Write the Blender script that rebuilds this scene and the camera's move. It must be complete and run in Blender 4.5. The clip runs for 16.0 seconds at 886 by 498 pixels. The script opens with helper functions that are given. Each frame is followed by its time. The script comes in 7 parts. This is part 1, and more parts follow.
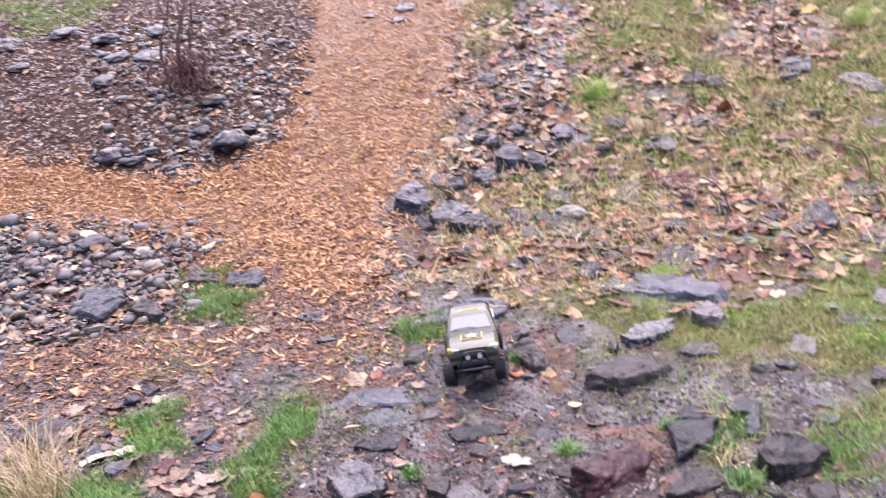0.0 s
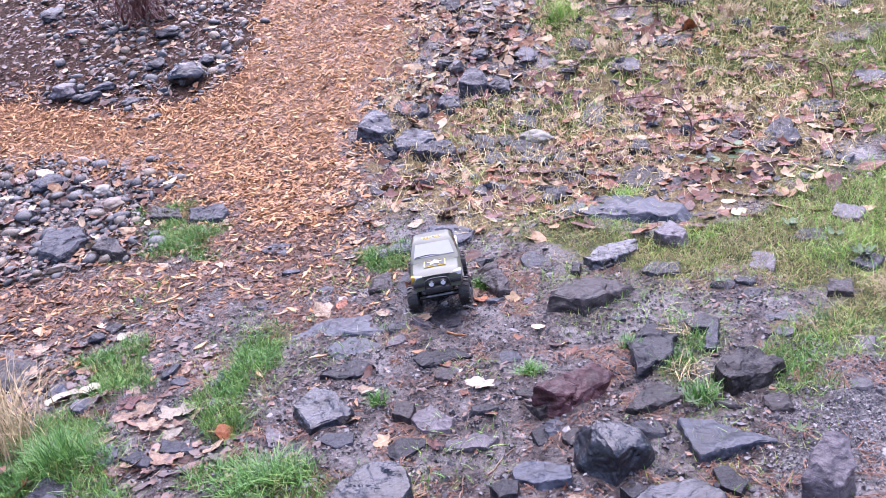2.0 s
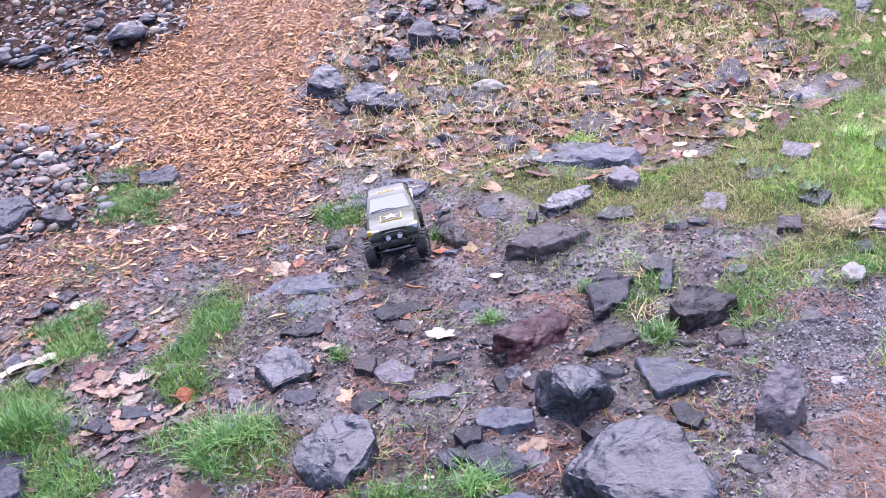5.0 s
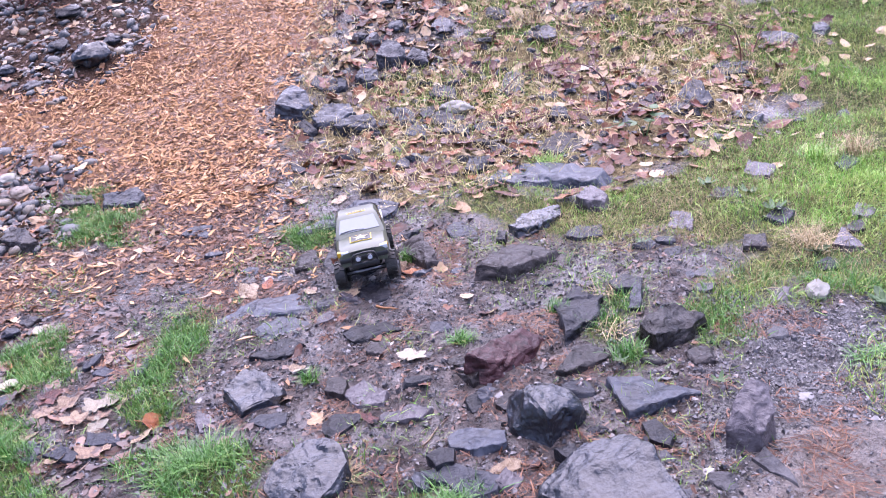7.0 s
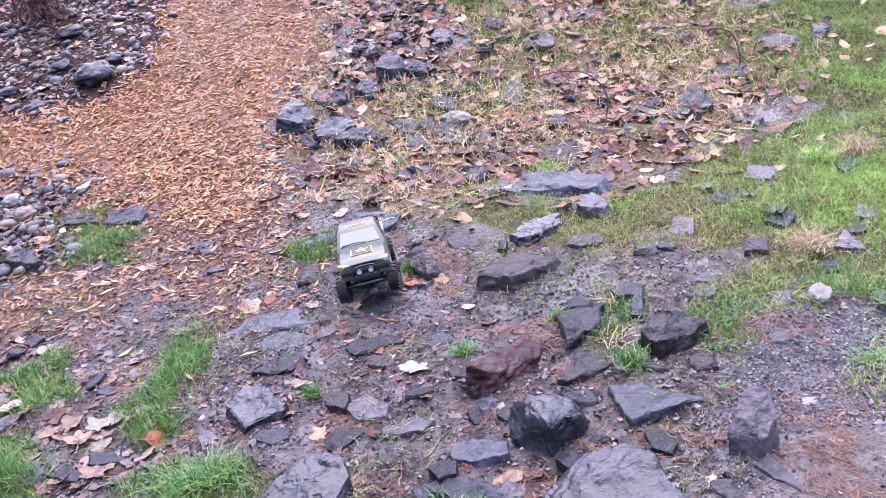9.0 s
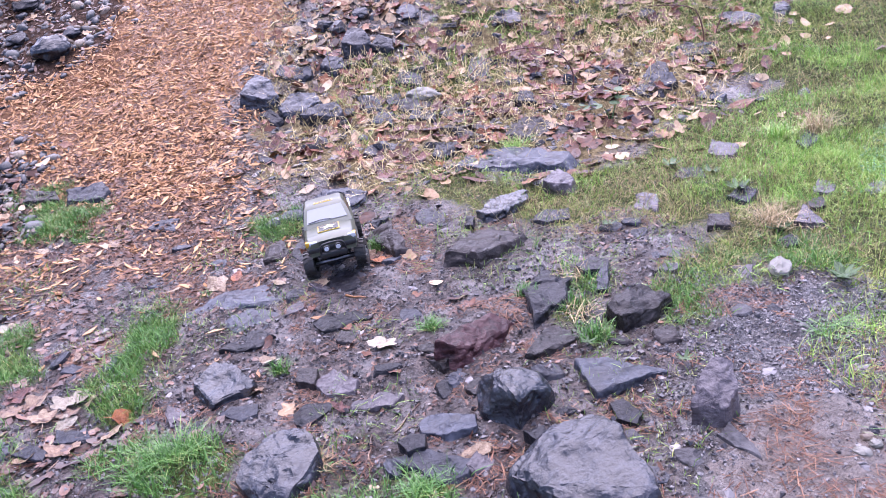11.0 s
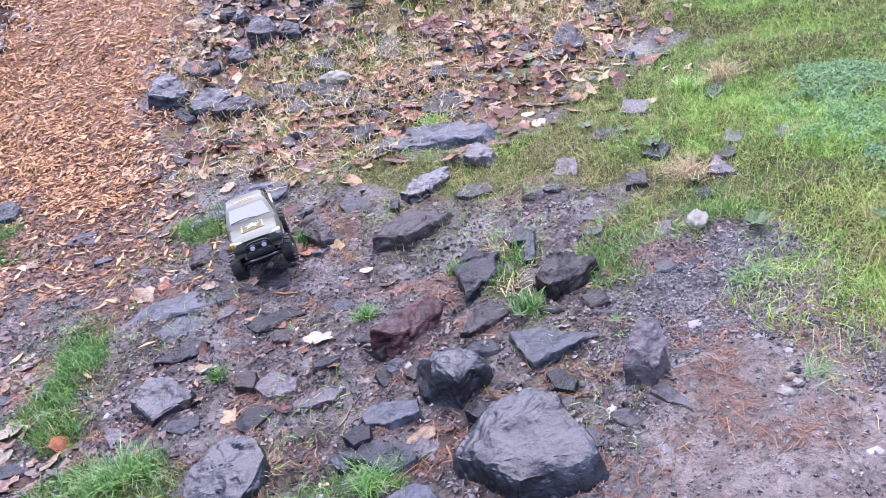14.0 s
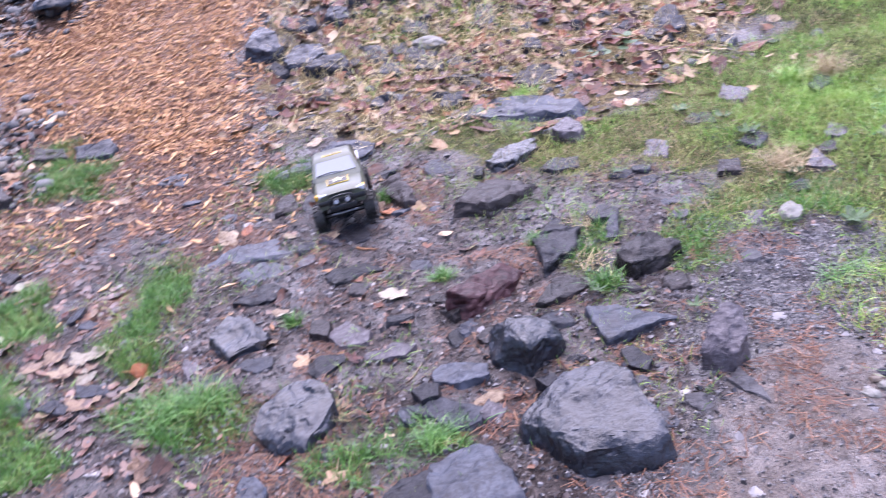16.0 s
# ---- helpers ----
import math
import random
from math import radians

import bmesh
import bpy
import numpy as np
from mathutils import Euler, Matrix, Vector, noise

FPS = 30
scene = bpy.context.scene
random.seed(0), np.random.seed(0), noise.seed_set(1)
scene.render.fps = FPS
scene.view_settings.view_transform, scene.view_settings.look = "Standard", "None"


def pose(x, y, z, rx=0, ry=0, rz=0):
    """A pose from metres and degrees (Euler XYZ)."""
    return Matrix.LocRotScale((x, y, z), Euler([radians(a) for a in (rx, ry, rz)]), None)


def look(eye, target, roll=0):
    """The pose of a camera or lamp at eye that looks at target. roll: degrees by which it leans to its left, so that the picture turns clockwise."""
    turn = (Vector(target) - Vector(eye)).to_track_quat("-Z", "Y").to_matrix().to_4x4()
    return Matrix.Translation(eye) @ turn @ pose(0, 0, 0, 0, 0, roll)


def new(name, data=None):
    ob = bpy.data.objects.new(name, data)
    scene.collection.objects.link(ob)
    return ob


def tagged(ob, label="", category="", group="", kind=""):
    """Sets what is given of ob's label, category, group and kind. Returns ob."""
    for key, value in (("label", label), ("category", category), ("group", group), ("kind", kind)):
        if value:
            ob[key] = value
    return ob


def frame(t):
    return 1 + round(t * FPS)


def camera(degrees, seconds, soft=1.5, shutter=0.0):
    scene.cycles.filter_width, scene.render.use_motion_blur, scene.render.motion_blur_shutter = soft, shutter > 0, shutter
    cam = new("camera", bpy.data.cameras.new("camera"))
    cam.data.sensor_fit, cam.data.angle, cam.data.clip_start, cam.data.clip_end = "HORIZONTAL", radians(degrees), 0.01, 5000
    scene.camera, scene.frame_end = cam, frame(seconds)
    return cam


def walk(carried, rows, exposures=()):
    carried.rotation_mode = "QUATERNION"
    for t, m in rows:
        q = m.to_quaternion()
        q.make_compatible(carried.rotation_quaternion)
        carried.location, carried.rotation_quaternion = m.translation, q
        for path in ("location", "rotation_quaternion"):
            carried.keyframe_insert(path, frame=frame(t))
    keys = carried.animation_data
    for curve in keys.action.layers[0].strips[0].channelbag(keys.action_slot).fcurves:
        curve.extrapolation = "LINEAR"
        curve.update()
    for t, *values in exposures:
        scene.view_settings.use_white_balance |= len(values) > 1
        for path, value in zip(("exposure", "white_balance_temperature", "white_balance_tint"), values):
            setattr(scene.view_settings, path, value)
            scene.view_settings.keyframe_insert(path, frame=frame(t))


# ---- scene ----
# ---- camera and walk ----
cam = camera(56.33, 16.0, soft=0.62, shutter=0.4)
ROWS = [
    (0, -0.0678, -0.0119, 1.4225, -15.000, 6.000, -0.000),
    (0.5, -0.0375, -0.0166, 1.4026, -18.635, 7.917, -3.542),
    (1, -0.0390, -0.0053, 1.4084, -20.221, 7.539, -2.441),
    (1.5, -0.0336, 0.0024, 1.4078, -19.717, 6.945, -1.001),
    (2, -0.0190, -0.0005, 1.3963, -20.032, 7.173, -2.243),
    (2.5, -0.0300, -0.0043, 1.3924, -20.434, 7.110, -2.375),
    (3, -0.0273, -0.0016, 1.3859, -21.408, 7.782, -2.934),
    (3.5, -0.0137, 0.0020, 1.3799, -23.302, 8.666, -4.326),
    (4, -0.0128, 0.0043, 1.3893, -23.615, 9.180, -5.067),
    (4.2, -0.0114, 0.0008, 1.3889, -23.759, 9.058, -5.238),
    (6.3, -0.0079, 0.0061, 1.3698, -23.109, 7.764, -7.098),
    (6.5, -0.0078, 0.0120, 1.3838, -23.344, 8.510, -8.715),
    (7, -0.0177, 0.0060, 1.3824, -22.507, 7.894, -8.009),
    (7.5, 0.0048, 0.0087, 1.4099, -21.105, 10.246, -9.474),
    (8, -0.0031, 0.0099, 1.3983, -21.224, 9.794, -9.702),
    (8.5, -0.0208, 0.0092, 1.3881, -21.759, 8.165, -6.783),
    (9, 0.0117, 0.0048, 1.3860, -21.883, 9.290, -7.997),
    (9.2, 0.0034, 0.0057, 1.3886, -22.430, 8.978, -9.200),
    (11.3, 0.0041, -0.0083, 1.3824, -24.361, 8.543, -10.332),
    (11.5, 0.0129, -0.0104, 1.3820, -25.510, 7.862, -8.871),
    (12, 0.0202, -0.0075, 1.3838, -26.186, 8.486, -9.549),
    (12.5, 0.0257, -0.0084, 1.3892, -26.316, 8.879, -10.043),
    (13, 0.0276, 0.0073, 1.4150, -26.771, 11.482, -15.224),
    (13.5, 0.0506, 0.0064, 1.4109, -27.058, 12.167, -16.082),
    (14, 0.0459, -0.0025, 1.4206, -26.960, 12.276, -17.013),
    (14.5, 0.0553, -0.0080, 1.4211, -26.996, 12.726, -17.574),
    (15, 0.0491, -0.0063, 1.4219, -27.148, 12.428, -17.463),
    (15.5, 0.0359, -0.0036, 1.4128, -26.768, 11.766, -16.515),
    (16, 0.0022, -0.0091, 1.3890, -27.193, 9.823, -10.147),
]
LOOK = [(0.0, 2.88, 6450, 34), (0.8, 2.88, 5850, 34), (4.2, 2.88, 5750, 34), (6.3, 2.88, 5750, 36), (12.8, 2.79, 5700, 36), (13.2, 2.79, 5700, 30), (15.6, 2.79, 5700, 30), (16.0, 2.79, 5700, 34)]
walk(cam, [(t, pose(x, y, z, 90 + pitch, lean, yaw)) for t, x, y, z, pitch, lean, yaw in ROWS], LOOK)

# ---- overcast daylight ----
SUN_UP, SUN_TURN = 68.0, 12.0
world = bpy.data.worlds.new("overcast_sky")
scene.world = world
world.use_nodes = True
wn = world.node_tree
sky = wn.nodes.new("ShaderNodeTexSky")
sky.sky_type, sky.sun_disc = "NISHITA", False
sky.sun_elevation, sky.sun_rotation = radians(SUN_UP), radians(SUN_TURN)
sky.air_density, sky.dust_density, sky.ozone_density = 1.0, 1.5, 1.0
wn.nodes["Background"].inputs["Strength"].default_value = 0.06
wn.links.new(sky.outputs["Color"], wn.nodes["Background"].inputs["Color"])
sun_data = bpy.data.lights.new("sun", "SUN")
sun_data.energy, sun_data.angle, sun_data.color = 1.5, radians(100), (1.0, 0.95, 0.9)
sun_lamp = new("sun", sun_data)
sun_lamp.matrix_world = look((4 * math.sin(radians(SUN_TURN)), 4 * math.cos(radians(SUN_TURN)), 4 * math.tan(radians(SUN_UP))), (0, 0, 0))

# ---- materials ----
def nodes_of(name):
    m = bpy.data.materials.new(name)
    m.use_nodes = True
    nt = m.node_tree
    return m, nt, nt.nodes["Principled BSDF"]


def add(nt, kind, **values):
    n = nt.nodes.new(kind)
    for k, v in values.items():
        n.inputs[k.replace("_", " ")].default_value = v
    return n


def ramp(nt, source, stops):
    r = nt.nodes.new("ShaderNodeValToRGB")
    e = r.color_ramp.elements
    for i, (p, c) in enumerate(stops):
        el = e[i] if i < 2 else e.new(p)
        el.position, el.color = p, (*c, 1)
    if source is not None:
        nt.links.new(source, r.inputs[0])
    return r


def noise_tex(nt, scale, detail=4.0, rough=0.6, coords="Object"):
    tc = nt.nodes.new("ShaderNodeTexCoord")
    n = add(nt, "ShaderNodeTexNoise", Scale=scale, Detail=detail, Roughness=rough)
    nt.links.new(tc.outputs[coords], n.inputs["Vector"])
    return n


def math_node(nt, op, a, b):
    n = nt.nodes.new("ShaderNodeMath")
    n.operation = op
    for i, v in enumerate((a, b)):
        if isinstance(v, (int, float)):
            n.inputs[i].default_value = v
        else:
            nt.links.new(v, n.inputs[i])
    return n.outputs[0]


def mix_col(nt, fac, a, b, blend="MIX"):
    n = nt.nodes.new("ShaderNodeMix")
    n.data_type, n.blend_type = "RGBA", blend
    for key, v in ((0, fac), (6, a), (7, b)):
        if isinstance(v, (int, float)):
            n.inputs[key].default_value = v
        elif isinstance(v, tuple):
            n.inputs[key].default_value = (*v, 1)
        else:
            nt.links.new(v, n.inputs[key])
    return n.outputs[2]


EARTH = (1.05, 1.0, 0.87)


def damp(colour, wet=0.56, tint=EARTH):
    """A dry colour as it is when wet: darker, and warmer in earth, leaves and wood."""
    return tuple(wet * v * k for v, k in zip(colour, tint))


def natural(name, stops, big=8.0, fine=60.0, share=0.5, rough=(0.3, 0.6), bump=0.4, relief=0.004, per=None, spec=0.5, layers=0.0, film=0.0, wet=0.56):
    """A weathered surface, its dry colours darkened by the wet: colour from coarse and fine noise and, per object or island, chance; rough and bumpy at fine scale."""
    m, nt, bsdf = nodes_of(name)
    a, b = noise_tex(nt, big), noise_tex(nt, fine, 6)
    f = math_node(nt, "ADD", math_node(nt, "MULTIPLY", a.outputs[0], 0.55), math_node(nt, "MULTIPLY", b.outputs[0], 0.45))
    st = add(nt, "ShaderNodeMapRange")
    st.inputs[1].default_value, st.inputs[2].default_value = 0.36, 0.64
    nt.links.new(f, st.inputs[0])
    f = st.outputs[0]
    if per:
        src = nt.nodes.new("ShaderNodeObjectInfo").outputs["Random"] if per == "object" else nt.nodes.new("ShaderNodeNewGeometry").outputs["Random Per Island"]
        f = math_node(nt, "ADD", math_node(nt, "MULTIPLY", f, 1 - share), math_node(nt, "MULTIPLY", src, share))
    r = ramp(nt, f, [(p, damp(c, wet, (1, 1, 1) if film else EARTH)) for p, c in stops])
    nt.links.new(r.outputs[0], bsdf.inputs["Base Color"])
    rr = add(nt, "ShaderNodeMapRange")
    rr.inputs[1].default_value, rr.inputs[2].default_value = 0.35, 0.65
    rr.inputs[3].default_value, rr.inputs[4].default_value = rough
    nt.links.new(a.outputs[0], rr.inputs[0])
    nt.links.new(rr.outputs[0], bsdf.inputs["Roughness"])
    bsdf.inputs["Specular IOR Level"].default_value = spec
    bsdf.inputs["Coat Weight"].default_value, bsdf.inputs["Coat Roughness"].default_value, bsdf.inputs["Coat IOR"].default_value = film, 0.07, 1.2 + 0.45 * film
    bn = add(nt, "ShaderNodeBump", Strength=bump, Distance=relief)
    h = b.outputs[0]
    if layers:
        tc = nt.nodes.new("ShaderNodeTexCoord")
        mp = nt.nodes.new("ShaderNodeMapping")
        mp.inputs["Scale"].default_value = (6, 18, 60)
        mp.inputs["Rotation"].default_value = (0.25, 0.15, 0.3)
        nt.links.new(tc.outputs["Object"], mp.inputs[0])
        lay = add(nt, "ShaderNodeTexNoise", Scale=1.0, Detail=5.0, Roughness=0.65)
        nt.links.new(mp.outputs[0], lay.inputs["Vector"])
        h = math_node(nt, "ADD", h, math_node(nt, "MULTIPLY", lay.outputs[0], layers))
    nt.links.new(h, bn.inputs["Height"])
    nt.links.new(bn.outputs[0], bsdf.inputs["Normal"])
    if film:
        skin = add(nt, "ShaderNodeBump", Strength=0.5, Distance=0.025)
        pits = math_node(nt, "MULTIPLY", noise_tex(nt, 75, 3, 0.6).outputs[0], 0.35)
        nt.links.new(math_node(nt, "ADD", noise_tex(nt, 16, 4, 0.5).outputs[0], pits), skin.inputs["Height"])
        nt.links.new(bn.outputs[0], skin.inputs["Normal"])
        nt.links.new(skin.outputs[0], bsdf.inputs["Coat Normal"])
    return m


def plain(name, colour, rough=0.5, metal=0.0, coat=0.0, grain=0.15):
    m, nt, bsdf = nodes_of(name)
    n = noise_tex(nt, 45.0)
    colour = tuple(0.56 * c for c in colour)
    r = ramp(nt, n.outputs[0], [(0.25, tuple(c * (1 - grain) for c in colour)), (0.8, tuple(min(1, c * (1 + grain)) for c in colour))])
    nt.links.new(r.outputs[0], bsdf.inputs["Base Color"])
    bsdf.inputs["Roughness"].default_value, bsdf.inputs["Metallic"].default_value = rough, metal
    bsdf.inputs["Coat Weight"].default_value = coat
    return m


ROCK = {
    "wet": natural("wet_black_rock", [(0.2, (0.006, 0.007, 0.010)), (0.5, (0.014, 0.016, 0.023)), (0.85, (0.036, 0.040, 0.055))], 7, 70, 0.1, (0.3, 0.55), 0.5, 0.007, "object", 0.1, 0.7, 0.76, 0.5),
    "dark": natural("dark_rock", [(0.2, (0.007, 0.007, 0.009)), (0.5, (0.017, 0.017, 0.022)), (0.85, (0.041, 0.040, 0.045))], 9, 70, 0.25, (0.3, 0.55), 0.6, 0.009, "object", 0.1, 0.8, 0.34, 0.58),
    "slate": natural("blue_grey_rock", [(0.2, (0.016, 0.017, 0.022)), (0.5, (0.035, 0.037, 0.047)), (0.85, (0.071, 0.075, 0.089))], 9, 70, 0.3, (0.3, 0.55), 0.6, 0.009, "object", 0.1, 0.8, 0.34, 0.58),
    "grey": natural("grey_rock", [(0.2, (0.0389, 0.036, 0.0389)), (0.5, (0.077, 0.0734, 0.077)), (0.85, (0.1332, 0.126, 0.126))], 9, 70, 0.3, (0.3, 0.55), 0.6, 0.009, "object", 0.1, 0.8, 0.34, 0.58),
    "brown": natural("brown_grey_rock", [(0.2, (0.0118, 0.0105, 0.0087)), (0.5, (0.0304, 0.0254, 0.0242)), (0.85, (0.0626, 0.0552, 0.0533))], 9, 70, 0.2, (0.3, 0.55), 0.6, 0.009, "object", 0.1, 0.8, 0.34, 0.58),
    "umber": natural("umber_rock", [(0.2, (0.0112, 0.0079, 0.0073)), (0.5, (0.0304, 0.0244, 0.0231)), (0.85, (0.0614, 0.0508, 0.0488))], 9, 70, 0.25, (0.3, 0.55), 0.6, 0.009, "object", 0.1, 0.8, 0.34, 0.58),
    "red": natural("purple_red_rock", [(0.2, (0.024, 0.0075, 0.008)), (0.5, (0.068, 0.026, 0.027)), (0.85, (0.125, 0.060, 0.060))], 7, 70, 0.1, (0.3, 0.55), 0.6, 0.009, "object", 0.1, 0.8, 0.34, 0.58),
    "plum": natural("plum_grey_rock", [(0.2, (0.021, 0.0165, 0.0195)), (0.5, (0.0518, 0.0435, 0.048)), (0.85, (0.0922, 0.0795, 0.084))], 8, 70, 0.25, (0.3, 0.55), 0.6, 0.009, "object", 0.1, 0.8, 0.55, 1.0),
    "sheet": natural("wet_bedrock", [(0.2, (0.016, 0.018, 0.025)), (0.5, (0.042, 0.047, 0.062)), (0.85, (0.085, 0.093, 0.115))], 9, 70, 0.2, (0.3, 0.5), 0.5, 0.007, "object", 0.1, 0.8, 0.45, 0.6),
    "pale": natural("pale_stone", [(0.2, (0.165, 0.161, 0.147)), (0.5, (0.238, 0.238, 0.222)), (0.85, (0.294, 0.294, 0.285))], 9, 70, 0.2, (0.35, 0.6), 0.25, 0.003, "object"),
    "tan": natural("tan_stone", [(0.2, (0.136, 0.104, 0.076)), (0.5, (0.196, 0.151, 0.119)), (0.85, (0.260, 0.217, 0.178))], 9, 70, 0.2, (0.3, 0.6), 0.25, 0.003, "object"),
}
M_PEBBLE = natural("pebbles", [(0.1, (0.022, 0.022, 0.027)), (0.35, (0.055, 0.060, 0.074)), (0.66, (0.105, 0.115, 0.130)), (0.78, (0.19, 0.14, 0.106)), (0.92, (0.29, 0.225, 0.175)), (1.0, (0.42, 0.37, 0.32))], 9, 60, 0.8, (0.2, 0.5), 0.4, 0.003, "island", 0.35, wet=0.42)
M_GRIT = natural("grit", [(0.1, (0.020, 0.019, 0.024)), (0.4, (0.080, 0.077, 0.092)), (0.68, (0.155, 0.150, 0.172)), (0.9, (0.225, 0.207, 0.220)), (1.0, (0.36, 0.32, 0.32))], 9, 60, 0.85, (0.2, 0.55), 0.3, 0.002, "island")
M_GRAVEL = natural("path_gravel", [(0.1, (0.036, 0.035, 0.043)), (0.45, (0.108, 0.105, 0.122)), (0.75, (0.185, 0.180, 0.198)), (0.92, (0.245, 0.235, 0.245)), (1.0, (0.35, 0.34, 0.35))], 9, 60, 0.85, (0.25, 0.5), 0.3, 0.002, "island", wet=0.85)
M_CHIP = natural("wood_chips", [(0.08, (0.123, 0.051, 0.023)), (0.3, (0.337, 0.159, 0.069)), (0.55, (0.515, 0.270, 0.120)), (0.82, (0.643, 0.386, 0.190)), (1.0, (0.734, 0.504, 0.280))], 9, 60, 0.75, (0.4, 0.7), 0.3, 0.002, "island", 0.3, wet=0.64)
M_PEBBLE_ONE = natural("single_pebble", [(0.1, (0.022, 0.022, 0.027)), (0.32, (0.055, 0.060, 0.074)), (0.6, (0.105, 0.115, 0.130)), (0.75, (0.19, 0.16, 0.125)), (0.9, (0.31, 0.25, 0.19)), (1.0, (0.45, 0.40, 0.35))], 9, 60, 0.8, (0.2, 0.5), 0.4, 0.003, "object", 0.35, wet=0.5)
M_CHIP_ONE = natural("single_chip", [(0.08, (0.114, 0.049, 0.026)), (0.3, (0.315, 0.154, 0.079)), (0.55, (0.481, 0.263, 0.138)), (0.82, (0.601, 0.375, 0.217)), (1.0, (0.687, 0.490, 0.320))], 9, 60, 0.75, (0.4, 0.7), 0.3, 0.002, "object", 0.3)
M_BARK = natural("dark_chips", [(0.1, (0.032, 0.014, 0.010)), (0.5, (0.115, 0.056, 0.038)), (0.85, (0.22, 0.12, 0.078)), (1.0, (0.4, 0.25, 0.16))], 9, 60, 0.8, (0.5, 0.75), 0.3, 0.002, "island", 0.25, wet=0.72)
M_CRUMB = natural("leaf_crumbs", [(0.1, (0.024, 0.011, 0.008)), (0.4, (0.085, 0.038, 0.025)), (0.7, (0.15, 0.07, 0.045)), (0.9, (0.25, 0.13, 0.085)), (1.0, (0.42, 0.27, 0.19))], 9, 60, 0.85, (0.25, 0.55), 0.3, 0.002, "island")
M_NEEDLE = natural("fallen_needles", [(0.1, (0.13, 0.05, 0.028)), (0.5, (0.29, 0.13, 0.075)), (0.9, (0.47, 0.27, 0.17))], 9, 60, 0.8, (0.45, 0.7), 0.1, 0.001, "island")
M_GRASS = natural("grass", [(0.1, (0.062, 0.197, 0.019)), (0.35, (0.149, 0.370, 0.038)), (0.55, (0.275, 0.445, 0.085)), (0.75, (0.39, 0.455, 0.15)), (0.92, (0.49, 0.49, 0.235))], 2.5, 14, 0.5, (0.35, 0.55), 0.1, 0.001, "island", 0.4, wet=0.92)
M_GREEN = natural("lawn_grass", [(0.1, (0.060, 0.190, 0.025)), (0.4, (0.165, 0.400, 0.055)), (0.65, (0.300, 0.540, 0.090)), (0.9, (0.43, 0.56, 0.16))], 3.0, 16, 0.5, (0.35, 0.55), 0.1, 0.001, "island", 0.4, wet=0.87)
M_TURF = natural("turf_blades", [(0.1, (0.035, 0.11, 0.018)), (0.4, (0.07, 0.23, 0.033)), (0.68, (0.145, 0.33, 0.06)), (0.92, (0.44, 0.40, 0.17))], 2.5, 14, 0.55, (0.35, 0.55), 0.1, 0.001, "island", 0.4, wet=0.7)
M_STRAW = natural("straw_grass", [(0.05, (0.200, 0.175, 0.085)), (0.35, (0.350, 0.280, 0.150)), (0.7, (0.510, 0.405, 0.245)), (1.0, (0.665, 0.540, 0.355))], 3, 30, 0.65, (0.45, 0.65), 0.1, 0.001, "island", 0.35, wet=0.75)
M_HAY = natural("bank_straw", [(0.05, (0.26, 0.245, 0.09)), (0.35, (0.46, 0.39, 0.18)), (0.7, (0.64, 0.54, 0.31)), (1.0, (0.78, 0.67, 0.45))], 3, 30, 0.65, (0.45, 0.65), 0.1, 0.001, "island", 0.35, wet=0.85)
M_STRAW_GREEN = natural("thatch", [(0.05, (0.120, 0.216, 0.033)), (0.4, (0.240, 0.324, 0.066)), (0.65, (0.34, 0.43, 0.105)), (1.0, (0.58, 0.52, 0.2))], 2.5, 14, 0.45, (0.4, 0.6), 0.1, 0.001, "island", 0.35, wet=0.8)
M_CLOVER = natural("clover", [(0.1, (0.03, 0.12, 0.045)), (0.5, (0.08, 0.24, 0.09)), (0.9, (0.17, 0.36, 0.15))], 5, 30, 0.6, (0.4, 0.6), 0.1, 0.001, "island", 0.3, wet=0.64)
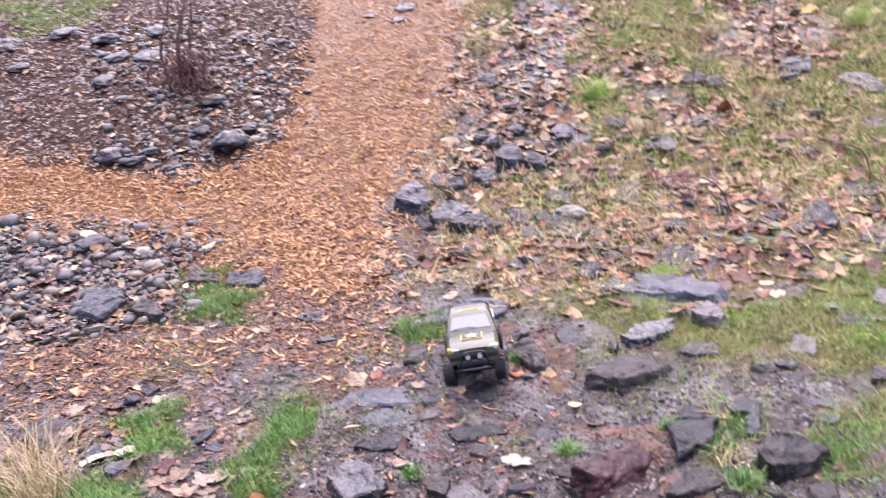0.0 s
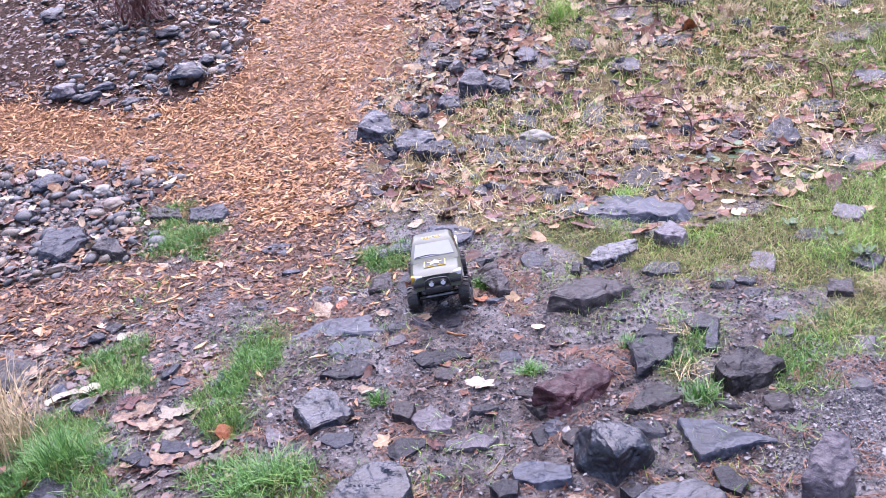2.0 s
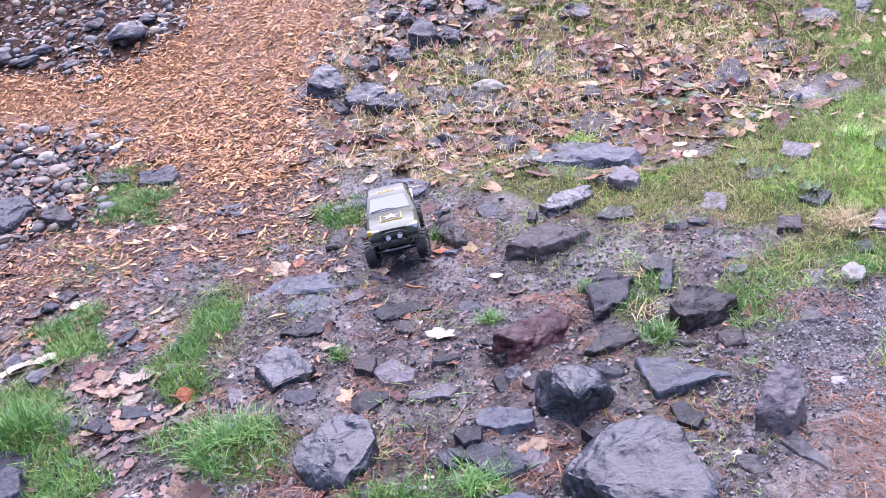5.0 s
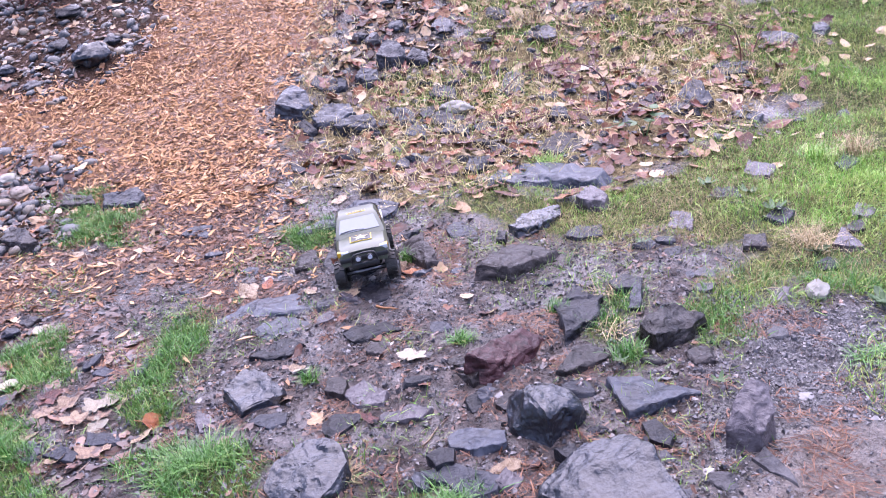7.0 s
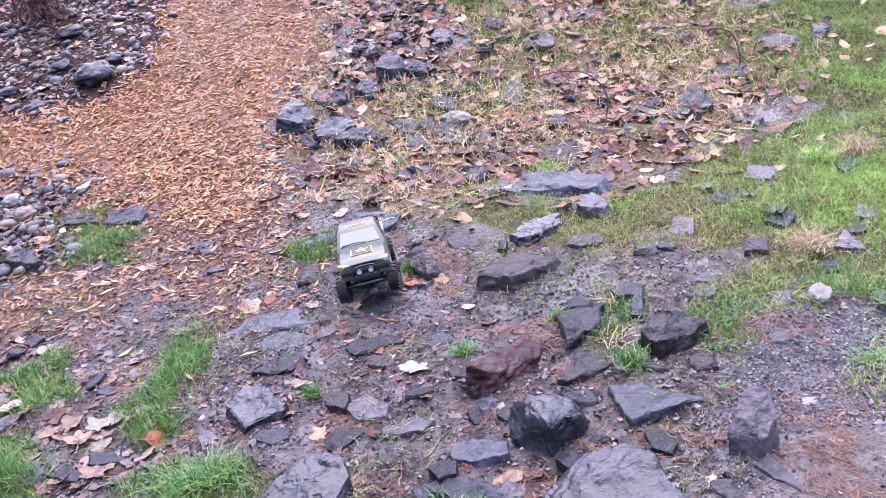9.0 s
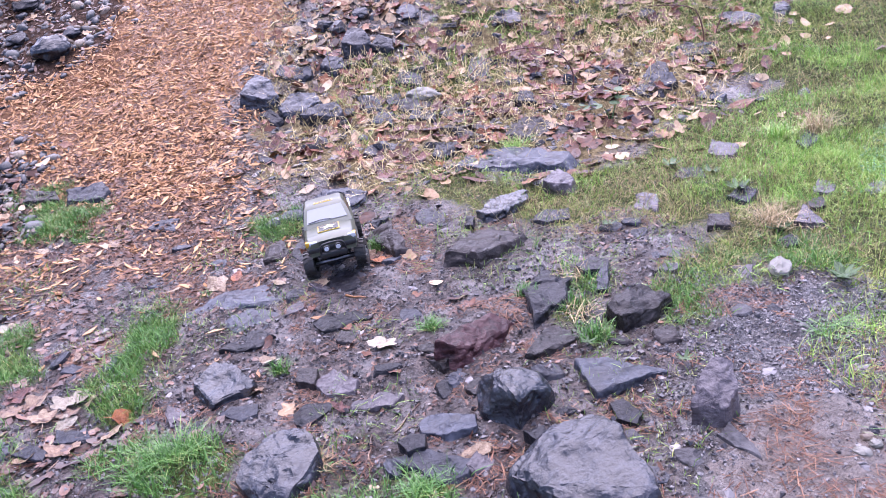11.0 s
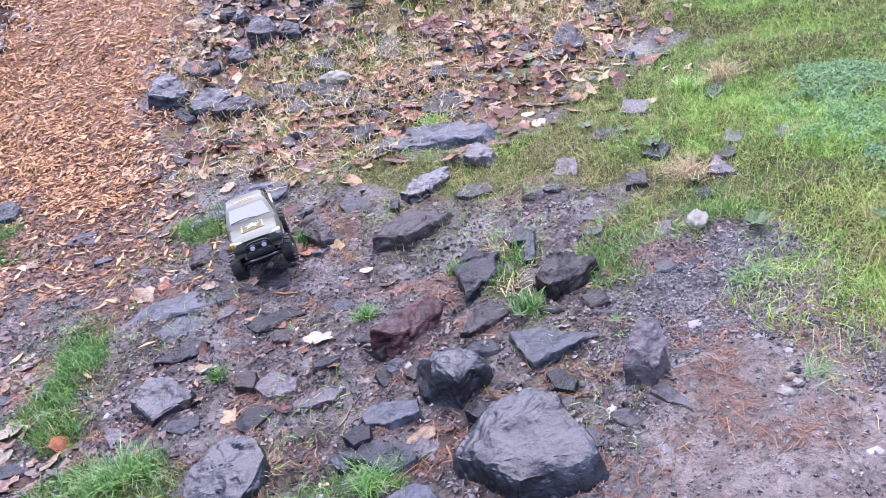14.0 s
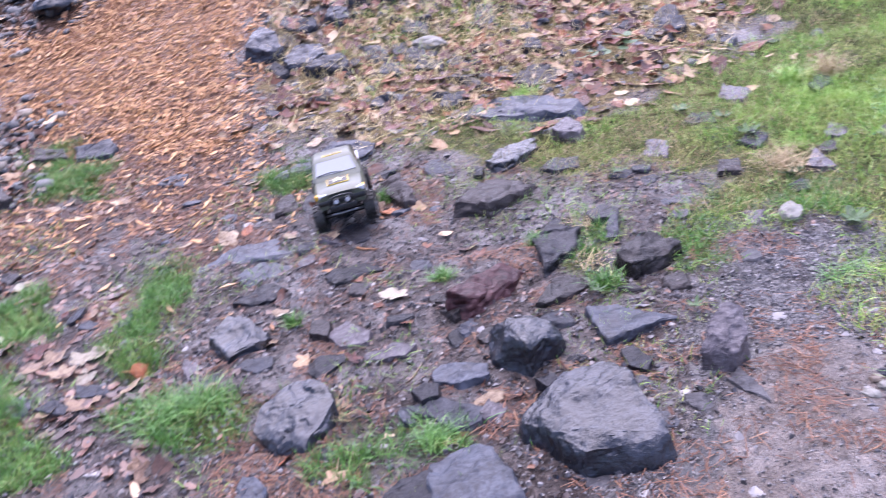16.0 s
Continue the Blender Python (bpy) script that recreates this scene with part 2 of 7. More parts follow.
LEAF = {
    "pink": natural("tan_pink_leaf", [(0.25, (0.129, 0.072, 0.047)), (0.5, (0.330, 0.214, 0.145)), (0.75, (0.514, 0.408, 0.290))], 5, 26, 0.35, (0.25, 0.55), 0.8, 0.01, "object"),
    "pale": natural("pale_leaf", [(0.25, (0.243, 0.162, 0.099)), (0.5, (0.432, 0.324, 0.225)), (0.75, (0.576, 0.477, 0.360))], 5, 26, 0.35, (0.25, 0.55), 0.8, 0.01, "object"),
    "red": natural("red_brown_leaf", [(0.25, (0.059, 0.020, 0.018)), (0.5, (0.188, 0.065, 0.055)), (0.75, (0.356, 0.158, 0.129))], 5, 26, 0.35, (0.25, 0.55), 0.8, 0.01, "object"),
    "dark": natural("dark_brown_leaf", [(0.25, (0.03, 0.016, 0.013)), (0.5, (0.09, 0.045, 0.035)), (0.75, (0.2, 0.11, 0.09))], 5, 26, 0.35, (0.25, 0.55), 0.8, 0.01, "object"),
    "orange": natural("orange_leaf", [(0.25, (0.2, 0.05, 0.015)), (0.5, (0.42, 0.13, 0.04)), (0.75, (0.56, 0.25, 0.1))], 5, 26, 0.35, (0.25, 0.55), 0.8, 0.01, "object"),
    "white": natural("bleached_leaf", [(0.25, (0.336, 0.280, 0.216)), (0.5, (0.464, 0.416, 0.344)), (0.75, (0.560, 0.520, 0.456))], 5, 26, 0.35, (0.25, 0.55), 0.8, 0.01, "object"),
    "yellow": natural("yellow_leaf", [(0.1, (0.6, 0.33, 0.02)), (0.9, (0.8, 0.52, 0.08))], 14, 90, 0.4, (0.35, 0.5), 0.4, 0.003, "object"),
    "green": natural("green_leaf", [(0.1, (0.04, 0.09, 0.03)), (0.9, (0.11, 0.2, 0.075))], 14, 90, 0.5, (0.4, 0.55), 0.4, 0.002, "object", 0.3),
}
M_LITTER = natural("leaf_litter", [(0.05, (0.022, 0.01, 0.01)), (0.24, (0.085, 0.036, 0.026)), (0.38, (0.21, 0.085, 0.05)), (0.5, (0.36, 0.19, 0.11)), (0.66, (0.51, 0.35, 0.22)), (0.88, (0.68, 0.54, 0.39))], 12, 60, 0.75, (0.38, 0.68), 0.6, 0.004, "island", 0.3)
M_RED = natural("maroon_leaves", [(0.05, (0.038, 0.012, 0.011)), (0.35, (0.105, 0.030, 0.026)), (0.6, (0.203, 0.064, 0.041)), (0.82, (0.315, 0.112, 0.045)), (1.0, (0.375, 0.188, 0.098))], 12, 60, 0.7, (0.32, 0.6), 0.6, 0.004, "island", 0.35)
M_TWIG = natural("twig", [(0.1, (0.04, 0.022, 0.018)), (0.9, (0.16, 0.09, 0.07))], 14, 90, 0.2, (0.4, 0.6), 0.4, 0.002)
M_CANE = natural("bramble_cane", [(0.1, (0.07, 0.02, 0.02)), (0.9, (0.2, 0.07, 0.06))], 14, 90, 0.2, (0.35, 0.55), 0.4, 0.002)

# ---- lie of the land ----
def value_noise(x, y, seed):
    xi, yi = np.floor(x), np.floor(y)
    fx, fy = x - xi, y - yi
    fx, fy = fx * fx * (3 - 2 * fx), fy * fy * (3 - 2 * fy)

    def h(a, b):
        s = np.sin(a * 127.1 + b * 311.7 + seed * 74.7) * 43758.5453
        return s - np.floor(s)

    return (h(xi, yi) * (1 - fx) + h(xi + 1, yi) * fx) * (1 - fy) + (h(xi, yi + 1) * (1 - fx) + h(xi + 1, yi + 1) * fx) * fy


def fbm(x, y, scale, seed, octaves=4):
    total, amp, norm = 0.0, 1.0, 0.0
    for k in range(octaves):
        total = total + amp * (value_noise(x * scale, y * scale, seed + k) - 0.5)
        norm, amp, scale = norm + amp, amp * 0.5, scale * 2.03
    return total / norm * 2


BANK_Y, BANK_SLOPE, BANK_SOFT, BANK_TOP = 4.7, 0.42, 0.5, 12.0


def lay(x, y):
    """The level shelf, the bank that climbs behind it, and the level ground on top."""
    x, y = np.asarray(x, float), np.asarray(y, float)
    up = np.logaddexp(0, (y - BANK_Y) / BANK_SOFT) - np.logaddexp(0, (y - BANK_TOP) / BANK_SOFT)
    return BANK_SLOPE * BANK_SOFT * up


def land(x, y):
    x, y = np.asarray(x, float), np.asarray(y, float)
    near = np.exp(-np.maximum(0, np.hypot(x, y - 4) - 7) / 6)
    rough = 0.03 * fbm(x, y, 1.6, 3) + 0.03 * fbm(x, y, 6.0, 11, 5) * near
    return lay(x, y) + rough - 0.004


def sward(x, y):
    """How closed the grass is: patchy near the stones, closed further out."""
    return np.clip(1.0 + (x - 1.5) * 0.3 + 1.9 * fbm(x, y, 3.2, 77), 0.45, 1)


def land_frame(x, y):
    """Slope bases (n, 3, 3), columns: along x, up the slope, out of the ground."""
    e = 0.03
    gx = (land(x + e, y) - land(x - e, y)) / (2 * e)
    gy = (land(x, y + e) - land(x, y - e)) / (2 * e)
    n = np.stack([-gx, -gy, np.ones_like(gx)], -1)
    n /= np.linalg.norm(n, axis=-1, keepdims=True)
    a = np.stack([np.ones_like(gx), np.zeros_like(gx), gx], -1)
    a /= np.linalg.norm(a, axis=-1, keepdims=True)
    b = np.cross(n, a)
    return np.stack([a, b, n], -1)


def edge_distance(poly, x, y):
    """Signed distance to a zone's outline, positive inside."""
    p = np.array(poly)
    best, inside = np.full(x.shape, 1e9), np.zeros(x.shape, bool)
    for (ax, ay), (bx, by) in zip(p, np.roll(p, -1, 0)):
        ex, ey = bx - ax, by - ay
        t = np.clip(((x - ax) * ex + (y - ay) * ey) / (ex * ex + ey * ey + 1e-12), 0, 1)
        best = np.minimum(best, np.hypot(x - ax - t * ex, y - ay - t * ey))
        if by != ay:
            inside ^= ((ay > y) != (by > y)) & (x < ax + (y - ay) * ex / (by - ay))
    return np.where(inside, best, -best)


def zone(polys, x, y, soft=0.12, wobble=0.12, seed=0):
    """1 inside the zones and 0 outside, over a ragged edge."""
    x, y = np.asarray(x, float), np.asarray(y, float)
    d = np.max([edge_distance(p, x, y) for p in polys], axis=0)
    d = d + wobble * fbm(x, y, 5.0, 31 + seed)
    return np.clip(0.5 + d / soft, 0, 1)


MULCH = [
    [(-1.3, 16.0), (-1.36, 9.08), (-1.33, 7.79), (-1.36, 6.88), (-1.49, 6.15), (-1.84, 5.99), (-2.2, 5.91), (-2.76, 6.24), (-3.71, 6.61), (-6.0, 7.2), (-6.0, 5.6), (-3.29, 5.61), (-2.63, 5.47), (-2.01, 5.18), (-1.74, 4.86), (-1.24, 4.76),
     (-0.89, 4.2), (-0.62, 4.27), (-0.66, 4.78), (-0.53, 5.24), (-0.5, 5.67), (-0.26, 5.84), (-0.12, 6.29), (0.06, 7.47), (0.16, 8.67), (0.3, 16.0)],
]
FRINGE = [
    [(-1.67, 4.37), (-0.98, 3.64), (-0.4, 3.46), (-0.46, 3.94), (-0.41, 4.42), (-0.54, 5.15), (-1.31, 4.94), (-1.84, 5.11)],
    [(-2.56, 4.26), (-2.07, 4.2), (-1.23, 4.18), (-0.79, 4.06), (-0.52, 3.58), (-0.71, 3.39), (-1.17, 3.64), (-1.39, 3.46), (-1.55, 3.17), (-1.8, 3.13), (-2.29, 3.69)],
]
PEBBLES = [
    [(-4.5, 5.6), (-3.13, 5.62), (-2.46, 5.38), (-1.91, 5.29), (-1.75, 4.93), (-1.63, 4.29), (-1.91, 4.1), (-2.5, 4.12), (-4.5, 4.3)],
    [(-3.77, 8.86), (-2.97, 9.21), (-1.82, 8.92), (-1.38, 8.03), (-1.37, 6.8), (-1.61, 6.1), (-2.04, 5.95), (-2.79, 6.32), (-2.95, 7.12), (-3.5, 8.06)],
    [(0.11, 7.91), (0.49, 7.48), (0.55, 6.85), (0.27, 6.29), (0.21, 5.75), (-0.11, 5.74), (-0.26, 5.92), (-0.07, 6.53)],
]
LITTER = [
    [(0.03, 6.68), (0.1, 9.0), (4.5, 9.0), (4.5, 6.5), (2.9, 5.77), (2.8, 4.78), (2.25, 4.48), (1.52, 3.94), (1.21, 3.67), (0.95, 4.05), (0.54, 3.93), (0.11, 3.97), (-0.16, 4.31), (-0.41, 4.42), (-0.5, 5.07), (0.01, 4.9), (0.18, 5.84)],
]
LAWN = [
    [(0.54, 4.14), (0.74, 3.92), (0.87, 3.58), (1.16, 3.75), (1.32, 3.60), (1.72, 4.07), (2.15, 4.11), (2.57, 4.33),
     (1.9, 5.4), (2.6, 5.6), (4.5, 6.4), (9.0, 6.4), (9.0, 0.9),
     (1.56, 1.09), (1.51, 1.33), (1.47, 1.53), (1.41, 1.68), (1.39, 1.72), (1.50, 1.93), (1.62, 2.05), (1.62, 2.29), (1.60, 2.52), (1.40, 2.46), (1.23, 2.44), (1.30, 2.77), (1.26, 2.92), (1.17, 3.20), (1.02, 3.08), (0.83, 3.06), (0.71, 3.26), (0.56, 3.27), (0.41, 3.56), (0.32, 3.76)],
]
TURF = [
    [(0.78, 2.70), (0.92, 2.77), (0.88, 2.55), (0.78, 2.43), (0.70, 2.20), (0.67, 2.29), (0.66, 2.41), (0.75, 2.50)],
    [(1.09, 2.53), (1.26, 2.64), (1.35, 2.49), (1.20, 2.40), (1.06, 2.18), (0.99, 2.19), (1.05, 2.37)],
    [(-0.71, 3.17), (-0.77, 3.16), (-0.88, 3.04), (-0.90, 2.74), (-0.90, 2.53), (-0.91, 2.38), (-0.83, 2.36), (-0.80, 2.49), (-0.80, 2.70), (-0.77, 2.86)],
    [(-0.83, 2.09), (-0.72, 2.18), (-0.51, 2.15), (-0.43, 2.05), (-0.45, 1.88), (-0.60, 1.89), (-0.72, 1.94)],
    [(-1.26, 2.01), (-1.20, 2.08), (-1.10, 2.08), (-1.06, 1.99), (-1.13, 1.93)],
    [(-1.49, 2.94), (-1.51, 3.14), (-1.37, 3.15), (-1.29, 3.08), (-1.27, 2.85), (-1.33, 2.73), (-1.43, 2.77)],
    [(-1.79, 4.72), (-1.57, 4.74), (-1.25, 4.33), (-1.34, 4.05), (-1.59, 4.27)],
    [(-1.9, 2.64), (-1.66, 2.66), (-1.34, 2.52), (-1.22, 2.3), (-1.36, 2.23), (-1.54, 2.17), (-1.66, 2.19)],
    [(-0.44, 3.88), (-0.25, 3.92), (-0.2, 3.69), (-0.36, 3.61)],
]
TURF_NEAR = [
    [(-0.3, 1.96), (-0.17, 1.95), (-0.15, 1.79), (-0.22, 1.8), (-0.31, 1.85)],
    [(-0.09, 1.75), (0.02, 1.75), (0.12, 1.7), (0.12, 1.65), (-0.03, 1.61), (-0.17, 1.64), (-0.28, 1.7), (-0.25, 1.76)],
    [(1.33, 2.61), (1.59, 2.54), (1.69, 2.4), (1.61, 2.29), (1.4, 2.43), (1.21, 2.42), (0.98, 2.22), (0.97, 2.34)],
]
TURF = TURF + TURF_NEAR
MEADOW = [[(0.7, 9.5), (0.6, 7.9), (1.0, 5.6), (1.9, 5.2), (2.9, 5.8), (4.5, 6.6), (6.0, 9.5)], [(0.1, 5.6), (0.3, 4.75), (0.95, 4.8), (1.3, 5.3), (0.9, 5.9)]]
VERGE = [[(0.0, 3.95), (1.2, 3.5), (1.7, 3.85), (2.9, 4.85), (3.1, 5.9), (2.4, 5.3), (1.5, 4.5), (0.9, 4.3)], [(-0.5, 4.3), (0.2, 4.0), (1.9, 4.3), (2.2, 5.0), (1.2, 5.2), (0.6, 6.4), (0.3, 7.4), (-0.1, 6.6), (-0.35, 5.7)]]
DRIFTS = [
    [(-0.03, 7.15), (0.61, 8.57), (1.45, 8.31), (0.99, 7.2), (1.3, 6.88), (0.95, 6.7), (0.9, 6.3), (1.01, 6.14), (0.72, 5.68), (0.19, 5.54), (-0.15, 5.53)],
    [(2.51, 8.06), (3.08, 7.91), (3.2, 7.14), (2.83, 6.72), (2.31, 6.52), (2.2, 7.43)],
    [(1.34, 7.29), (1.71, 7.23), (1.84, 6.14), (1.62, 5.68), (1.25, 5.93), (1.4, 6.5), (1.13, 6.72)],
]
MOSS = [
    [(1.0, 6.76), (1.23, 6.78), (1.34, 6.49), (1.17, 6.31), (0.88, 6.38)], [(1.4, 6.2), (1.58, 6.26), (1.48, 5.88), (1.26, 5.83)], [(1.51, 8.06), (2.17, 8.14), (2.16, 7.44), (1.47, 7.44)],
    [(0.25, 8.28), (0.59, 8.44), (0.51, 7.71), (0.25, 7.64)], [(1.84, 6.55), (1.98, 6.43), (1.86, 6.2), (1.7, 6.23)], [(-5.2, 10.1), (-3.75, 9.76), (-3.74, 9.12), (-4.65, 9.1)],
]
SHRUB_BED = [[(-3.77, 8.85), (-3.17, 9.04), (-1.75, 8.36), (-1.34, 6.77), (-1.7, 6.17), (-2.02, 5.85), (-2.39, 6.48), (-3.34, 7.71)]]
SCREE = [[(1.15, 2.4), (1.42, 2.3), (1.63, 2.1), (1.3, 0.8), (0.3, 0.8), (0.43, 1.35), (0.63, 1.5), (0.73, 1.79), (0.9, 2.03)]]
TRODDEN = [[(-2.11, 3.88), (-1.39, 3.14), (-1.18, 2.88), (-0.93, 2.62), (-0.85, 2.40), (-0.68, 2.14), (-0.75, 1.86), (-1.37, 2.04)]]
NEEDLE_DRIFT = [[(1.36, 1.86), (1.49, 1.80), (1.50, 1.57), (1.04, 1.06), (0.86, 1.16), (0.93, 1.43), (1.19, 1.56)], [(1.24, 1.91), (1.41, 1.80), (1.46, 1.53), (1.20, 1.24), (1.02, 1.23), (0.86, 1.47), (1.10, 1.60)], [(0.55, 1.40), (0.62, 1.62), (0.63, 1.79), (0.70, 1.72), (0.66, 1.44), (0.57, 1.33)]]
PATH_WET = [[(0.94, 1.75), (1.28, 1.61), (1.2, 0.8), (0.4, 0.8), (0.55, 1.31), (0.75, 1.52)]]

# ---- ground ----
def graded(lo, hi, step, far):
    mid = np.arange(lo, hi + step / 2, step)
    out, s, left, right = [], step, [], []
    a, b = lo, mid[-1]
    while s < far / 3:
        s *= 1.35
        a, b = a - s, b + s
        left.append(a), right.append(b)
    return np.concatenate([left[::-1], mid, right])


def ground_material():
    m, nt, bsdf = nodes_of("ground_cover")
    fine, mid, big = noise_tex(nt, 120, 6, 0.7), noise_tex(nt, 28, 5, 0.65), noise_tex(nt, 3, 4)
    speck = math_node(nt, "ADD", math_node(nt, "MULTIPLY", fine.outputs[0], 0.8), math_node(nt, "SUBTRACT", math_node(nt, "MULTIPLY", mid.outputs[0], 0.75), 0.275))
    vor = nt.nodes.new("ShaderNodeTexVoronoi")
    vor.inputs["Scale"].default_value = 55
    tc = nt.nodes.new("ShaderNodeTexCoord")
    nt.links.new(tc.outputs["Object"], vor.inputs["Vector"])

    def covered(name):
        a = nt.nodes.new("ShaderNodeAttribute")
        a.attribute_name = name
        v = math_node(nt, "ADD", a.outputs["Fac"], math_node(nt, "MULTIPLY", math_node(nt, "SUBTRACT", mid.outputs[0], 0.5), 0.9))
        r = add(nt, "ShaderNodeMapRange")
        r.inputs[1].default_value, r.inputs[2].default_value = 0.35, 0.65
        nt.links.new(v, r.inputs[0])
        return r.outputs[0]

    def wet_ramp(source, *stops):
        return ramp(nt, source, [(p, damp(c)) for p, c in stops]).outputs[0]

    # soil's darkest stops fall in the bump's hollows and paint in their shade
    soil = wet_ramp(speck, (0.32, (0.012, 0.010, 0.010)), (0.44, (0.047, 0.036, 0.034)), (0.56, (0.118, 0.092, 0.088)), (0.7, (0.31, 0.255, 0.245)))
    soil = mix_col(nt, math_node(nt, "MULTIPLY", big.outputs[0], 0.6), soil, mix_col(nt, 0.35, soil, (0.05, 0.031, 0.024)))
    grit = wet_ramp(vor.outputs["Color"], (0.1, (0.045, 0.043, 0.047)), (0.6, (0.14, 0.135, 0.146)), (0.95, (0.3, 0.29, 0.3)))
    chip = wet_ramp(speck, (0.3, (0.15, 0.075, 0.046)), (0.5, (0.31, 0.165, 0.1)), (0.66, (0.45, 0.26, 0.155)))
    turf = wet_ramp(speck, (0.3, (0.014, 0.015, 0.006)), (0.48, (0.068, 0.090, 0.027)), (0.66, (0.22, 0.25, 0.09)))
    litter = wet_ramp(speck, (0.3, (0.05, 0.038, 0.022)), (0.48, (0.22, 0.175, 0.095)), (0.7, (0.44, 0.36, 0.21)))
    mud = wet_ramp(speck, (0.3, (0.11, 0.093, 0.089)), (0.5, (0.25, 0.213, 0.205)), (0.7, (0.40, 0.345, 0.33)))
    duff = wet_ramp(speck, (0.3, (0.018, 0.010, 0.008)), (0.48, (0.07, 0.040, 0.030)), (0.68, (0.16, 0.105, 0.080)))
    col, open_mud, dull = soil, 1.0, 0.0
    for name, layer in (("duff", duff), ("scree", grit), ("mud", mud), ("litter", litter), ("pebble", grit), ("turf", turf), ("mulch", chip)):
        share = covered(name)
        col = mix_col(nt, share, col, layer)
        if name in ("duff", "litter", "turf"):
            dull = math_node(nt, "MAXIMUM", dull, share)
        if name in ("litter", "turf", "mulch", "duff"):
            open_mud = math_node(nt, "MULTIPLY", open_mud, math_node(nt, "SUBTRACT", 1.0, share))
    nt.links.new(col, bsdf.inputs["Base Color"])
    rr = add(nt, "ShaderNodeMapRange")
    rr.inputs[1].default_value, rr.inputs[2].default_value, rr.inputs[3].default_value, rr.inputs[4].default_value = 0.35, 0.65, 0.16, 0.6
    nt.links.new(mid.outputs[0], rr.inputs[0])
    nt.links.new(math_node(nt, "MAXIMUM", rr.outputs[0], math_node(nt, "MULTIPLY", dull, 0.85)), bsdf.inputs["Roughness"])
    nt.links.new(math_node(nt, "SUBTRACT", 0.5, math_node(nt, "MULTIPLY", dull, 0.4)), bsdf.inputs["Specular IOR Level"])
    wet = add(nt, "ShaderNodeMapRange")
    wet.inputs[1].default_value, wet.inputs[2].default_value, wet.inputs[4].default_value = 0.46, 0.6, 0.55
    nt.links.new(noise_tex(nt, 4.5, 5, 0.6).outputs[0], wet.inputs[0])
    nt.links.new(math_node(nt, "MULTIPLY", wet.outputs[0], open_mud), bsdf.inputs["Coat Weight"])
    bsdf.inputs["Coat Roughness"].default_value, bsdf.inputs["Coat IOR"].default_value = 0.2, 1.38
    ripple = add(nt, "ShaderNodeBump", Strength=0.5, Distance=0.012)
    nt.links.new(mid.outputs[0], ripple.inputs["Height"])
    nt.links.new(ripple.outputs[0], bsdf.inputs["Coat Normal"])
    bn = add(nt, "ShaderNodeBump", Strength=1.0, Distance=0.022)
    nt.links.new(math_node(nt, "ADD", speck, math_node(nt, "MULTIPLY", vor.outputs["Distance"], -0.4)), bn.inputs["Height"])
    nt.links.new(bn.outputs[0], bsdf.inputs["Normal"])
    return m


def build_ground():
    gx, gy = graded(-4.2, 4.2, 0.035, 900), graded(0.6, 9.6, 0.035, 900)
    X, Y = np.meshgrid(gx, gy)
    x, y = X.ravel(), Y.ravel()
    nx, ny = len(gx), len(gy)
    i = (np.arange(ny - 1)[:, None] * nx + np.arange(nx - 1)[None]).ravel()
    faces = np.stack([i, i + 1, i + nx + 1, i + nx], 1)
    mesh = bpy.data.meshes.new("ground")
    mesh.from_pydata(np.stack([x, y, land(x, y)], 1).tolist(), [], faces.tolist())
    out = np.maximum.reduce([-3.0 - 3.5 * np.clip((y - 2.5) / 2.5, 0, 1) - x, x - 4.2, 0.7 - y, y - 12.0]) + 0.6 * fbm(x, y, 0.9, 201)
    around = np.clip(out * 1.5, 0, 1) * np.clip(0.55 + 1.8 * fbm(x, y, 0.45, 205), 0, 1)
    layers = {
        "mulch": np.maximum(zone(MULCH, x, y, 0.15, 0.2, 1), 0.55 * zone(FRINGE, x, y, 0.4, 0.3, 2)),
        "pebble": np.where(y > 5.8, 0.05, 0.5) * zone(PEBBLES, x, y, 0.3, 0.35, 3),
        "litter": np.maximum.reduce([np.clip(out * 1.5, 0, 1) * np.clip(0.4 - 1.8 * fbm(x, y, 0.7, 211), 0, 0.8), 0.85 * zone(LITTER, x, y, 0.25, 0.2, 4), 0.6 * zone(VERGE, x, y, 0.3, 0.2, 4)]) * (1 - 0.8 * zone(DRIFTS, x, y, 0.3, 0.35, 22)),
        "turf": np.maximum.reduce([around, zone(LAWN, x, y, 0.2, 0.15, 5) * np.sqrt(sward(x, y)), zone(TURF, x, y, 0.2, 0.2, 6), np.maximum(0.7 * zone(MEADOW, x, y, 0.4, 0.3, 7) * (1 - 0.8 * zone(DRIFTS, x, y, 0.3, 0.35, 22)), zone(MOSS, x, y, 0.2, 0.3, 23))]),
        "duff": np.clip((-1.0 - x) * 2, 0, 1) * np.clip((y - 5.4) * 2, 0, 1),
        "scree": zone(SCREE, x, y, 0.25, 0.2, 8),
        "mud": zone(PATH_WET, x, y, 0.25, 0.25, 9),
    }
    for name, v in layers.items():
        mesh.attributes.new(name, "FLOAT", "POINT").data.foreach_set("value", np.asarray(v, np.float32))
    mesh.polygons.foreach_set("use_smooth", np.ones(len(mesh.polygons), bool))
    mesh.materials.append(ground_material())
    tagged(new("ground", mesh), "wet stony soil with mulch, grass and fallen leaves, rising to a bank", "ground", kind="structure")


build_ground()

# ---- scattered stuff ----
rng = np.random.default_rng(7)


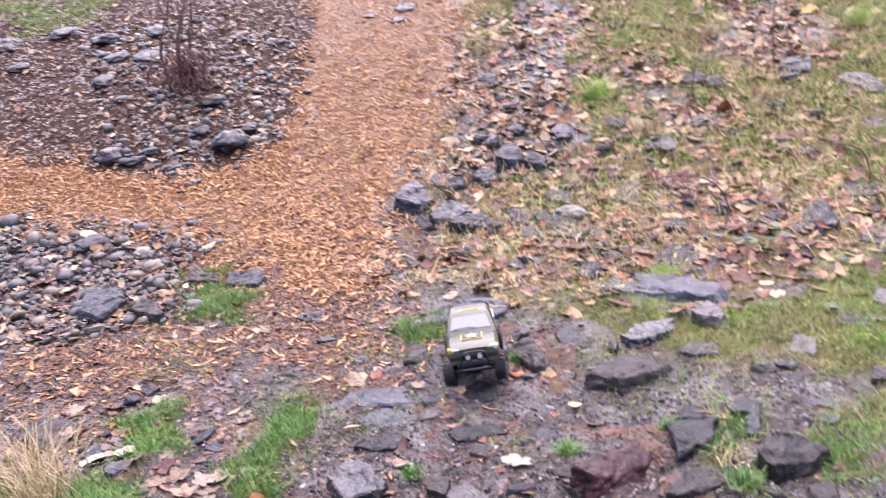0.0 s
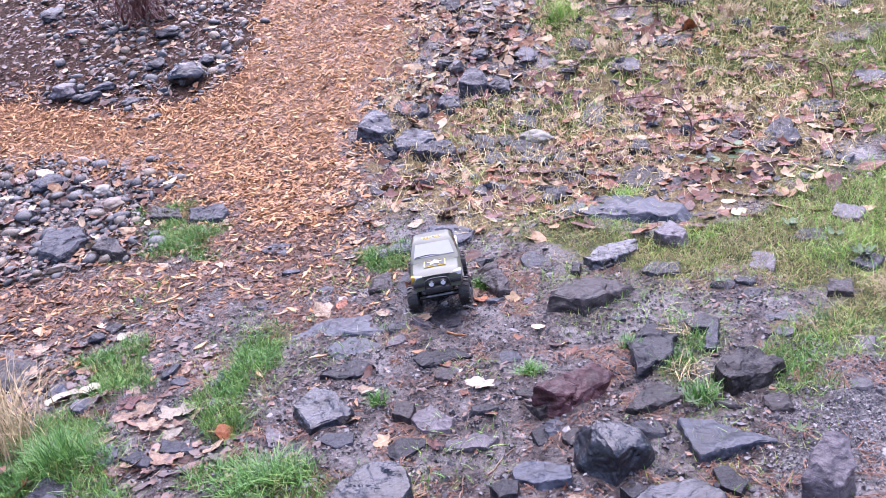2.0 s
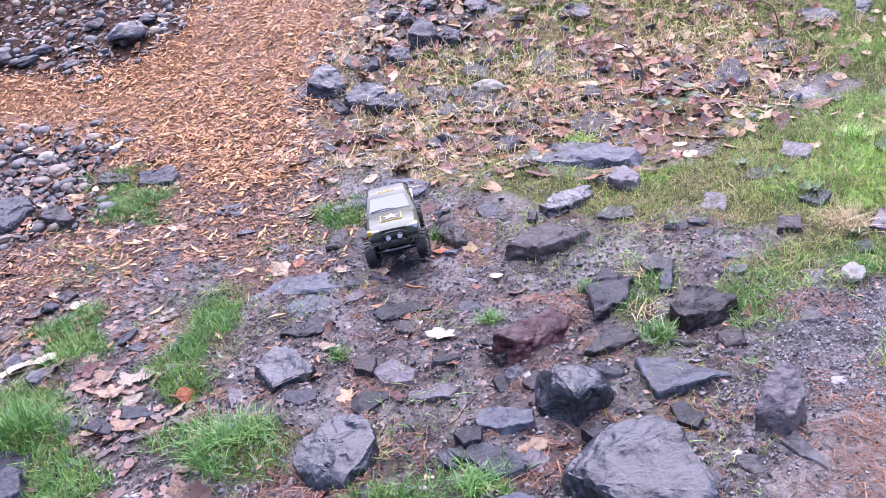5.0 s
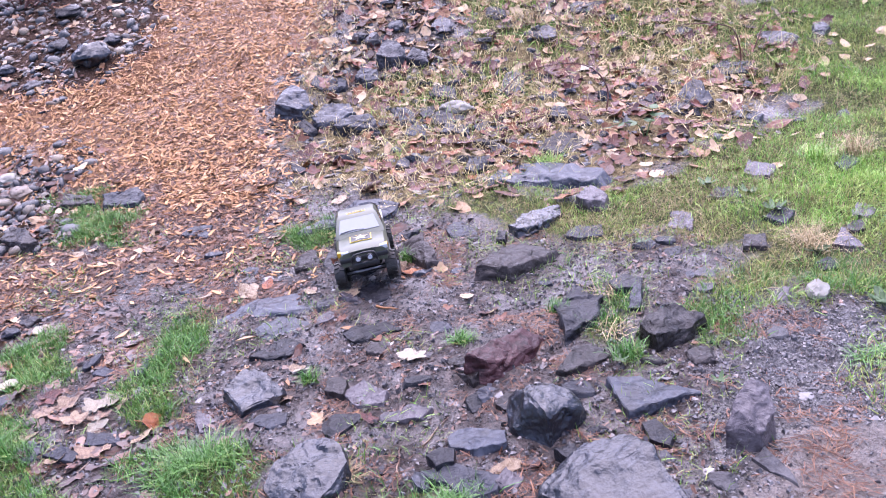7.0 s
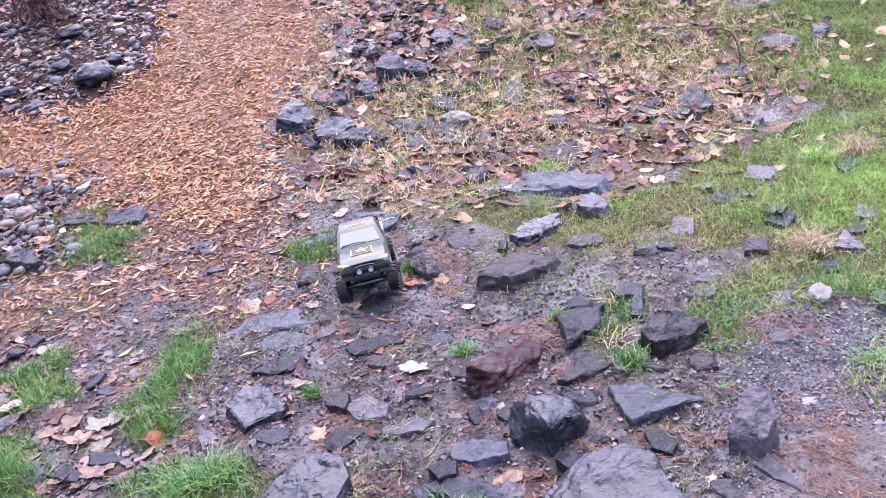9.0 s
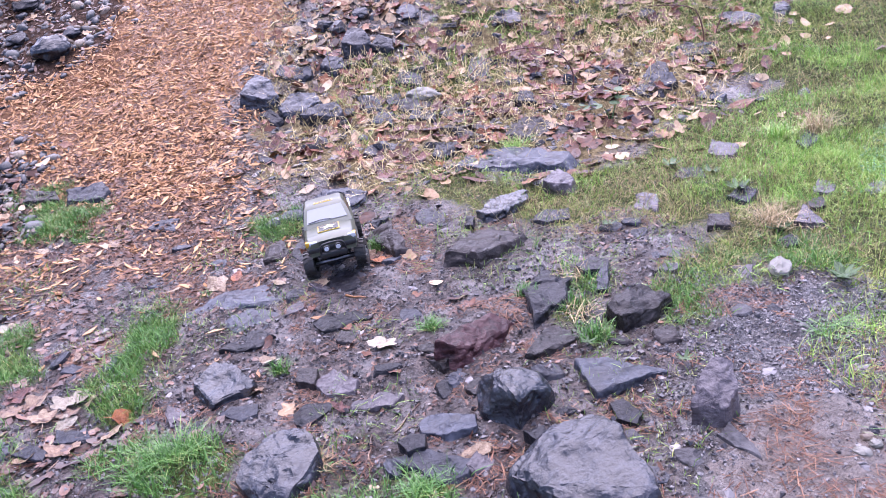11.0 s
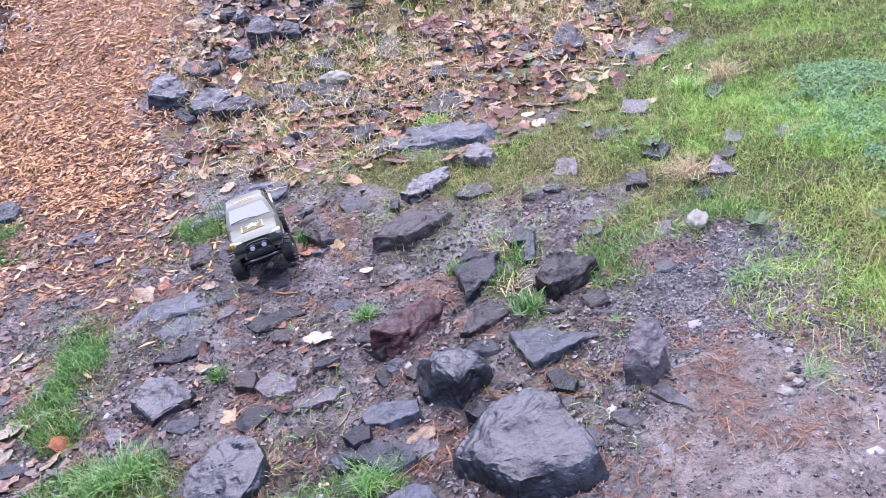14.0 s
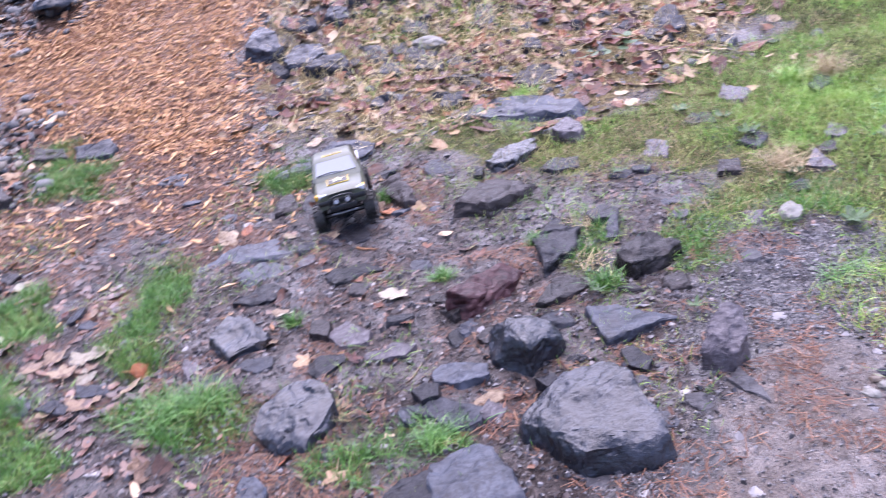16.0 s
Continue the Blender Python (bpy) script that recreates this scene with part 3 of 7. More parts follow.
def spots(n, weight, box=(-4.0, 1.0, 4.0, 9.5)):
    """n places, as dense as weight(x, y) (0 to 1) says."""
    xs, ys = [], []
    have = 0
    for _ in range(200):
        x, y = rng.uniform(box[0], box[2], 6 * n), rng.uniform(box[1], box[3], 6 * n)
        keep = rng.random(6 * n) < weight(x, y)
        xs.append(x[keep]), ys.append(y[keep])
        have += keep.sum()
        if have >= n:
            break
    return np.concatenate(xs)[:n], np.concatenate(ys)[:n]


def turn_matrices(yaw, tip, side):
    c, s = np.cos, np.sin
    o, z = np.ones_like(yaw), np.zeros_like(yaw)

    def pack(rows):
        return np.stack([np.stack(r, -1) for r in rows], -2)

    Z = pack([[c(yaw), -s(yaw), z], [s(yaw), c(yaw), z], [z, z, o]])
    X = pack([[o, z, z], [z, c(tip), -s(tip)], [z, s(tip), c(tip)]])
    Y = pack([[c(side), z, s(side)], [z, o, z], [-s(side), z, c(side)]])
    return Z @ X @ Y


def scatter(name, shapes, x, y, size, material, label, category, tip=0.2, sink=0.0, lift=0.0, slope=True, flat=True):
    """Many small bits as one mesh, each turned by chance and laid on the ground. shapes: (verts, faces) of size about 1; size: (n, 3)."""
    n = len(x)
    kind = rng.integers(0, len(shapes), n)
    R = turn_matrices(rng.uniform(0, 2 * np.pi, n), rng.normal(0, tip, n), rng.normal(0, tip, n))
    if slope:
        R = land_frame(x, y) @ R
    base = np.stack([x, y, land(x, y) + lift * rng.random(n) - sink * size[:, 2]], 1)
    vs, fs, count = [], [], 0
    for k, (v, f) in enumerate(shapes):
        pick = np.where(kind == k)[0]
        v = np.asarray(v, float)
        pts = np.einsum("nij,nkj->nki", R[pick], v[None] * size[pick][:, None, :]) + base[pick][:, None, :]
        vs.append(pts.reshape(-1, 3))
        for j in range(len(pick)):
            o = count + j * len(v)
            fs.extend([tuple(o + q for q in face) for face in f])
        count += len(pick) * len(v)
    mesh = bpy.data.meshes.new(name)
    mesh.from_pydata(np.concatenate(vs).tolist(), [], fs)
    mesh.polygons.foreach_set("use_smooth", np.full(len(mesh.polygons), not flat))
    mesh.materials.append(material)
    return tagged(new(name, mesh), label, category, kind="stuff")


def arrays(bm):
    bm.verts.ensure_lookup_table()
    out = [tuple(v.co) for v in bm.verts], [tuple(v.index for v in f.verts) for f in bm.faces]
    bm.free()
    return out


def chip_shape(seed):
    r = random.Random(seed)
    p = [(-0.5, r.uniform(-0.12, 0.05)), (-0.3, -0.14 * r.uniform(0.6, 1.2)), (0.25, -0.13 * r.uniform(0.5, 1.2)), (0.5, r.uniform(-0.1, 0.08)), (0.0, 0.15 * r.uniform(0.6, 1.2))]
    bow = r.uniform(-0.12, 0.15)
    top = [(x, y, 0.03 + bow * (0.25 - x * x)) for x, y in p]
    low = [(x, y, -0.03 + bow * (0.25 - x * x)) for x, y in p]
    n = len(p)
    return top + low, [tuple(range(n))] + [(i, n + i, n + (i + 1) % n, (i + 1) % n) for i in range(n)]


def pebble_shape(seed, angular=False):
    r = random.Random(seed)
    bm = bmesh.new()
    bmesh.ops.create_icosphere(bm, subdivisions=1 if angular else 2, radius=0.5)
    a, b = r.uniform(0.7, 1.0), r.uniform(0.5, 0.75)
    for v in bm.verts:
        k = 1 + (r.uniform(-0.28, 0.2) if angular else 0.3 * noise.noise(v.co * 2.2 + Vector((seed * 3.1, 0, 0))))
        v.co = Vector((v.co.x * k, v.co.y * k * a, v.co.z * k * b))
    return arrays(bm)


def blade_shape(seed, bend):
    r = random.Random(seed)
    lean = r.uniform(0.3, 1.0) * bend
    v = []
    for t, w in ((0, 0.5), (0.4, 0.42), (0.75, 0.26)):
        v += [(-w * 0.5, lean * t * t, t * (1 - 0.35 * lean * t)), (w * 0.5, lean * t * t, t * (1 - 0.35 * lean * t))]
    v.append((0, lean, 1 - 0.35 * lean))
    return v, [(0, 1, 3, 2), (2, 3, 5, 4), (4, 5, 6)]


def leaf_shape(seed, lobes):
    """A fallen leaf, length about 1: lobed like a maple's, or plain, curled at the edges, with its stalk."""
    r = random.Random(seed)
    n = 22 if lobes else 12
    curl, fold, twist = r.uniform(0.05, 0.5), r.uniform(-0.25, 0.4), r.uniform(-0.4, 0.4)
    rim = []
    wob, skew, torn = r.uniform(-0.8, 0.8), r.uniform(0, 6.28), r.uniform(0, 6.28)
    for i in range(n):
        a = 2 * math.pi * i / n
        if lobes:
            k = 0.34 + 0.075 * math.cos(lobes * a + wob * math.sin(a)) + 0.05 * math.cos(a + skew) + r.uniform(-0.045, 0.045)
            k *= 1 - 0.3 * max(0, -math.cos(a)) ** 3
            k *= 1 - 0.3 * max(0, math.cos(a - torn)) ** 12
        else:
            k = 0.25 / math.sqrt((0.5 * math.cos(a)) ** 2 + math.sin(a) ** 2) * (1 + r.uniform(-0.12, 0.08))
        rim.append((k * math.cos(a), k * math.sin(a)))

    def up(x, y):
        d = math.hypot(x, y)
        return curl * d * d + fold * abs(y) * 0.6 + twist * x * y + 0.05 * math.sin(9 * x + seed) * d

    v = [(0, 0, up(0, 0))] + [(x * 0.5, y * 0.5, up(x * 0.5, y * 0.5) - 0.012) for x, y in rim] + [(x, y, up(x, y) + r.uniform(-0.03, 0.05)) for x, y in rim]
    low = min(p[2] for p in v)
    v = [(x, y, z - low) for x, y, z in v]
    f = [(0, 1 + i, 1 + (i + 1) % n) for i in range(n)] + [(1 + i, 1 + n + i, 1 + n + (i + 1) % n, 1 + (i + 1) % n) for i in range(n)]
    s = len(v)
    z0 = v[0][2]
    v += [(-0.2, -0.012, z0), (-0.2, 0.012, z0), (-0.72, 0.02, z0 + 0.05), (-0.72, 0.0, z0 + 0.05)]
    f.append((s, s + 1, s + 2, s + 3))
    return v, f


def three(n, lo, hi, ratio=(1, 1, 1), vary=0.2):
    s = rng.uniform(lo, hi, n)[:, None] * np.array(ratio)[None]
    return s * (1 + rng.uniform(-vary, vary, (n, 3)))


def grain_shape(seed):
    """A blunt bit of gravel: four uneven sides and a small flat top."""
    r = random.Random(seed)
    low = [(0.5, 0, -0.1), (0, 0.42, -0.1), (-0.5, 0, -0.1), (0, -0.42, -0.1)]
    top = [(0.3, 0.08, 0.3), (-0.05, 0.28, 0.34), (-0.32, -0.05, 0.3), (0.03, -0.26, 0.26)]
    v = [tuple(c + r.uniform(-0.12, 0.12) for c in p) for p in low + top]
    return v, [(4, 5, 6, 7)] + [(i, (i + 1) % 4, 4 + (i + 1) % 4, 4 + i) for i in range(4)]


def scrap_shape(seed):
    """A torn bit of dead leaf or bark: a jagged, bent scrap."""
    r = random.Random(seed)
    n = 6
    v = [(0, 0, r.uniform(0.02, 0.16))]
    for i in range(n):
        a = 2 * math.pi * (i + r.uniform(-0.35, 0.35)) / n
        k = r.uniform(0.2, 0.62)
        v.append((k * math.cos(a), 0.7 * k * math.sin(a), r.uniform(-0.02, 0.2)))
    return v, [(0, 1 + i, 1 + (i + 1) % n) for i in range(n)]


SCRAPS = [scrap_shape(60 + k) for k in range(9)]
GRAINS = [grain_shape(k) for k in range(8)]
CHIPS = [chip_shape(k) for k in range(6)]
STONES = [pebble_shape(k) for k in range(5)]
SHARDS = [pebble_shape(20 + k, True) for k in range(6)]
BLADES = [blade_shape(k, 0.8) for k in range(5)]
MAPLE = [leaf_shape(k, 5) for k in range(5)]
OVAL = [leaf_shape(30 + k, 0) for k in range(3)]


def near(x, y, far=1.0):
    return np.clip(1.6 - np.hypot(x, y) / 7.5, 0.25, 1)


x, y = spots(31000, lambda x, y: zone(MULCH, x, y, 0.38, 0.35, 1) * near(x, y), (-4.0, 3.8, 0.6, 10.0))
scatter("wood_chips", CHIPS, x, y, (0.012 + 0.048 * rng.random(len(x)) ** 1.4)[:, None] * np.array([[1, 0.95, 0.8]]) * rng.uniform(0.6, 1.4, (len(x), 3)), M_CHIP, "orange-tan wet wood chips covering the trail", "wood chips", 0.3, lift=0.02)
x, y = spots(12000, lambda x, y: zone(FRINGE, x, y, 0.5, 0.4, 2), (-3.0, 2.8, 0.2, 5.6))
scatter("worn_wood_chips", CHIPS + SCRAPS, x, y, three(len(x), 0.012, 0.036, (1, 0.9, 0.6), 0.4), M_BARK, "brown worn wood chips trodden into mud", "wood chips", 0.2, lift=0.008)
x, y = spots(1500, lambda x, y: zone(FRINGE, x, y, 0.5, 0.4, 2), (-3.0, 2.8, 0.2, 5.6))
scatter("loose_wood_chips", CHIPS, x, y, three(len(x), 0.02, 0.07, (1, 0.9, 0.8), 0.4), M_CHIP, "orange-tan wood chips strewn over the mud", "wood chips", 0.25, lift=0.01)
x, y = spots(2100, lambda x, y: zone(PEBBLES, x, y, 0.3, 0.25, 3) * np.where(y > 5.8, 0.2, 1) * np.where(x > -0.6, 0.25, 1), (-4.0, 3.8, 0.8, 9.5))
scatter("pebbles", STONES + SHARDS[:3], x, y, three(len(x), 0.025, 0.08, (1, 1, 0.8), 0.35), M_PEBBLE, "wet blue-grey and tan rounded pebbles", "pebbles", 0.3, sink=0.15, lift=0.015, flat=False)


def close(x, y):
    return np.clip(2.0 - np.hypot(x, y) / 2.8, 0.4, 1) * np.clip((y - 0.75) * 2.5 + fbm(x, y, 3.0, 4), 0, 1)


def bare(x, y):
    return np.clip(1 - zone(MULCH, x, y) - zone(LAWN, x, y) - 0.7 * zone(LITTER, x, y), 0.03, 1)


x, y = spots(40000, lambda x, y: bare(x, y) * (1 - 0.85 * zone(PATH_WET, x, y)) * np.clip(1.9 - np.hypot(x, y) / 2.6, 0.05, 1), (-2.6, 0.9, 2.2, 7.0))
g = 0.0045 + 0.017 * rng.random(len(x)) ** 3
scatter("grit", GRAINS, x, y, g[:, None] * rng.uniform(0.7, 1.3, (len(x), 3)), M_GRIT, "dark wet gravel and grit on the mud", "gravel", 0.35, sink=-0.05)
x, y = spots(25000, lambda x, y: zone(SCREE, x, y, 0.3, 0.2, 8) * (1 - 0.85 * zone(PATH_WET, x, y)), (0.2, 0.8, 2.0, 2.7))
g = 0.0035 + 0.009 * rng.random(len(x)) ** 3
scatter("gravel", GRAINS, x, y, g[:, None] * rng.uniform(0.7, 1.3, (len(x), 3)), M_GRAVEL, "fine blue-grey gravel on the path", "gravel", 0.35, sink=-0.05)
x, y = spots(1150, lambda x, y: bare(x, y), (-2.4, 0.9, 2.0, 6.0))
scatter("stone_fragments", SHARDS, x, y, (0.012 + 0.045 * rng.random(len(x)) ** 2)[:, None] * rng.uniform(0.6, 1.3, (len(x), 3)) * np.array([[1, 1, 0.5]]), M_GRAVEL, "small angular grey stone fragments in the mud", "stones", 0.25, sink=0.2)

def parched(x, y):
    """Where the lawn has gone to straw: in patches, more of them towards the stones."""
    return np.clip(0.35 + 0.4 * np.clip(2.6 - x, -0.5, 0.6) + 3.5 * fbm(x, y, 1.9, 61), 0, 1)


x, y = spots(42000, lambda x, y: (1 - 0.75 * parched(x, y)) * zone(LAWN, x, y, 0.35, 0.2, 5) * close(x, y) * sward(x, y) * (0.45 + 0.55 * np.clip(0.45 + 3.5 * fbm(x, y, 3.5, 50), 0, 1)) * np.clip((4.6 - x) + fbm(x, y, 2.0, 3), 0, 1) * np.clip((y - 0.75) * 2 + fbm(x, y, 3.0, 4), 0, 1), (0.0, 0.6, 5.0, 6.2))
s = three(len(x), 0.03, 0.07, (0.065, 1.0, 0.85), 0.4)
scatter("thatch", [([(-0.4, 0, 0), (0.4, 0, 0), (0.3, 0.6, 0.6), (-0.3, 0.5, 0.6), (0, 1.3, 0.7)], [(0, 1, 2, 3), (3, 2, 4)])], *spots(46000, lambda x, y: (1 - 0.6 * parched(x, y)) * zone(LAWN, x, y, 0.35, 0.2, 5) * close(x, y) * sward(x, y) * (0.4 + 0.6 * np.clip(0.5 + 3 * fbm(x, y, 5.0, 91), 0, 1)) * np.clip((4.6 - x) + fbm(x, y, 2.0, 3), 0, 1), (0.0, 0.7, 5.0, 6.2)), three(46000, 0.014, 0.032, (0.1, 1, 0.8), 0.3), M_STRAW_GREEN, "short pale green and straw thatch of the lawn", "grass", 0.5, slope=False)
scatter("grass", BLADES, x, y, s, M_GRASS, "short green and straw-coloured wet grass", "grass", 0.45, slope=False)


def fresh(x, y):
    """The greener part of the lawn, in swirls."""
    return np.clip((x - 1.0 - 0.35 * (y - 2.5)) / 1.2, 0, 1) * np.clip(0.45 + 3.0 * fbm(x, y, 2.2, 57), 0, 1) * np.clip((4.9 - x) + fbm(x, y, 2.0, 3), 0, 1)


x, y = spots(52000, lambda x, y: zone(LAWN, x, y, 0.3, 0.25, 5) * fresh(x, y) * close(x, y), (0.6, 0.7, 5.0, 6.2))
scatter("lawn_grass", BLADES, x, y, three(len(x), 0.03, 0.075, (0.065, 1.1, 0.8), 0.4), M_GREEN, "fresh green wet lawn grass", "grass", 0.5, slope=False)
x, y = spots(38000, lambda x, y: close(x, y) * np.sqrt(sward(x, y)) * zone(LAWN, x, y, 0.4, 0.3, 5) * (0.12 + parched(x, y)) * np.clip((4.6 - x) + fbm(x, y, 2.0, 3), 0, 1), (0.0, 0.7, 5.0, 6.4))
scatter("dry_grass", BLADES, x, y, three(len(x), 0.035, 0.09, (0.042, 1.3, 0.6), 0.3), M_STRAW, "flattened straw-coloured grass", "grass", 0.8, slope=False)
x, y = spots(30000, lambda x, y: zone(TURF, x, y, 0.12, 0.14, 6) * (0.2 + 0.8 * (fbm(x, y, 9.0, 66) > -0.12)) * np.where((x > 0.6) & (y > 1.9), 0.45, 1.0), (-2.0, 1.5, 1.8, 4.8))
scatter("grass_tufts", BLADES, x, y, three(len(x), 0.025, 0.07, (0.08, 1.1, 0.75), 0.35), M_TURF, "green grass tufts between the stones", "grass", 0.4, slope=False)
def sparse(x, y):
    """Thinner where leaves have drifted."""
    return 1 - 0.85 * zone(DRIFTS, x, y, 0.3, 0.35, 22)


x, y = spots(11000, lambda x, y: zone(MEADOW, x, y, 0.5, 0.4, 7) * sparse(x, y), (0.0, 4.4, 5.0, 9.5))
scatter("green_bank_grass", BLADES, x, y, three(len(x), 0.05, 0.13, (0.07, 1.3, 0.7), 0.35), M_GRASS, "short yellow-green grass on the bank", "grass", 0.6, slope=False)
x, y = spots(44000, lambda x, y: sparse(x, y) * np.maximum(0.7 * zone(MEADOW, x, y, 0.5, 0.4, 7), np.maximum(zone(LITTER, x, y), zone(VERGE, x, y)) * np.clip((y - 3.6) / 1.8, 0.45, 0.95) * (0.3 + (fbm(x, y, 2.0, 95) > -0.08))), (-0.4, 3.9, 5.0, 9.5))
scatter("bank_grass", BLADES, x, y, three(len(x), 0.05, 0.13, (0.07, 1.3, 0.45), 0.35), M_HAY, "straw and green grass on the bank", "grass", 0.9, lift=0.05, slope=False)
x, y = spots(1250, lambda x, y: np.maximum(zone(LITTER, x, y, 1.1, 0.6, 4), 0.6 * zone(VERGE, x, y, 0.6, 0.4)) * (0.3 + 0.7 * (fbm(x, y, 2.6, 33) > -0.2)) * np.clip(4.2 - y / 1.5, 0.4, 1), (-0.6, 3.6, 4.4, 9.0))
scatter("fallen_leaves", OVAL + MAPLE + OVAL, x, y, three(len(x), 0.065, 0.145, (1, 1, 0.55), 0.25), M_LITTER, "wet tan, pink and brown fallen leaves", "fallen leaves", 0.22, lift=0.01)
x, y = spots(700, lambda x, y: zone(LITTER, x, y, 0.3, 0.3, 4) * (0.15 + (fbm(x, y, 2.0, 37) > 0.0)) * np.clip(4.0 - y / 1.6, 0.15, 1), (-0.6, 3.6, 4.4, 9.0))
scatter("maroon_leaves", MAPLE, x, y, three(len(x), 0.06, 0.13, (1, 1, 0.55), 0.25), M_RED, "wet maroon and orange fallen maple leaves", "fallen leaves", 0.25, lift=0.025)
x, y = spots(800, lambda x, y: zone(DRIFTS, x, y, 0.5, 0.4, 22) * (0.3 + (fbm(x, y, 2.2, 88) > -0.08)), (-0.4, 4.2, 3.6, 9.0))
scatter("drifted_leaves", OVAL + MAPLE + OVAL, x, y, three(len(x), 0.06, 0.16, (1, 1, 0.7), 0.25), M_LITTER, "tan, pink and brown leaves drifted on the bank", "fallen leaves", 0.3, lift=0.02)
x, y = spots(170, lambda x, y: 0.15 + zone(DRIFTS, x, y, 0.5, 0.4, 22), (-0.2, 4.3, 3.8, 8.6))
scatter("rust_leaves", MAPLE, x, y, three(len(x), 0.08, 0.17, (1, 1, 0.8), 0.25), M_RED, "wet rust-red and orange leaves on the bank", "fallen leaves", 0.3, lift=0.03)
x, y = spots(10000, lambda x, y: zone(MOSS, x, y, 0.2, 0.3, 23) * (0.3 + (fbm(x, y, 5.0, 24) > -0.1)), (-5.4, 5.7, 2.4, 10.4))
scatter("mossy_grass", BLADES, x, y, three(len(x), 0.025, 0.06, (0.12, 1.2, 0.7), 0.35), M_GRASS, "low yellow-green moss and grass on the bank", "moss", 0.6, slope=False)
x, y = spots(480, lambda x, y: zone(DRIFTS[:1], x, y, 0.3, 0.3, 26), (-0.3, 5.4, 1.6, 8.6))
scatter("bank_stones", SHARDS, x, y, (0.03 + 0.09 * rng.random(len(x)) ** 2)[:, None] * rng.uniform(0.6, 1.3, (len(x), 3)) * np.array([[1, 1, 0.6]]), M_PEBBLE, "blue-grey angular stones among drifted leaves", "stones", 0.3, sink=0.1)
x, y = spots(1500, lambda x, y: zone(VERGE, x, y, 0.3, 0.3, 14), (-0.6, 3.9, 2.3, 7.5))
scatter("verge_stones", SHARDS, x, y, (0.02 + 0.08 * rng.random(len(x)) ** 2.5)[:, None] * rng.uniform(0.6, 1.3, (len(x), 3)) * np.array([[1, 1, 0.7]]), M_PEBBLE, "small angular blue-grey stones beside the wood chips", "stones", 0.3, sink=0.1)
x, y = spots(500, lambda x, y: 0.2 + 0.8 * zone(FRINGE, x, y), (-3.5, 1.6, 0.4, 9.0))
scatter("scattered_leaves", MAPLE + OVAL, x, y, three(len(x), 0.04, 0.09, (1, 1, 0.7), 0.2), M_LITTER, "tan and brown leaves strewn on mud and chips", "fallen leaves", 0.25, lift=0.006)

x, y = spots(360, lambda x, y: zone(TRODDEN, x, y, 0.5, 0.4, 16) * (0.25 + (fbm(x, y, 2.4, 39) > -0.05)), (-2.2, 1.6, -0.3, 3.6))
scatter("trodden_leaves", MAPLE + OVAL, x, y, three(len(x), 0.03, 0.085, (1, 1, 0.35), 0.25), M_CRUMB, "flattened wet brown and pink leaves on mud and grass", "fallen leaves", 0.12, lift=0.006)


def wild(x, y):
    return (x < -1.2) * (y > 5.9) * (1 - 0.35 * zone(PEBBLES, x, y)) * (1 - zone(MULCH, x, y))


x, y = spots(15000, wild, (-6.0, 5.8, -1.0, 11.0))
scatter("old_wood_chips", CHIPS + SCRAPS, x, y, three(len(x), 0.02, 0.06, (1, 1, 0.7), 0.35), M_CRUMB, "grey-brown old wood chips on dark soil", "wood chips", 0.2, lift=0.008)
x, y = spots(2600, lambda x, y: zone(PEBBLES[:1], x, y, 0.3, 0.25, 3), (-4.0, 3.9, -1.4, 5.8))
scatter("bed_litter", SCRAPS + CHIPS, x, y, three(len(x), 0.02, 0.07, (1, 1, 0.6), 0.35), M_CRUMB, "brown bark and leaf bits between the pebbles", "leaf crumbs", 0.35, lift=0.03)
x, y = spots(230, lambda x, y: zone(PEBBLES[:1], x, y, 0.3, 0.25, 3), (-4.0, 3.9, -1.4, 5.8))
scatter("bed_leaves", OVAL + MAPLE, x, y, three(len(x), 0.06, 0.12, (1, 1, 0.7), 0.25), M_LITTER, "peach, tan and red leaves lying on the pebbles", "fallen leaves", 0.35, lift=0.045)
x, y = spots(300, lambda x, y: zone(SHRUB_BED, x, y, 0.4, 0.3, 28), (-4.2, 5.6, -1.0, 9.4))
scatter("bed_pebbles", STONES + SHARDS[:3], x, y, (0.04 + 0.09 * rng.random(len(x)) ** 1.6)[:, None] * rng.uniform(0.7, 1.3, (len(x), 3)) * np.array([[1, 1, 0.8]]), M_PEBBLE, "dark wet and tan pebbles round the shrub", "pebbles", 0.3, sink=0.1, flat=False)
x, y = spots(800, lambda x, y: 0.22 * wild(x, y) + 0.9 * zone(PEBBLES, x, y), (-6.0, 4.2, 0.6, 11.0))
scatter("leaf_scraps", MAPLE + OVAL, x, y, three(len(x), 0.03, 0.1, (1, 1, 0.7), 0.2), M_LITTER, "tan and brown leaf scraps among pebbles", "fallen leaves", 0.25, lift=0.03)
NEEDLES = [([(-0.5, -0.5, 0), (0.5, -0.4, 0.02), (0.5, 0.4, 0.02), (-0.5, 0.5, 0), (-0.5, 0, 0.5), (0.5, 0, 0.5)], [(0, 1, 5, 4), (3, 4, 5, 2), (0, 4, 3), (1, 2, 5)])]
x, y = spots(15000, lambda x, y: bare(x, y) * (0.015 + 0.7 * zone(NEEDLE_DRIFT, x, y, 0.4, 0.4, 15) * (fbm(x, y, 6.0, 73) > 0.0) + (fbm(x, y, 4.0, 70) > 0.24) + 0.6 * (fbm(x, y, 7.0, 72) > 0.36)), (-1.4, 0.9, 1.9, 3.6))
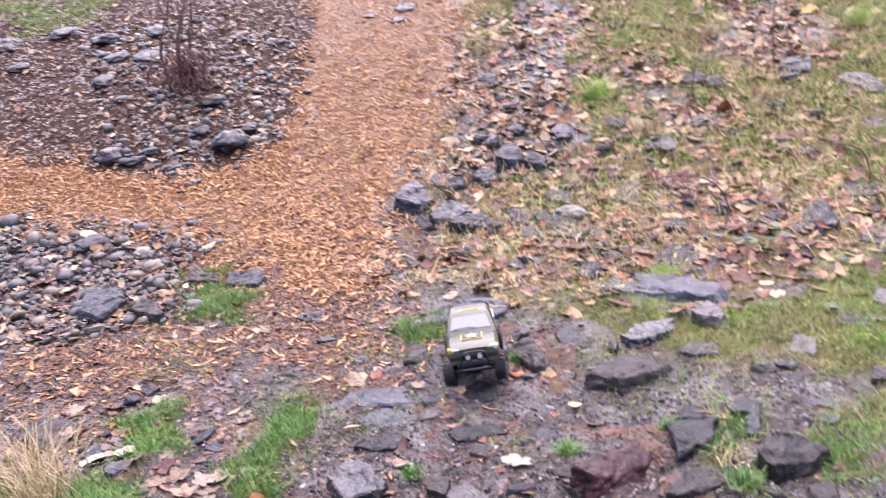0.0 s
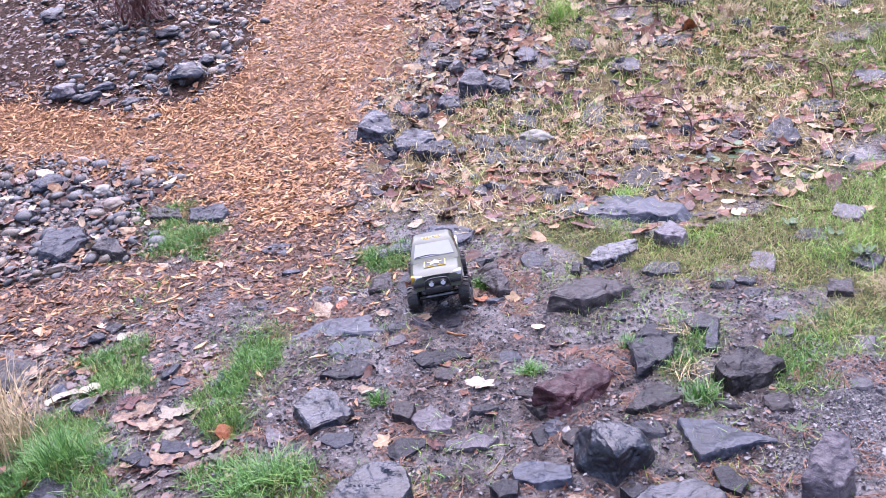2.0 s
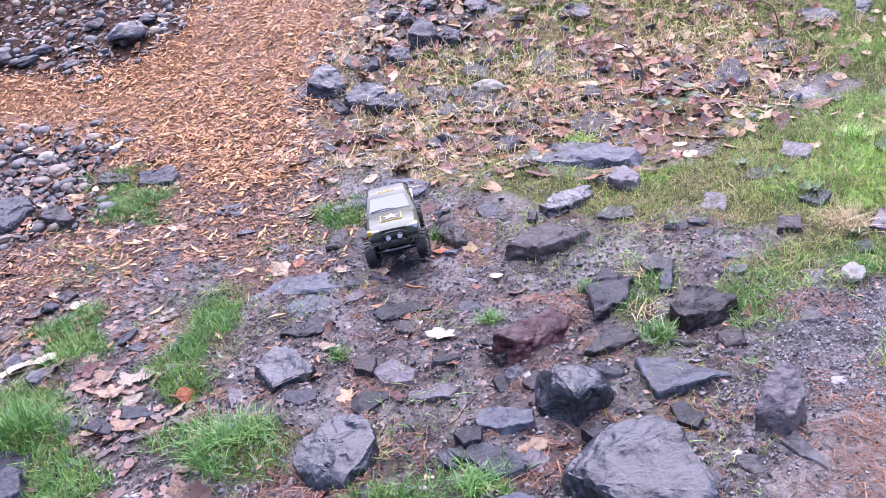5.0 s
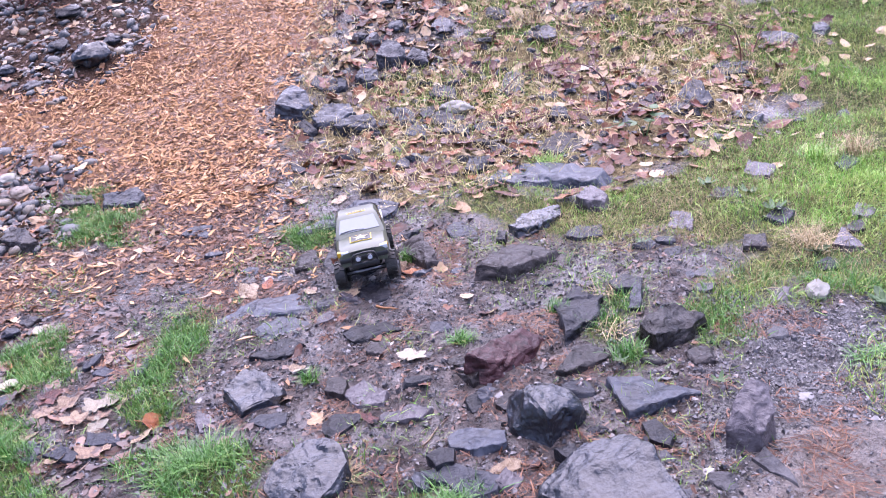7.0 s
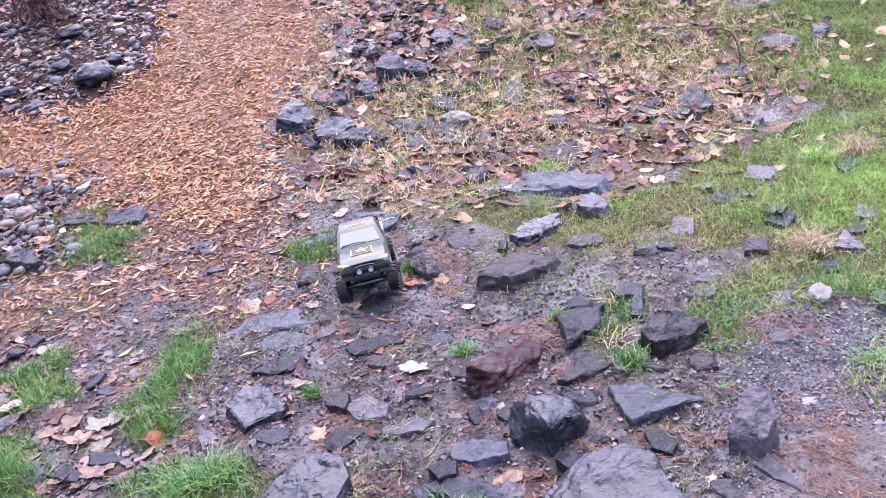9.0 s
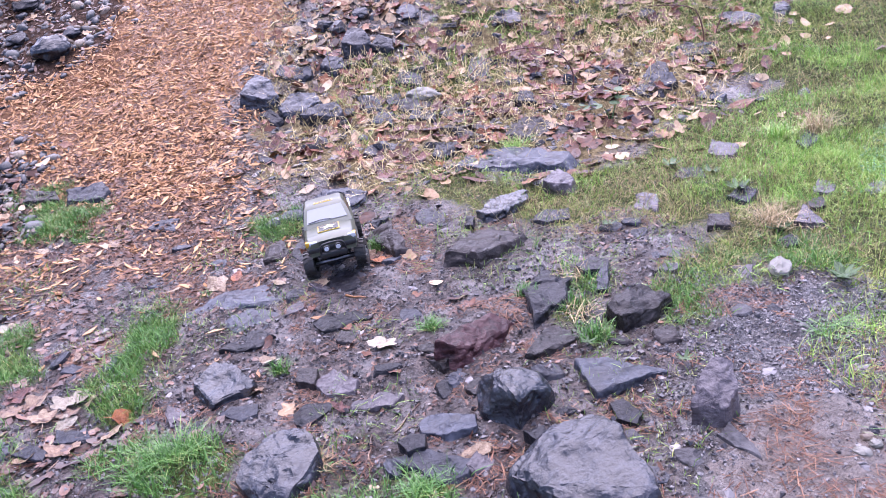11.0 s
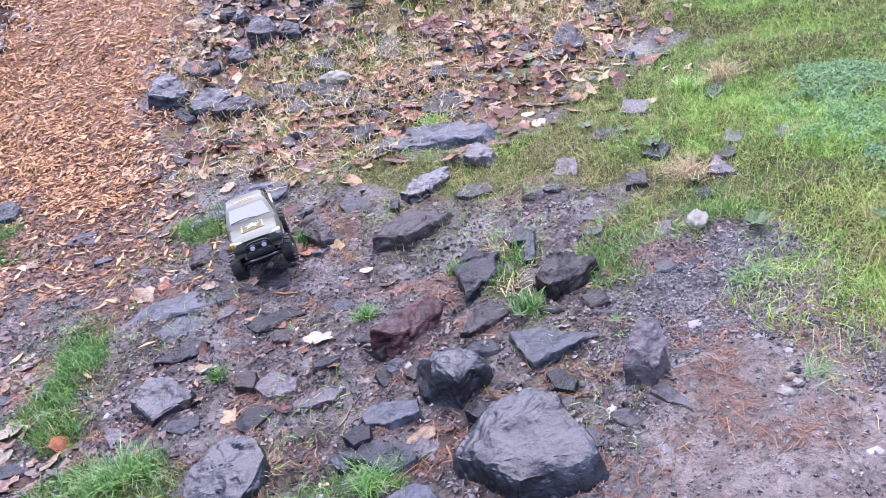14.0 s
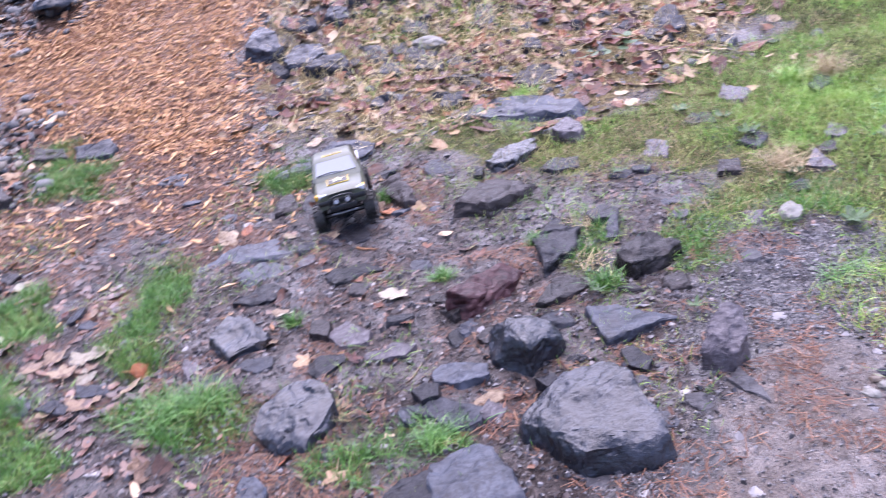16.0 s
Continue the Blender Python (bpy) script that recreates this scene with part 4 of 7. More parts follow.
scatter("fallen_needles", NEEDLES, x, y, three(len(x), 0.02, 0.05, (1, 0.055, 0.04), 0.3), M_NEEDLE, "rust-brown conifer needles strewn on the ground", "needles", 0.12, lift=0.006)
x, y = spots(11000, lambda x, y: bare(x, y) * np.clip(1.8 - np.hypot(x, y) / 3.2, 0.06, 1) * (0.25 + (fbm(x, y, 1.7, 80) > 0)) * (1 - 0.95 * zone(SCREE, x, y)), (-2.4, 0.9, 1.6, 5.0))
scatter("leaf_crumbs", SCRAPS, x, y, (0.006 + 0.03 * rng.random(len(x)) ** 3)[:, None] * rng.uniform(0.6, 1.3, (len(x), 3)), M_CRUMB, "brown crumbled leaves and bark on the mud", "leaf crumbs", 0.25, lift=0.004)
x, y = spots(6500, lambda x, y: bare(x, y) * (bare(x, y) > 0.2) * (1 - zone(SCREE, x, y, 0.2, 0.2, 8)) * ((fbm(x, y, 3.4, 111) > 0.17) + 0.9 * zone([[(0.0, 3.5), (1.5, 3.0), (1.9, 2.5), (1.3, 2.3), (0.95, 2.0), (0.7, 2.5), (0.3, 3.0)]], x, y, 0.5, 0.5, 41) * (fbm(x, y, 4.0, 44) > -0.05)), (-1.8, 1.2, 1.7, 4.2))
scatter("sparse_grass", BLADES, x, y, three(len(x), 0.02, 0.06, (0.07, 1.2, 0.7), 0.35), M_GRASS, "thin olive and straw grass between the stones", "grass", 0.6, slope=False)
x, y = spots(12000, lambda x, y: zone([[(2.42, 3.22), (2.71, 3.43), (2.97, 3.21), (2.64, 2.57), (2.25, 2.17), (2.13, 2.53), (2.20, 2.82)]], x, y, 0.25, 0.3, 20) * (0.15 + (fbm(x, y, 4.5, 25) > -0.06)), (1.7, 2.0, 4.0, 4.0))
scatter("clover", SCRAPS, x, y, three(len(x), 0.006, 0.015, (1, 1.2, 0.4), 0.2), M_CLOVER, "blue-green clover patch in the grass", "clover", 0.3, lift=0.03)

# ---- stones ----
def part(name, bm, material, parent=None, label="", smooth=None):
    mesh = bpy.data.meshes.new(name)
    if smooth is not None:
        for e in bm.edges:
            e.smooth = len(e.link_faces) == 2 and e.calc_face_angle(0) < radians(smooth)
        for f in bm.faces:
            f.smooth = True
    bm.to_mesh(mesh)
    bm.free()
    mesh.materials.append(material)
    ob = new(name, mesh)
    ob.parent = parent
    return tagged(ob, label)


def rock_shape(kind, w, d, h, seed, corners=()):
    """A broken stone of that width, depth and height, a third of it in the ground."""
    r = random.Random(seed)
    bm = bmesh.new()
    sunk = -0.35 * h - 0.02
    if kind in ("cobble", "boulder", "log"):
        bmesh.ops.create_icosphere(bm, subdivisions=4 if w > 0.12 else 3, radius=0.5)
        for v in bm.verts:
            n = v.co.normalized()
            k = 1 + 0.3 * noise.noise(n * 1.7 + Vector((seed, 0, 0))) + (0.1 if kind == "boulder" else 0.07) * noise.noise(n * 4.3 + Vector((0, seed, 0)))
            if kind == "boulder":
                q = [math.copysign(abs(c) ** 0.75, c) for c in n]
                n = Vector(q)
            v.co = Vector((n.x * 0.53 * w * k, n.y * 0.53 * d * k, n.z * 0.62 * h * k + 0.36 * h))
    else:
        size = float(max(w, d))
        pts = []
        for cx, cy, cz in corners:
            pts += [(cx, cy, cz), (cx * 1.04, cy * 1.04 - 0.02 * size, cz - 0.5 * h), (cx * 1.12, cy * 1.12 - 0.05 * size, cz - h - 0.02), (cx * 1.12, cy * 1.12, cz - h - 0.07)]
        sides = {"lump": 7, "slab": 7, "block": 6, "big": 6, "wedge": 4, "shard": 5}[kind]
        top = {"lump": 0.8, "slab": 0.9, "block": 0.72, "big": 0.8, "wedge": 0.3, "shard": 0.5}[kind]
        ph = r.uniform(0, 6.28)
        sides = 0 if corners else sides
        tx, ty = r.uniform(-0.12, 0.12), r.uniform(-0.05, 0.15)
        slant_x, slant_y = r.uniform(-0.18, 0.18), r.uniform(-0.5, -0.15) if kind != "slab" else r.uniform(-0.3, 0.0)
        for i in range(sides):
            a = ph + 2 * math.pi * (i + r.uniform(-0.3, 0.3)) / sides
            k = r.uniform(0.7, 1.15)
            cx, cy = math.cos(a), math.sin(a)
            q = max(abs(cx), abs(cy)) ** 0.5
            pts.append((0.54 * w * cx * k / q, 0.54 * d * cy * k / q, sunk))
            pts.append((0.5 * w * cx * k / q * 0.99, 0.5 * d * cy * k / q * 0.99, h * r.uniform(0.1, 0.45)))
            t = top * r.uniform(0.85, 1.1)
            x0, y0 = w * (0.5 * cx * k / q * t + tx), d * (0.5 * cy * k / q * t + ty)
            pts.append((x0, y0, h * (0.9 + slant_x * x0 / (0.5 * w) + slant_y * -y0 / (0.5 * d) + r.uniform(-0.08, 0.08))))
        for p in pts:
            bm.verts.new(p)
        hull = bmesh.ops.convex_hull(bm, input=bm.verts)
        bmesh.ops.delete(bm, geom=[g for g in hull["geom_interior"] if isinstance(g, bmesh.types.BMVert)], context="VERTS")
        bmesh.ops.dissolve_limit(bm, angle_limit=radians(9), verts=bm.verts, edges=bm.edges)
        bmesh.ops.bevel(bm, geom=bm.edges[:], offset=(0.06 if kind == "big" else 0.09 if kind == "lump" else 0.022) * min(w, d, 3 * h), segments=2 if kind in ("big", "lump") else 1, affect="EDGES", profile=0.6)
        bmesh.ops.triangulate(bm, faces=bm.faces)
        cell = size / (40 if size > 0.26 else 24 if size > 0.15 else 13 if size > 0.105 else 6.5)
        for _ in range(7):
            long = [e for e in bm.edges if e.calc_length() > cell * 1.5]
            if not long or len(bm.verts) > 4200:
                break
            bmesh.ops.subdivide_edges(bm, edges=long, cuts=1, use_grid_fill=False)
            bmesh.ops.triangulate(bm, faces=[f for f in bm.faces if len(f.verts) > 3])
        bm.normal_update()
        shift = Vector((seed * 1.7, seed * 0.3, 0))
        bed = Vector((r.uniform(-0.35, 0.35), r.uniform(-0.35, 0.35), 1)).normalized()
        pitch = 0.011 + 0.05 * size
        if kind == "big":
            bed, pitch = Vector((0.3, -0.8, 0.5)).normalized(), 0.034
        facet, step = (0.022, 0.026) if kind == "big" else (0.05, 0.012) if kind == "lump" else (0.045, 0.03) if kind == "block" else (0.022, 0.008) if kind == "wedge" else (0.026, 0.024)
        # crooked outlines
        for v in bm.verts:
            v.co += size * (0.05 * noise.noise_vector(v.co * (3.0 / size) + shift) + 0.02 * noise.noise_vector(v.co * (8.5 / size) + shift))
        bm.normal_update()
        for v in bm.verts:
            c = v.co.copy()
            # broken facets: each cell is a small plane of its own
            p = c * (3.2 / size) + shift
            cells = noise.voronoi(p)
            at = cells[1][0]
            tilt = noise.noise_vector(at * 5.3)
            plane = max(-0.3, min(0.3, tilt.dot(p - at))) + 0.3 * noise.noise(at * 3.1)
            # bedding: ledges that step back layer by layer
            s = c.dot(bed) / pitch + 1.3 * noise.noise(c * (2.2 / size) + shift)
            f = s - math.floor(s)
            ledge = 4 * f * f * (1 - f) * (0.5 + noise.noise(Vector((math.floor(s) * 3.7, seed, 0.5)) + c * (2.5 / size)))
            side = 1 - abs(v.normal.z) ** 2 * (0.0 if kind == "big" else 0.65)
            fine = noise.noise(c * (9 / size) + shift) * 0.012 + noise.noise(c * (26 / size) + shift) * 0.005
            crease = -0.005 * max(0, 1 - 9 * (cells[0][1] - cells[0][0]))
            v.co = c + v.normal * size * (facet * plane + step * side * (ledge - 0.25) + fine + crease * (0.4 if kind == "big" else 1))
    bmesh.ops.recalc_face_normals(bm, faces=bm.faces)
    return bm


ROCK_WORDS = {"wet": "wet black", "dark": "dark grey wet", "slate": "blue-grey wet", "sheet": "blue-grey glistening", "grey": "grey", "brown": "brown-grey", "umber": "umber-brown", "red": "purple-red", "plum": "plum-grey", "pale": "pale", "tan": "tan"}
KIND_WORDS = {"slab": ("flat_stone", "flat slab of layered rock lying in the mud"), "block": ("rock", "angular broken rock set in the ground"), "big": ("large_rock", "large faceted rock half sunk in gravel"),
              "wedge": ("wedge_rock", "wedge-shaped rock on the gravel path"), "shard": ("upright_shard", "thin shard standing beside a grass tuft"), "cobble": ("cobble", "rounded cobble on the ground"),
              "boulder": ("boulder", "lumpy weathered boulder on the ground"), "log": ("long_stone", "long smooth stone among fallen leaves")}
rock_count = 0
rock_spots = []


def cut_rock(x, y, kind, mat, *corners):
    """A rock whose top has these corners (metres from its middle, and height), widening into the ground."""
    global rock_count
    rock_count += 1
    name, words = KIND_WORDS[kind]
    c = np.array(corners)
    w, d = np.ptp(c[:, 0]), np.ptp(c[:, 1])
    rock_spots.append((x, y, 0.25 * (w + d)))
    base = float(land(x, y))
    rise = [float(land(x + a, y + b)) - base for a, b, _ in corners]
    shape = rock_shape("lump" if kind == "boulder" else kind, w, d, max(c[:, 2]), 500 + rock_count, [(a, b, (0.85 if max(c[:, 2]) > 0.06 else 0.65) * e + u) for (a, b, e), u in zip(corners, rise)])
    ob = tagged(part(name, shape, ROCK[mat], None, ROCK_WORDS[mat] + " " + words, smooth=24), category="rock", group="stones in the ground")
    ob.location = (x, y, base)
    return ob


def rock(x, y, w, d, h, turn, kind, mat, tip=0.0):
    """A stone at (x, y), its broad side turned by so many degrees."""
    global rock_count
    rock_count += 1
    name, words = KIND_WORDS[kind]
    rock_spots.append((x, y, 0.25 * (w + d)))
    ob = part(name, rock_shape(kind, w, d, h, rock_count), ROCK[mat], None, ROCK_WORDS[mat] + " " + words, smooth=24)
    tagged(ob, category="rock" if kind not in ("cobble",) else "stone", group="stones in the ground")
    slope = math.degrees(math.atan(float(lay(x, y + 0.1) - lay(x, y - 0.1)) / 0.2))
    ob.matrix_world = pose(x, y, float(land(x, y)) - 0.1 * h, 0.8 * slope, 0, 0) @ pose(0, 0, 0, tip, 0, turn)
    return ob


cut_rock(0.42, 1.54, "big", "wet", (-0.17, 0.11, 0.06), (-0.17, 0.06, 0.025), (-0.12, -0.02, 0.02), (-0.03, -0.08, 0.015), (0.06, -0.12, 0.02), (0.13, -0.12, 0.045), (0.14, -0.12, 0.085), (0.14, -0.02, 0.125), (0.14, 0.07, 0.135), (0.10, 0.14, 0.13), (0.04, 0.16, 0.125), (-0.03, 0.18, 0.105), (-0.08, 0.11, 0.105), (-0.13, 0.04, 0.09), (-0.10, -0.03, 0.08), (-0.05, -0.10, 0.075), (0.02, -0.12, 0.075), (0.10, -0.14, 0.08))
cut_rock(0.36, 1.94, "boulder", "wet", (-0.03, 0.07, 0.12), (0.03, 0.06, 0.115), (0.10, 0.04, 0.075), (0.11, -0.01, 0.05), (0.07, -0.02, 0.035), (0.01, -0.04, 0.02), (-0.05, -0.06, 0.01), (-0.11, 0.01, 0.015), (-0.09, 0.10, 0.045), (-0.03, -0.05, 0.14), (-0.02, -0.09, 0.11))
cut_rock(0.85, 1.71, "wedge", "plum", (0.02, 0.06, 0.15), (0.07, 0.05, 0.14), (0.05, -0.03, 0.085), (-0.01, -0.07, 0.06), (-0.08, -0.02, 0.06), (-0.05, 0.01, 0.11))
cut_rock(0.86, 2.28, "block", "brown", (-0.06, 0.03, 0.1), (0.04, 0.07, 0.1), (0.13, 0.02, 0.05), (0.07, -0.03, 0.045), (-0.01, -0.03, 0.045), (-0.07, -0.07, 0.07), (-0.10, 0.02, 0.075))
cut_rock(0.54, 3.04, "slab", "umber", (-0.19, -0.06, 0.07), (-0.05, 0.09, 0.045), (0.06, 0.12, 0.03), (0.17, 0.03, 0.015), (0.07, -0.05, 0.02), (-0.07, -0.14, 0.068))
cut_rock(0.33, 2.31, "block", "red", (-0.14, -0.04, 0.075), (-0.03, 0.04, 0.075), (0.07, 0.09, 0.05), (0.15, 0.07, 0.02), (0.05, -0.02, 0.04), (-0.02, -0.06, 0.05), (-0.08, -0.08, 0.075))
cut_rock(-0.11, 3.88, "slab", "sheet", (-0.27, -0.09, 0.03), (-0.15, 0.00, 0.035), (0.02, 0.21, 0.035), (0.24, 0.07, 0.02), (0.18, -0.03, 0.02), (0.07, -0.06, 0.03), (-0.09, -0.09, 0.035))
cut_rock(0.67, 1.96, "slab", "sheet", (-0.09, 0.12, 0.04), (0.00, 0.10, 0.03), (0.14, -0.04, 0.015), (0.10, -0.05, 0.015), (0.02, -0.06, 0.03), (-0.09, -0.07, 0.045), (-0.09, -0.00, 0.05))
cut_rock(0.63, 2.51, "block", "dark", (-0.08, 0.03, 0.06), (0.04, 0.20, 0.045), (0.11, 0.10, 0.03), (0.05, -0.04, 0.03), (-0.03, -0.12, 0.04), (-0.09, -0.16, 0.055))
cut_rock(0.11, 1.49, "slab", "sheet", (-0.10, 0.09, 0.05), (0.02, 0.13, 0.055), (0.06, 0.09, 0.05), (0.09, -0.01, 0.045), (0.10, -0.12, 0.03), (-0.06, -0.13, 0.03), (-0.12, -0.05, 0.04))
cut_rock(-0.05, 1.51, "slab", "dark", (-0.07, 0.01, 0.03), (-0.02, 0.06, 0.035), (0.06, 0.06, 0.045), (0.05, -0.05, 0.03), (-0.02, -0.08, 0.02))
cut_rock(-0.32, 1.88, "boulder", "wet", (-0.11, 0.00, 0.06), (-0.09, 0.06, 0.08), (0.01, 0.12, 0.095), (0.09, 0.10, 0.09), (0.12, -0.01, 0.08), (0.05, -0.07, 0.05), (0.03, -0.13, 0.025), (-0.08, -0.08, 0.02))
cut_rock(-0.49, 2.41, "block", "wet", (-0.11, 0.03, 0.06), (-0.04, 0.10, 0.075), (0.04, 0.05, 0.065), (0.09, -0.01, 0.03), (0.06, -0.07, 0.035), (-0.04, -0.10, 0.03))
cut_rock(-0.44, 2.24, "slab", "slate", (-0.07, 0.01, 0.012), (-0.03, 0.04, 0.018), (0.05, 0.02, 0.018), (0.05, -0.02, 0.015), (0.00, -0.05, 0.012))
cut_rock(-0.53, 3.09, "slab", "sheet", (-0.22, -0.04, 0.008), (-0.14, 0.03, 0.015), (0.03, 0.11, 0.02), (0.16, 0.05, 0.018), (0.23, -0.07, 0.012), (0.12, -0.03, 0.012), (-0.04, 0.02, 0.015), (-0.13, -0.08, 0.008))
cut_rock(-0.43, 2.87, "slab", "sheet", (-0.11, 0.06, 0.008), (0.00, 0.11, 0.018), (0.12, 0.00, 0.012), (0.04, -0.13, 0.012), (-0.06, -0.04, 0.008))
cut_rock(-0.17, 3.34, "slab", "dark", (-0.09, 0.02, 0.02), (-0.06, 0.18, 0.03), (0.05, 0.05, 0.03), (0.13, -0.13, 0.02), (-0.02, -0.12, 0.015))
cut_rock(-0.14, 2.28, "slab", "plum", (-0.08, 0.05, 0.025), (-0.00, 0.09, 0.03), (0.07, -0.02, 0.025), (0.05, -0.07, 0.022), (-0.03, -0.05, 0.022))
cut_rock(-0.23, 2.36, "block", "umber", (-0.04, -0.02, 0.045), (-0.02, 0.05, 0.05), (0.04, 0.02, 0.045), (0.02, -0.06, 0.045))
cut_rock(0.15, 1.94, "slab", "sheet", (-0.07, 0.04, 0.02), (-0.03, 0.08, 0.03), (0.09, 0.01, 0.03), (0.08, -0.06, 0.025), (0.01, -0.03, 0.025), (-0.01, -0.05, 0.025), (-0.07, 0.00, 0.022))
cut_rock(0.05, 1.88, "block", "dark", (-0.04, 0.02, 0.045), (-0.00, 0.04, 0.05), (0.04, 0.02, 0.045), (0.03, -0.04, 0.045), (-0.02, -0.04, 0.045))
cut_rock(0.09, 1.78, "slab", "slate", (-0.11, 0.08, 0.015), (-0.02, 0.07, 0.025), (0.10, -0.02, 0.022), (0.08, -0.07, 0.015), (-0.00, -0.06, 0.02), (-0.05, -0.00, 0.02))
cut_rock(0.84, 1.57, "slab", "grey", (-0.04, 0.04, 0.012), (0.01, 0.07, 0.02), (0.03, -0.02, 0.018), (0.02, -0.07, 0.012), (-0.02, -0.02, 0.012))
cut_rock(0.63, 1.79, "block", "dark", (-0.03, 0.05, 0.03), (0.01, 0.05, 0.035), (0.04, -0.02, 0.025), (0.01, -0.05, 0.025), (-0.03, -0.02, 0.03))
cut_rock(0.38, 1.77, "block", "dark", (-0.04, 0.02, 0.05), (0.02, 0.03, 0.055), (0.03, -0.03, 0.05), (-0.01, -0.03, 0.045))
cut_rock(0.55, 2.22, "slab", "brown", (-0.09, -0.03, 0.03), (0.00, 0.06, 0.035), (0.07, 0.06, 0.025), (0.09, 0.00, 0.015), (0.01, -0.04, 0.02), (-0.07, -0.06, 0.03))
cut_rock(0.85, 2.66, "block", "dark", (-0.06, 0.02, 0.045), (0.02, 0.07, 0.045), (0.06, 0.00, 0.03), (0.03, -0.06, 0.035), (-0.05, -0.04, 0.045))
cut_rock(0.84, 2.53, "slab", "slate", (-0.05, -0.06, 0.03), (0.02, 0.08, 0.05), (0.04, 0.05, 0.05), (-0.01, -0.07, 0.03))
cut_rock(0.69, 3.39, "block", "wet", (-0.14, -0.06, 0.05), (-0.04, 0.08, 0.055), (0.15, 0.15, 0.045), (0.14, 0.06, 0.035), (-0.01, -0.11, 0.05), (-0.11, -0.13, 0.055))
cut_rock(0.51, 3.26, "block", "dark", (-0.03, -0.02, 0.03), (0.00, 0.05, 0.06), (0.03, 0.03, 0.06), (-0.00, -0.07, 0.04))
cut_rock(0.86, 3.22, "slab", "slate", (-0.09, 0.01, 0.018), (-0.01, 0.10, 0.025), (0.09, 0.05, 0.02), (0.06, -0.08, 0.015), (-0.04, -0.07, 0.018))
cut_rock(1.00, 3.51, "block", "plum", (-0.08, 0.01, 0.07), (0.03, 0.14, 0.06), (0.07, -0.01, 0.05), (0.02, -0.08, 0.06), (-0.05, -0.05, 0.075))
cut_rock(0.85, 3.97, "slab", "sheet", (-0.31, 0.11, 0.02), (-0.13, 0.21, 0.035), (0.13, 0.12, 0.04), (0.32, -0.07, 0.03), (0.24, -0.24, 0.035), (0.08, -0.13, 0.03), (-0.10, -0.02, 0.025), (-0.24, 0.02, 0.02))
cut_rock(0.98, 4.37, "slab", "umber", (-0.38, 0.21, 0.02), (-0.13, 0.15, 0.03), (0.17, 0.02, 0.03), (0.30, -0.08, 0.02), (0.19, -0.21, 0.02), (-0.14, -0.09, 0.02))
cut_rock(1.84, 3.59, "slab", "plum", (-0.10, -0.04, 0.025), (0.02, 0.15, 0.035), (0.08, -0.01, 0.03), (-0.00, -0.10, 0.022))
cut_rock(1.64, 3.02, "slab", "slate", (-0.08, -0.00, 0.025), (0.03, 0.07, 0.035), (0.07, 0.01, 0.03), (-0.02, -0.08, 0.025))
cut_rock(1.74, 2.71, "block", "plum", (-0.06, -0.00, 0.035), (0.04, 0.10, 0.045), (0.04, -0.05, 0.025), (-0.02, -0.05, 0.03))
cut_rock(1.27, 3.16, "slab", "plum", (-0.07, -0.02, 0.015), (0.00, 0.10, 0.02), (0.06, 0.02, 0.02), (0.01, -0.10, 0.015))
cut_rock(1.42, 2.81, "block", "umber", (-0.06, -0.02, 0.045), (-0.02, 0.05, 0.045), (0.06, 0.03, 0.035), (0.02, -0.06, 0.035))
cut_rock(1.56, 3.36, "slab", "dark", (-0.10, -0.03, 0.015), (-0.02, 0.05, 0.02), (0.08, 0.05, 0.02), (0.04, -0.08, 0.015))
cut_rock(2.21, 3.47, "slab", "slate", (-0.07, -0.01, 0.03), (0.07, 0.12, 0.035), (0.07, -0.01, 0.02), (-0.07, -0.10, 0.02))
cut_rock(-0.36, 5.33, "block", "sheet", (-0.14, -0.04, 0.1), (-0.02, 0.17, 0.125), (0.06, 0.07, 0.12), (0.10, -0.09, 0.085), (-0.00, -0.12, 0.095))
cut_rock(-0.14, 5.13, "block", "sheet", (-0.13, -0.00, 0.07), (-0.05, 0.11, 0.085), (0.11, 0.08, 0.08), (0.14, -0.02, 0.06), (0.03, -0.08, 0.06), (-0.10, -0.08, 0.065))
cut_rock(0.00, 4.99, "block", "slate", (-0.15, -0.01, 0.075), (-0.05, 0.05, 0.085), (0.09, 0.08, 0.08), (0.11, -0.03, 0.06), (0.08, -0.06, 0.065), (-0.09, -0.04, 0.075))
cut_rock(-0.15, 5.56, "block", "slate", (-0.12, 0.02, 0.05), (-0.08, 0.11, 0.06), (0.12, 0.03, 0.06), (0.11, -0.07, 0.045), (-0.03, -0.09, 0.045))
cut_rock(0.12, 5.54, "block", "slate", (-0.09, 0.01, 0.06), (-0.04, 0.08, 0.07), (0.07, 0.04, 0.07), (0.07, -0.06, 0.05), (-0.01, -0.07, 0.055))
cut_rock(0.31, 5.73, "block", "slate", (-0.11, -0.04, 0.12), (-0.05, 0.11, 0.13), (0.06, 0.08, 0.12), (0.10, -0.05, 0.09), (0.01, -0.09, 0.1))
cut_rock(0.48, 5.67, "block", "slate", (-0.09, -0.00, 0.08), (-0.02, 0.07, 0.09), (0.07, 0.03, 0.08), (0.05, -0.10, 0.07))
cut_rock(1.02, 5.19, "slab", "grey", (-0.11, -0.04, 0.03), (-0.00, 0.16, 0.05), (0.11, 0.10, 0.045), (0.04, -0.06, 0.03), (-0.04, -0.15, 0.03))
cut_rock(0.57, 5.22, "slab", "slate", (-0.10, -0.03, 0.05), (-0.04, 0.09, 0.06), (0.08, 0.03, 0.055), (0.06, -0.09, 0.04))
